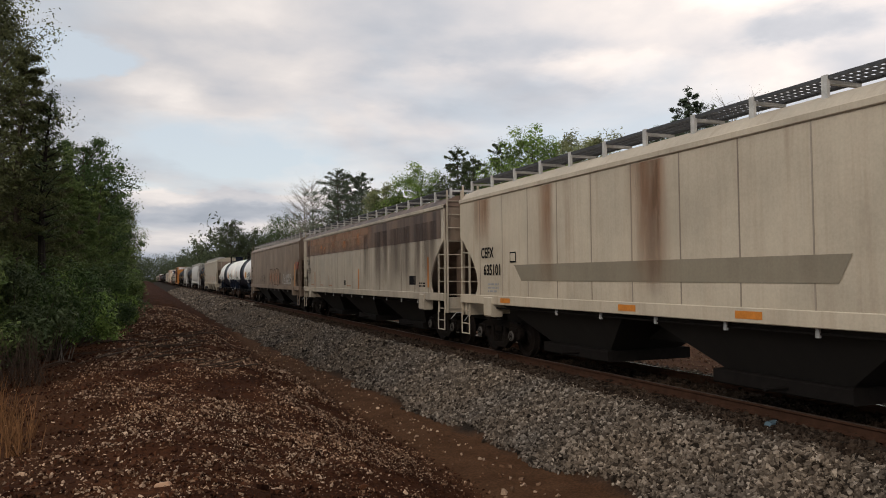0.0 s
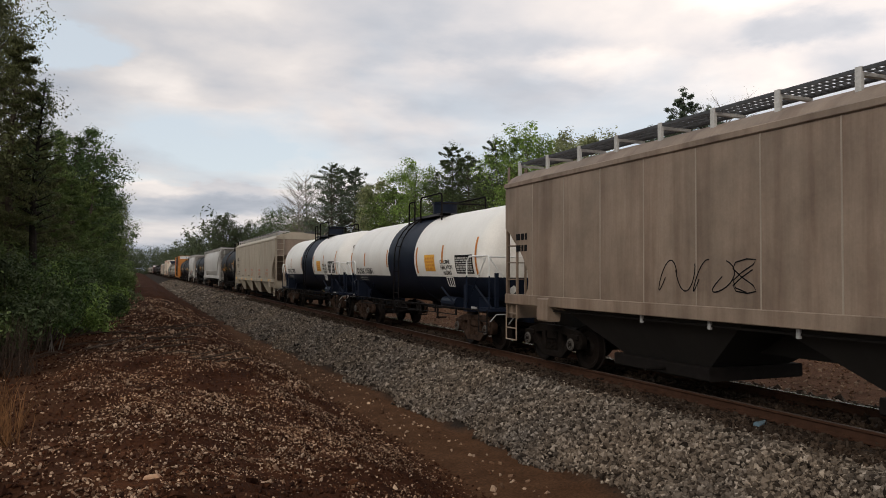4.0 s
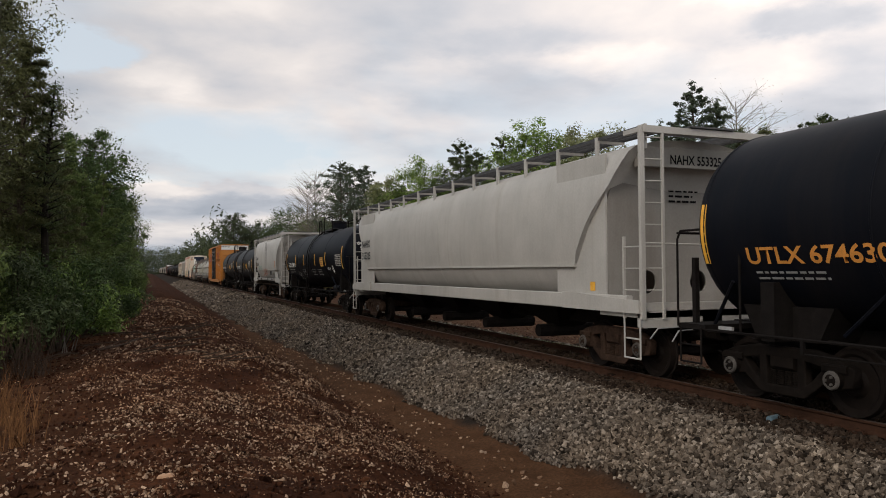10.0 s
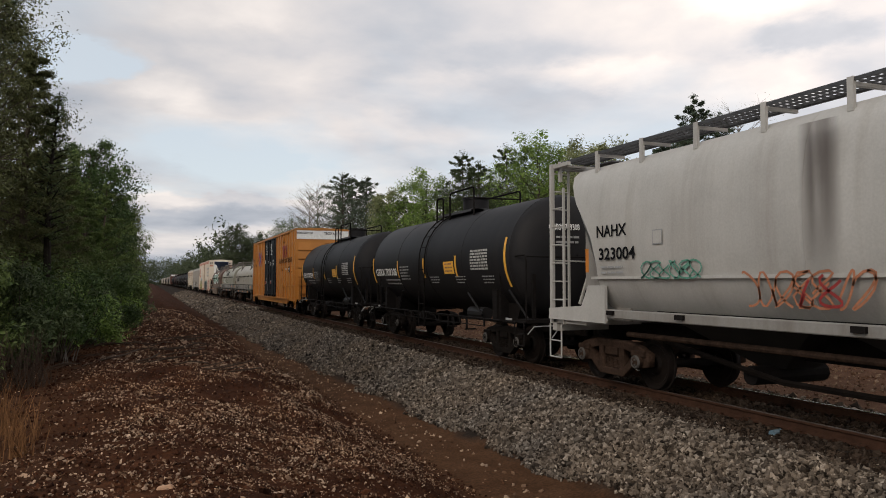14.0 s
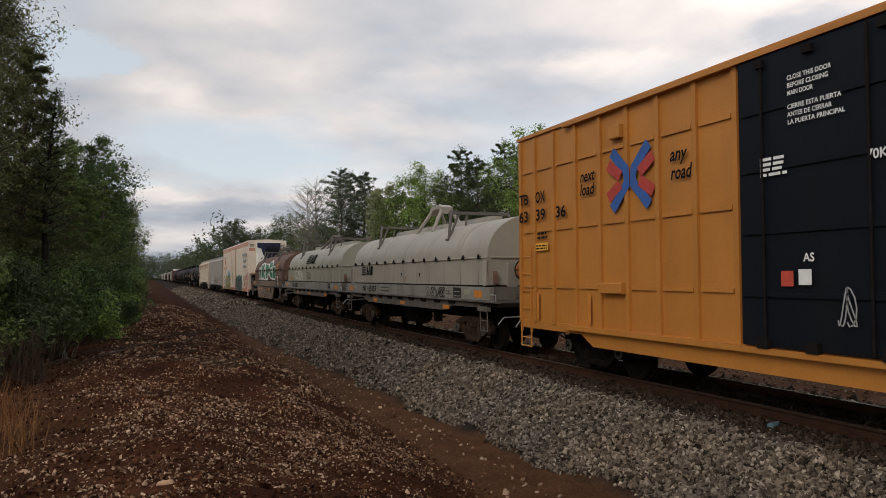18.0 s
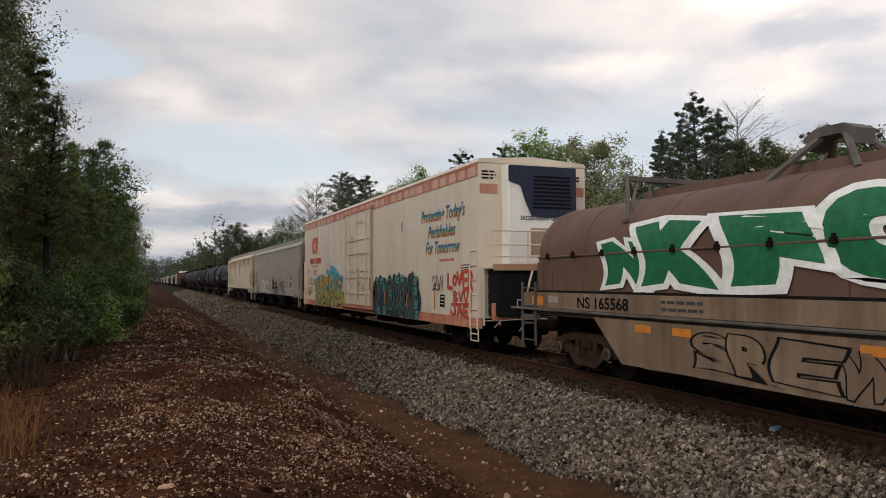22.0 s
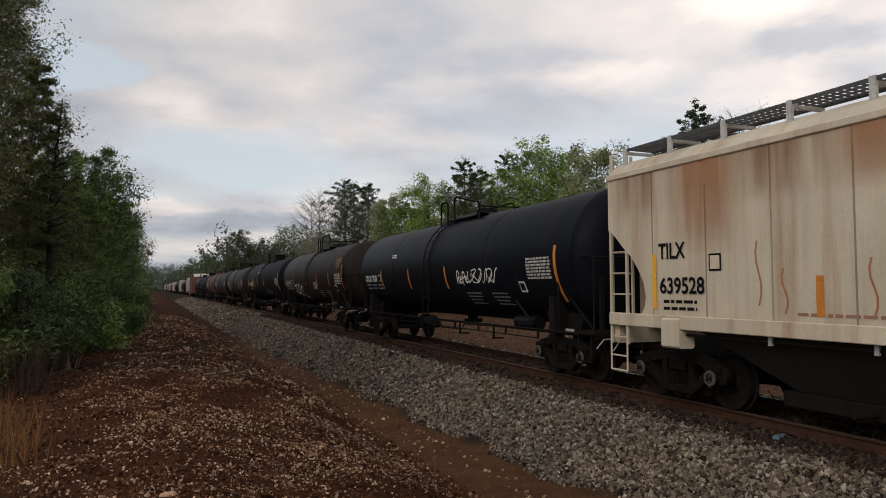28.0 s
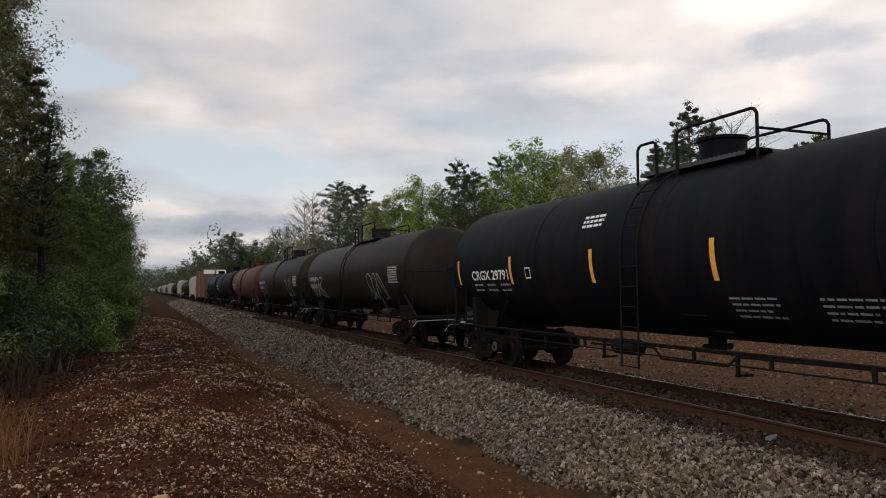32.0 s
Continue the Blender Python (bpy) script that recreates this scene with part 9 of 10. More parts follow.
    for u in (-3.75, -0.2, 3.3, 6.6):
        text("WARNING", 0.17, u, 2.02, s, M_RED, c, 1.0, 0.008, width=0.8)
        block(u - 0.2, 1.92, 4, 1.15, s, M_RUSTMARK, c, 0.03, 0.085)
    for u in (-5.6, -2.2):
        text("DO NOT HAMMER ON CAR", 0.11, u, 1.62, s, M_BLACK, c, 1.0, 0.008, width=1.35)
    block(3.5, 1.62, 3, 0.8, s, M_BLACK, c, 0.035, 0.08)
    for z in (2.05, 3.2, 3.45, 2.3):
        part("panel_crease", Shape().box(-1.606, -1.6, -3.4, 5.2, z, z + 0.02), P_TAN, c)
    # black tank with amber print
    c, t = tank("black tank car with amber lettering and stripes", 118.55, 12.2, P_BLACKTANK, 1.5, 2.6, True, None, None, None, 1.7)
    text("UTLX 674630", 0.32, -4.7, 2.04, t, M_MARKORANGE, c, 1.0, width=2.25); block(-4.6, 1.9, 2, 1.2, t, M_GREYMARK, c, 0.03, 0.08)
    for u, z, hh in ((-5.5, 2.5, 0.45), (-2.22, 2.42, 0.25), (-0.64, 2.4, 0.28), (1.43, 2.4, 0.3), (4.8, 2.44, 0.62)):
        tank_stripe(c, t, u, z, hh)
    data_panel(c, t, 4.05, 2.27, 1.15, 0.55); stripes([(3.5, 4.55, 2.62, 0.1)], t, M_MARKORANGE, c)
    stripes([(-1.15 + 0.05 * i, -0.45 + 0.05 * i, 3.15 + 0.09 * i, 0.05) for i in range(4)], t, M_MARKORANGE, c)
    scrawl(1.5, 2.2, 1.95, 2.25, t, M_WHITE, c, 0.02, 51, 3); scrawl(1.8, 2.6, 1.6, 1.85, t, M_GREYMARK, c, 0.02, 52, 4)
    patch(2.9, 3.3, 1.7, 1.96, t, M_WHITE, c, "test_mark"); patch(2.94, 3.26, 1.74, 1.92, on_tank(1.504, 2.6), P_BLACKTANK, c, "test_mark")
    # white curved hopper
    c = round_hopper("white-grey curved-side covered hopper car", 135.13, 9.57, P_LIGHT, [(1.5, 2.23), (1.86, 2.2), (2.29, 2.02), (2.76, 1.68), (3.18, 1.31), (3.44, 0.96), (3.94, 0.6), (4.25, 0.5)], 1.07)
    s = on_side(1.6)
    text("NAHX", 0.38, -8.0, 2.85, s, M_HOODMARK, c, 1.0, 0.01); text("553325", 0.38, -8.0, 2.4, s, M_HOODMARK, c, 1.0, 0.01)
    part("end_header", Shape().box(-1.15, 1.15, -9.08, -8.9, 3.84, 4.2), P_GRIMESHADE, c); text("NAHX 553325", 0.24, -0.5, 3.9, on_end(-9.08), M_BLACK, c, 0.9, width=1.2); block(-0.1, 3.55, 4, 0.7, on_end(-8.53), M_BLACK, c, 0.04, 0.1); patch(7.97, 8.14, 1.56, 1.73, on_side(1.51), M_YELLOW, c, "placard")
    patch(7.3, 7.75, 1.25, 1.42, on_side(1.56), M_ORANGE, c, "reflective_strip"); patch(-7.6, -7.3, 1.25, 1.4, on_side(1.56), M_ORANGE, c, "reflective_strip")
    for k in (-1, 1):
        truck(c, k * 8.1, True, "rusty")
    # black tank
    c, t = tank("glossy black tank car with yellow reflective stripes", 153.9, 15.8, P_BLACKTANK, 1.5, 2.6, True, None, None, None, 1.75)
    text("GATX 208291", 0.36, -6.4, 2.18, t, M_WHITE, c, 0.95, width=2.1); block(-6.35, 2.02, 2, 1.6, t, M_GREYMARK, c, 0.045, 0.14)
    for u, z, hh in ((-6.95, 2.5, 0.5), (-4.03, 2.6, 0.28), (-1.75, 2.55, 0.28), (1.17, 2.52, 0.3), (3.62, 2.52, 0.33), (6.89, 2.55, 0.5)):
        tank_stripe(c, t, u, z, hh)
    patch(2.42, 3.1, 2.18, 2.62, t, M_YELLOW, c, "placard", steps=3); stripes([(2.5, 3.02, 2.24 + 0.1 * i, 0.05) for i in range(4)], on_tank(1.503, 2.6), M_REEFERMARK, c)
    data_panel(c, t, 6.2, 2.45, 1.05, 0.55)
    for u in (-2.5, 0.0, 1.5):
        block(u, 2.0, 4, 0.9, t, M_GREYMARK, c, 0.03, 0.08)
    text("FRA AP", 0.2, 3.9, 2.0, t, M_WHITE, c, 0.9); decal("placard", [(5.07, 1.85), (5.27, 2.05), (5.07, 2.25), (4.87, 2.05)], [(0, 1, 2, 3)], t, M_WHITE, c, 0.025); stripes([(4.98, 5.16, 2.0 + 0.05 * i, 0.025) for i in range(3)], on_tank(1.53, 2.6), M_BLACK, c)
    scrawl(-4.1, -3.2, 1.5, 1.9, t, M_GREYMARK, c, 0.02, 53, 5)
    e = on_head(7.9, 1.5, 2.6)
    text("GATX 208291", 0.17, -1.0, 3.1, e, M_WHITE, c, 0.9, width=0.9); text("CAPY 23500 US GAL", 0.09, -0.88, 2.95, e, M_WHITE, c, 0.9, width=0.65); block(-0.86, 2.85, 1, 0.5, e, M_WHITE, c, 0.05, 0.1); block(-0.8, 2.5, 3, 0.5, e, M_GREYMARK, c, 0.035, 0.09)
    # short white hopper
    c = round_hopper("short white covered hopper car with rust marks and open end frames", 169.22, 6.4, P_LIGHT, [(1.5, 1.75), (1.94, 1.76), (2.28, 1.77), (2.77, 1.64), (3.17, 1.36), (3.54, 1.02), (4.05, 0.7), (4.25, 0.6)], 0.85, True, True)
    s = on_side(1.6)
    text("NAHX", 0.3, -4.57, 2.8, s, M_BLACK, c, 0.95, 0.012, width=0.95); text("323004", 0.3, -4.5, 2.38, s, M_BLACK, c, 0.95, 0.012, width=1.12); block(-4.45, 2.22, 2, 0.7, s, M_GREYMARK, c, 0.035, 0.1)
    patch(-2.9, -2.64, 2.59, 2.84, s, M_GREYMARK, c, "test_mark", 0.012); patch(-2.88, -2.66, 2.61, 2.82, s, P_LIGHT, c, "test_mark", 0.016)
    text("NAHX", 0.22, 0.1, 3.85, on_end(-5.58), M_BLACK, c, 0.9); text("323004", 0.22, 0.1, 3.62, on_end(-5.58), M_BLACK, c, 0.9); block(0.1, 3.45, 4, 0.6, on_end(-5.58), M_BLACK, c, 0.04, 0.1)
    scrawl(-3.22, -1.75, 2.02, 2.32, s, M_SPRAYSEA, c, 0.03, 54, 6); scrawl(-0.9, 1.15, 1.62, 2.12, on_side(1.59), M_RUSTMARK, c, 0.035, 55, 7); scrawl(0.1, 0.7, 1.65, 2.1, on_side(1.6), M_DARKRED, c, 0.04, 57, 2)
    patch(4.1, 4.24, 2.2, 2.64, s, M_ORANGE, c, "reflective_strip", 0.004); patch(-4.95, -4.84, 2.15, 2.6, s, M_ORANGE, c, "reflective_strip", 0.004); patch(2.22, 2.81, 1.7, 1.94, on_side(1.56), M_STEEL_DARK, c, "data_panel", 0.02)
    patch(0.1, 0.75, 1.95, 4.0, on_side(1.612), M_STREAKDARK, c, "rust_streak", 0.002, steps=8)
    for u in (-4.2, -2.3, 0.9, 2.9):
        part("sill_lug", Shape().box(-1.6, -1.54, -u - 0.1, -u + 0.1, 1.36, 1.44), M_STEEL_DARK, c)
    for k in (-1, 1):
        truck(c, k * 4.85, True, "rusty")
    # two short black tanks
    for st, num in ((183.35, "GBRX 709308"), (197.55, "GBRX 709294")):
        c, t = tank("short dusty black tank car with yellow stripes", st, 12.6, P_DUSTTANK, 1.5, 2.6, True, None, None, None, 1.7, M_STEEL_DARK, "box")
        text(num, 0.34, -5.45, 2.2, t, M_WHITE, c, 0.95, width=2.45); block(-4.4, 2.02, 2, 1.6, t, M_GREYMARK, c, 0.045, 0.13); block(-2.6, 2.45, 5, 0.9, t, M_GREYMARK, c, 0.04, 0.1)
        for u, z, hh in ((-5.77, 2.4, 0.45), (-2.82, 2.4, 0.28), (-0.26, 2.4, 0.3), (2.35, 2.4, 0.3), (5.45, 2.45, 0.6)):
            tank_stripe(c, t, u, z, hh)
        patch(1.45, 2.2, 2.2, 2.55, t, M_YELLOW, c, "placard", steps=3); stripes([(1.55, 2.1, 2.26 + 0.1 * i, 0.04) for i in range(3)], on_tank(1.503, 2.6), M_REEFERMARK, c)
        data_panel(c, t, 3.92, 2.56, 1.08, 0.55)
        for u in (0.2, 2.2, 4.0):
            block(u, 2.1, 3, 0.7, t, M_GREYMARK, c, 0.03, 0.08)
        e = lambda u, z, lift=0.0: (u * 0.75 - 0.7, -6.3 + 0.62 * (1 - math.sqrt(max(0.02, 1 - ((u * 0.75 - 0.7) ** 2 + (z - 2.6) ** 2) / 2.26))) - 0.03, z)
        text(num, 0.2, 0.0, 3.2, e, M_WHITE, c, 0.9); block(0.2, 3.0, 2, 0.8, e, M_GREYMARK, c, 0.05, 0.12)
    yellow_box()
    # coil cars
    c = coil_car(232.7, P_HOODPALE, "coil car with a pale grey arched hood and grimy deck", False, "NS 165157")
    bars_emblem(-5.4, 2.03, 0.74, on_hood, c, M_BLACK)
    text("NS 165157", 0.3, -4.63, 1.41, on_side(1.52), M_BLACK, c, 0.95, 0.004, width=1.88); scrawl(2.65, 4.1, 1.38, 1.66, on_side(1.525), M_BLACK, c, 0.022, 61, 7)
    text("NS", 0.3, 0.62, 2.86, on_end(-6.65), M_BLACK, c, 1.0, 0.004)
    for u, z in ((0.14, 1.86), (-0.3, 2.0), (1.55, 1.98)):
        decal("marking", [(u - 0.06, z + 0.1), (u + 0.06, z + 0.1), (u, z - 0.06)], [(2, 1, 0)], on_hood, P_RUSTORANGE if u == 0.14 else M_BLACK, c, 0.002)
    c = coil_car(248.3, P_HOOD, "coil car with an ivory arched hood and small tags", False, "NS 165002", 0.2)
    bars_emblem(-1.3, 2.66, 1.0, lambda u, z, lift=0.0: on_hood(u, z, lift + 0.03), c, M_BLACK)
    text("NS 165002", 0.3, -4.63, 1.41, on_side(1.52), M_BLACK, c, 0.95, 0.004, width=1.88); scrawl(-4.7, -2.3, 1.82, 2.33, on_hood, M_WHITE, c, 0.035, 62, 7); scrawl(-0.98, -0.04, 1.84, 2.23, on_hood, M_BLACK, c, 0.035, 63, 4)
    scrawl(-0.54, 1.6, 1.4, 1.62, on_side(1.525), M_GREYMARK, c, 0.02, 69, 6)
    patch(-6.0, -5.3, 1.84, 1.98, on_hood, M_ORANGE, c, "reflective_strip", 0.003)
    c = coil_car(263.9, P_HOODRUST, "coil car with a rusted brown hood and large green graffiti", True, "", 0.22)
    near = lambda u, z, lift=0.0: on_hood(u, z, lift + 0.016)
    for k, (ch, u0, u1, z0, z1) in enumerate((("N", -4.05, -2.75, 1.74, 2.66), ("K", -2.85, -1.0, 1.74, 2.98), ("F", -0.95, 0.75, 1.72, 2.98), ("C", 0.85, 2.3, 1.72, 3.06), ("E", 2.45, 3.5, 1.76, 2.7))):
        tag(ch, u0, u1, z0, z1, near, M_SPRAYGREEN, M_WHITE, c, 64 + k, 0.105, 0.085, 0.004 * (k % 3))
    text("NS 165568", 0.3, -4.8, 1.41, on_side(1.52), M_BLACK, c, 0.95, 0.004, width=1.7)
    tag("SREW", -1.35, 2.0, 0.52, 1.14, on_side(1.54), P_RUSTSIDE, M_BLACK, c, 65, 0.06, 0.03, 0.004)
    scrawl(3.3, 4.9, 2.5, 3.0, on_hood, M_MARKORANGE, c, 0.03, 66, 3); scrawl(4.3, 4.7, 1.75, 2.05, on_hood, M_WHITE, c, 0.04, 67, 2)
    scrawl(3.0, 3.4, 1.8, 2.9, on_hood, M_GREYMARK, c, 0.03, 68, 2)
    patch(-0.02, 0.02, 1.78, 3.5, on_end(-6.65), M_GREYMARK, c, "weld_seam", 0.004)
    for u in (-2.9, -1.9, 1.5):
        patch(u, u + 0.45, 1.05, 1.18, on_side(1.545), M_ORANGE, c, "reflective_strip")
    patch(2.66, 3.1, 0.88, 1.18, on_side(1.545), M_BLACK, c, "data_panel", 0.012)
    reefer()
    # grey hopper with black tags
    c, h, s = hopper("plain grey covered hopper car with black sprayed tags", 307.47, 19.9, P_GREY, zs=1.05, ze=3.95, deep=0.6)
    text("ADMX", 0.32, -8.75, 2.42, s, M_BLACK, c, 0.9, 0.008); text("62179", 0.32, -8.65, 1.95, s, M_BLACK, c, 0.9, 0.008)
    g = on_side(1.625)
    for pts, w_ in (([(0.35, 2.1), (-0.05, 1.75), (0.0, 1.5), (0.3, 1.4), (0.5, 1.65), (0.55, 2.15), (0.4, 2.2)], 0.15), ([(0.3, 1.4), (0.75, 1.62), (1.1, 1.45), (0.7, 1.3), (0.45, 1.0), (0.8, 0.98), (1.0, 1.15)], 0.13), ([(0.15, 1.75), (0.75, 1.75)], 0.1),
                    ([(1.3, 1.85), (1.35, 0.98)], 0.13), ([(1.25, 1.82), (1.6, 1.85), (1.65, 1.5), (1.9, 1.82)], 0.12), ([(1.55, 1.45), (2.0, 1.55), (2.55, 1.35)], 0.14), ([(1.7, 1.4), (1.75, 1.0), (2.2, 0.98), (2.25, 1.35)], 0.13),
                    ([(-7.75, 1.95), (-7.6, 1.05)], 0.08), ([(-7.6, 1.5), (-7.1, 1.9)], 0.07), ([(-7.55, 1.4), (-6.9, 1.05)], 0.08)):
        ribbon(pts, w_, g, M_BLACK, c, "spray_line", 0.003)
    scrawl(-5.1, -3.1, 1.2, 2.0, g, M_WHITE, c, 0.07, 74, 4); scrawl(-2.75, -2.1, 1.72, 1.95, g, M_WHITE, c, 0.04, 75, 3); scrawl(-3.0, -1.2, 1.1, 1.25, g, M_WHITE, c, 0.02, 76, 6)
    # sprayed outline of a bicycle
    for cu_, cz, r in ((3.38, 1.46, 0.43), (4.6, 1.2, 0.42)):
        ribbon([(cu_ + r * math.cos(0.314 * i), cz + r * math.sin(0.314 * i)) for i in range(21)], 0.035, g, M_BLACK, c)
    for pts in ([(3.77, 1.86), (4.99, 1.87), (5.14, 1.3), (4.2, 1.26), (3.77, 1.86)], [(3.38, 1.46), (3.2, 1.7), (3.55, 1.72), (3.38, 1.46)], [(3.9, 1.5), (3.77, 1.86), (3.75, 1.05)], [(4.2, 1.7), (4.25, 1.3), (4.5, 1.0)]):
        ribbon(pts, 0.032, g, M_BLACK, c)
    for u, z0, z1 in ((3.78, 2.25, 2.65), (3.93, 2.25, 2.65), (-7.5, 1.6, 2.2), (3.9, 1.9, 2.1)):
        ribbon([(u, z0), (u + 0.01, (z0 + z1) / 2), (u, z1)], 0.03, g, M_RUSTMARK, c)
    for u in (2.5, 5.3, -2.8, 8.2):
        patch(u, u + 0.14, 1.34, 1.78, s, M_ORANGE, c, "reflective_strip", 0.005)
    block(6.9, 2.2, 3, 0.6, s, M_BLACK, c); patch(6.65, 7.25, 1.55, 1.82, s, M_BLACK, c, "data_panel"); stripes([(6.72, 7.18, 1.6 + 0.09 * i, 0.03) for i in range(2)], on_side(1.604), M_WHITE, c)
    for z in (3.6, 3.72):
        part("panel_crease", Shape().box(-1.612, -1.6, -9.9, 9.9, z, z + 0.025), P_GREY, c)
    # rusty cream hopper
    c, h, s = hopper("cream covered hopper car with rusty upper edge", 329.11, 20.5, P_CREAMRUST)
    for i in range(13):
        patch(-10.2 + i * 1.55, -8.4 + i * 1.55, 3.1 - 0.7 * (i % 3 == 1), 3.9, s, M_STREAKORANGE if i % 2 else M_STREAK, c, "rust_streak", 0.003 + 0.0008 * (i % 2))
    text("TILX", 0.36, -8.8, 2.42, s, M_BLACK, c, 0.95, 0.01, width=0.66); text("639528", 0.36, -8.78, 1.86, s, M_BLACK, c, 0.95, 0.01, width=1.06)
    block(-8.7, 1.7, 2, 0.8, s, M_BLACK, c, 0.05, 0.11)
    patch(-7.62, -7.36, 2.2, 2.46, s, M_BLACK, c, "test_mark", 0.006); patch(-7.59, -7.39, 2.23, 2.43, s, P_CREAMRUST, c, "test_mark", 0.009)
    patch(-8.98, -8.87, 1.6, 2.5, s, M_YELLOW, c, "reflective_strip", 0.005); patch(-5.7, -5.58, 1.58, 2.1, s, M_ORANGE, c, "reflective_strip", 0.005)
    for u, z0, z1 in ((-6.65, 1.7, 2.6), (-6.2, 1.6, 2.2), (-4.9, 1.6, 2.3)):
        ribbon([(u + 0.05 * math.sin(i), z0 + (z1 - z0) * i / 6) for i in range(7)], 0.03, s, M_RUSTMARK, c)
    block(-6.0, 1.58, 1, 1.5, s, M_REEFERMARK, c, 0.04)
    # long black tanks
    tank_rows = [(349.0, 17.5, P_BLACKTANK, "long black tank car with white sprayed tag", "CRGX 7628", -7.4, (-5.17, -2.06, 1.24, 7.57), M_ORANGE),
                 (368.5, 16.6, P_GREYTANK, "grimy brown-black tank car with white sprayed letters", "CRGX 7930", -6.9, (-4.33, -0.55, 2.5, 5.3, 8.0), M_ORANGE),
                 (387.2, 18.5, P_BLACKDUSTY, "long dusty black tank car with yellow stripes", "CRGX 29791", -7.44, (-8.27, -5.24, -1.87, 1.4, 8.3), M_YELLOW)]
    for k, (st, L, m, lb, num, nu, marks, sm) in enumerate(tank_rows):
        c, t = tank(lb, st, L, m, 1.52, 2.6, True, None, None, None, 1.65, M_STEEL_DARK, "box" if k == 2 else "low", top=(0.0, -0.33, 0.4)[k], dip=0.32 if k == 0 else 0.0)
        text(num, 0.32, nu, 2.2, t, M_WHITE, c, 0.95, width=2.05 if k == 2 else 1.55)
        for i in range(3):
            block(nu + 0.05 + 0.75 * i, 2.05, 2, 0.5, t, M_GREYMARK, c, 0.05, 0.13)
        for i, u in enumerate(marks):
            tank_stripe(c, t, u - (0.06 if k == 0 else 0.0), 2.25 if k == 0 else 2.4, 0.6 if i == len(marks) - 1 else 0.32, sm)
        data_panel(c, t, marks[-1] - 0.8, 2.4, 1.1, 0.5)
        for u in (1.5, 3.1):
            block(u + (0.0 if k == 2 else 0.9), 1.8, 4, 0.9, t, M_GREYMARK, c, 0.03, 0.09)
        tm = nu + (2.9 if k == 2 else 1.8)
        patch(tm, tm + 0.25, 2.2, 2.45, t, M_WHITE, c, "test_mark"); patch(tm + 0.03, tm + 0.22, 2.23, 2.42, on_tank(1.524, 2.6), m, c, "test_mark")
        e = on_head(L / 2, 1.52, 2.6)
        text(num, 0.2, -0.35, 3.2, e, M_WHITE, c, 0.9, width=0.95); block(-0.2, 3.08, 6, 0.7, e, M_GREYMARK, c, 0.035, 0.09)
        if k == 0:
            # a handwritten tag
            for strokes in ([[(2.03, 2.08), (2.1, 2.4), (2.24, 2.36), (2.2, 2.24), (2.1, 2.22), (2.22, 2.08)]], [[(2.26, 2.17), (2.36, 2.2), (2.34, 2.26), (2.26, 2.2), (2.28, 2.1), (2.38, 2.11)]], [[(2.42, 2.04), (2.48, 2.36), (2.62, 2.36), (2.6, 2.25), (2.48, 2.22)]],
                            [[(2.64, 2.17), (2.74, 2.2), (2.72, 2.27), (2.64, 2.2), (2.66, 2.1), (2.76, 2.12)]], [[(2.86, 2.38), (2.81, 2.12), (2.98, 2.14)]], [[(3.02, 2.28), (3.03, 2.3)], [(3.02, 2.16), (3.03, 2.18)]]):
                fat(strokes, 0.03, 0.006, t, M_WHITE, M_WHITE, c, 0.002)
            scrawl(3.1, 4.7, 2.08, 2.45, t, M_WHITE, c, 0.03, 81, 5)
            patch(5.7, 6.0, 1.85, 2.1, t, M_WHITE, c, "test_mark"); patch(5.74, 5.96, 1.89, 2.06, on_tank(1.524, 2.6), m, c, "test_mark")
            stripes([(-4.0, -3.5, 3.0 + 0.07 * i, 0.04) for i in range(2)], t, M_WHITE, c)
        elif k == 1:
            # sprayed strokes: a barred upright, a double bow and an open bow
            for pts in ([(-4.0, 2.1), (-3.35, 2.16)], [(-3.7 + 0.01 * i, 2.12 - 0.065 * i) for i in range(8)], [(-3.95, 1.62), (-3.25, 1.7)],
                        [(-2.6, 2.1), (-2.75, 2.17), (-2.9, 2.15), (-2.97, 2.05), (-2.9, 1.95), (-2.68, 1.9), (-2.9, 1.85), (-3.02, 1.72), (-2.95, 1.6), (-2.75, 1.55), (-2.55, 1.58)],
                        [(-1.85, 2.0), (-2.0, 2.07), (-2.15, 2.05), (-2.28, 1.92), (-2.3, 1.75), (-2.2, 1.62), (-1.95, 1.52), (-1.75, 1.48), (-1.55, 1.36)], [(-4.2, 1.78), (-4.1, 1.7)]):
                ribbon(pts, 0.085, t, M_WHITE, c)
            scrawl(1.4, 2.25, 1.92, 2.28, t, M_WHITE, c, 0.04, 83, 4)
            patch(6.3, 6.8, 1.8, 2.1, t, M_WHITE, c, "test_mark"); patch(6.34, 6.76, 1.84, 2.06, on_tank(1.526, 2.6), m, c, "test_mark")
            for u, w_, z0, z1 in ((5.5, 2.4, 2.7, 3.5), (6.3, 1.5, 2.8, 3.4)):
                patch(u, u + w_, z0, z1, t, M_STREAKDARK, c, "rust_patch", 0.004, steps=8)
            patch(6.6, 7.7, 2.75, 3.3, t, M_STREAK, c, "rust_patch", 0.008, steps=8)
        else:
            stripes([(-2.3, -1.6, 3.15 + 0.09 * i, 0.05) for i in range(3)], t, M_WHITE, c)
            decal("paint_patch", [(0.15, 1.55), (0.75, 1.55), (1.0, 1.25), (0.5, 1.25)], [(0, 1, 2, 3)], t, M_TWIG, c)


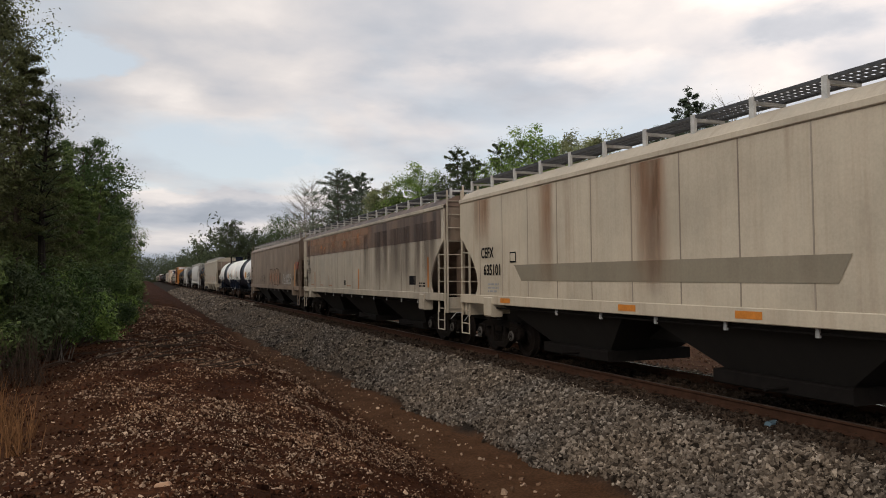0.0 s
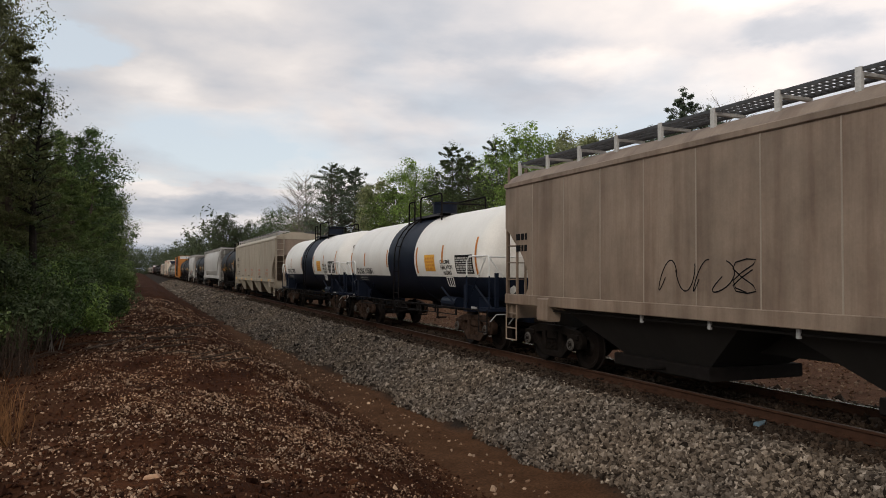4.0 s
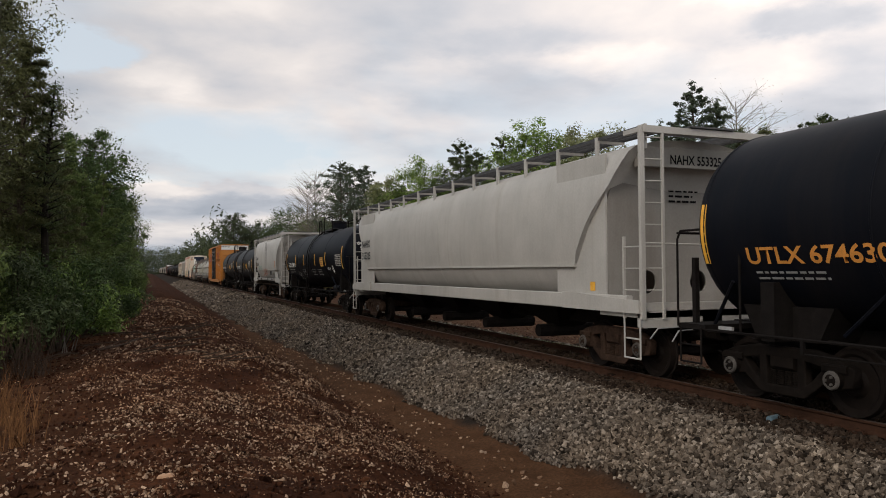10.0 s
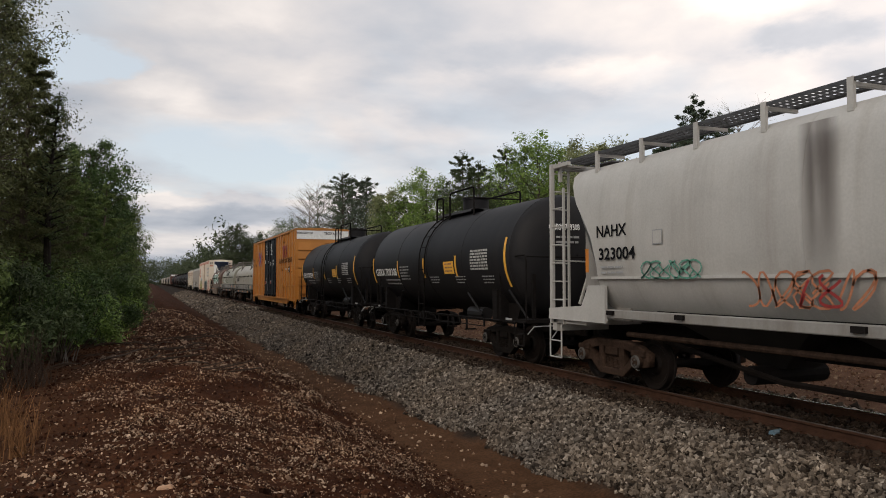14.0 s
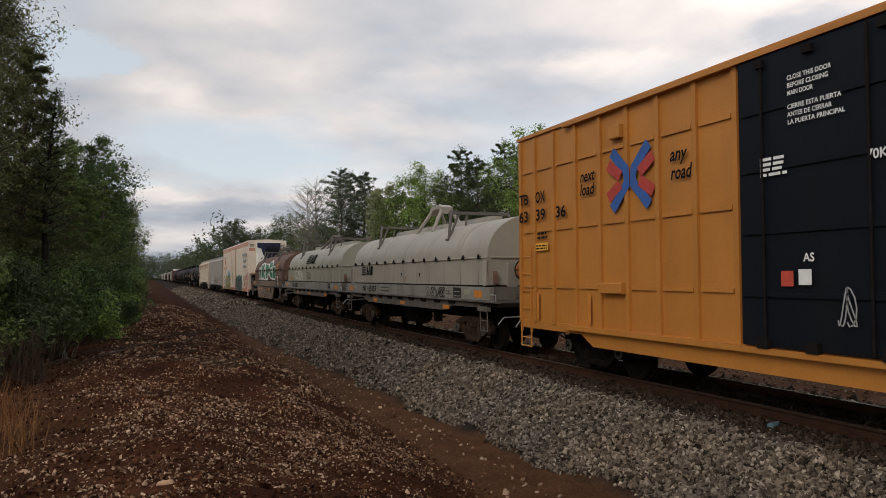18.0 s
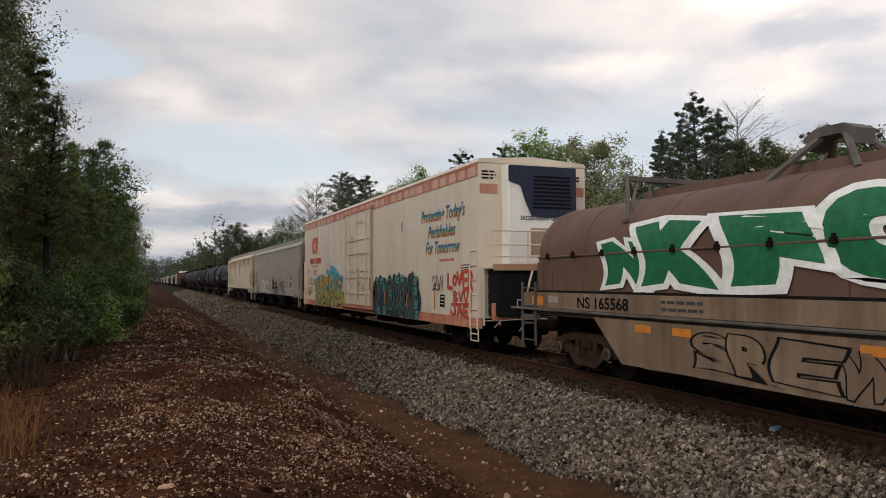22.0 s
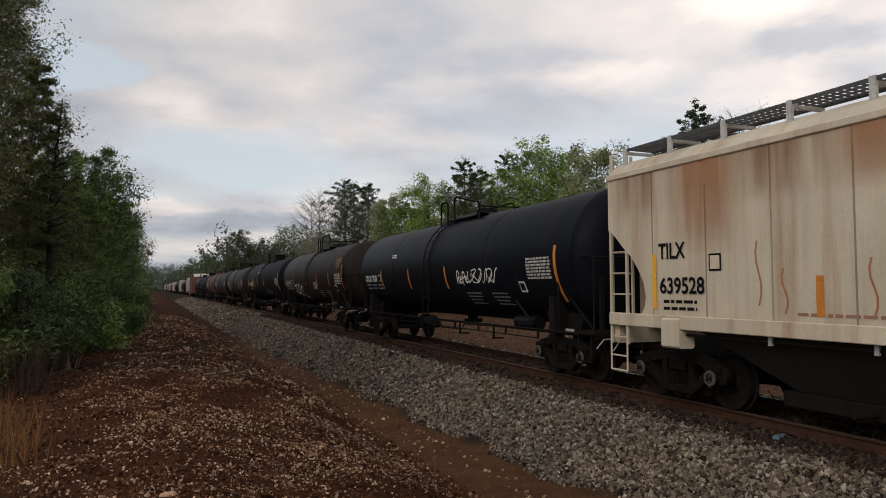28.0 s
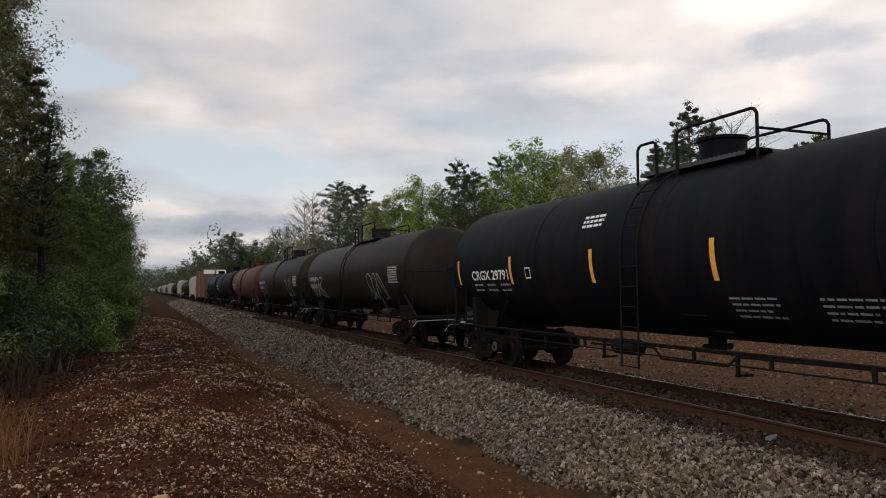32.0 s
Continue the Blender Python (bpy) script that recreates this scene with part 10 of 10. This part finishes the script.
def rear_cars():
    """Cars that are only ever seen far down the line."""
    for st, L, m, lb in ((408.0, 16.8, P_GREYTANK, "grey tank car with faded sprayed marks"), (426.2, 16.8, P_GREYTANK, "plain grey-brown tank car far down the train"), (444.4, 16.6, P_REDTANK, "oxide-red tank car far down the train"), (462.4, 16.4, P_BLACKDUSTY, "dusty black tank car far down the train"), (480.4, 16.4, P_BLACKTANK, "plain black tank car far down the train")):
        c, t = tank(lb, st, L, m, 1.5, 2.6, False)
        block(-L / 2 + 1.2, 2.4, 2, 1.6, t, M_GREYMARK, c, 0.2, 0.35)
        if st < 430:
            scrawl(-L / 2 + 1.5, -L / 2 + 4, 1.6, 2.6, t, M_GREYMARK, c, 0.07, int(st), 3); scrawl(L / 2 - 5, L / 2 - 3, 1.6, 2.6, t, M_GREYMARK, c, 0.05, int(st) + 1, 3)
            data_panel(c, t, L / 2 - 1.8, 2.5, 1.0, 0.6)
    c, h, w = box_car("brown box car with a white end band", 498.6, 16.4, P_BOXBROWN, False)
    part("end_band", Shape().box(-w, w, -h - 0.03, -h + 0.01, 4.4, 5.0), M_WHITE, c)
    part("door", Shape().box(-w - 0.07, -w - 0.003, -1.6, 1.6, 1.0, 4.9), P_BOXBROWN, c)
    for i in range(14):
        part("post", Shape().box(-w - 0.05, -w, -h + 0.4 + i * 1.2 - 0.05, -h + 0.4 + i * 1.2 + 0.05, 0.95, 4.98), P_BOXBROWN, c)
    end_gear(c, h + 0.3, P_BOXBROWN, False, 1.4)
    for k in (-1, 1):
        truck(c, k * 6.2, False)
    st = 518.4
    kinds = "htthttthhtthhthttthhtht"
    mats = {"h": (P_GREY, P_BROWNGREY, P_GREY, P_TAN), "t": (P_BLACKTANK, P_BLACKDUSTY, P_GREYTANK, P_BLACKTANK)}
    for i, k in enumerate(kinds):
        m = mats[k][i % 4]
        if k == "h":
            hopper("covered hopper car far down the line", st, 19.8, m, full=False)
            st += 20.0 if kinds[min(i + 1, len(kinds) - 1)] == "t" else 21.3
        else:
            tank("dark tank car far down the line", st, 16.0, m, 1.5, 2.6, False)
            st += 17.6 if kinds[min(i + 1, len(kinds) - 1)] == "t" else 20.0


front_cars()
rear_cars()


# ---- movement of the train ----
SPEED = [(0, 11.29), (4, 11.46), (8, 11.64), (12, 11.75), (16, 11.74), (20, 11.76), (24, 11.89), (28, 12.16), (32, 12.44)]


def run(t):
    """Metres run since the start."""
    s = 0.0
    for (t0, v0), (t1, v1) in zip(SPEED, SPEED[1:]):
        if t <= t0:
            break
        e = min(t, t1)
        ve = v0 + (v1 - v0) * (e - t0) / (t1 - t0)
        s += (v0 + ve) / 2 * (e - t0)
    return s


def motions():
    times = [0.0, 1 / FPS] + [float(i) for i in range(1, 32)] + [32.0 - 1 / FPS, 32.0]
    for car, station in TRAIN:
        walk(car, [(t, pose(TRACK_X, station - run(t), 0)) for t in times])


motions()
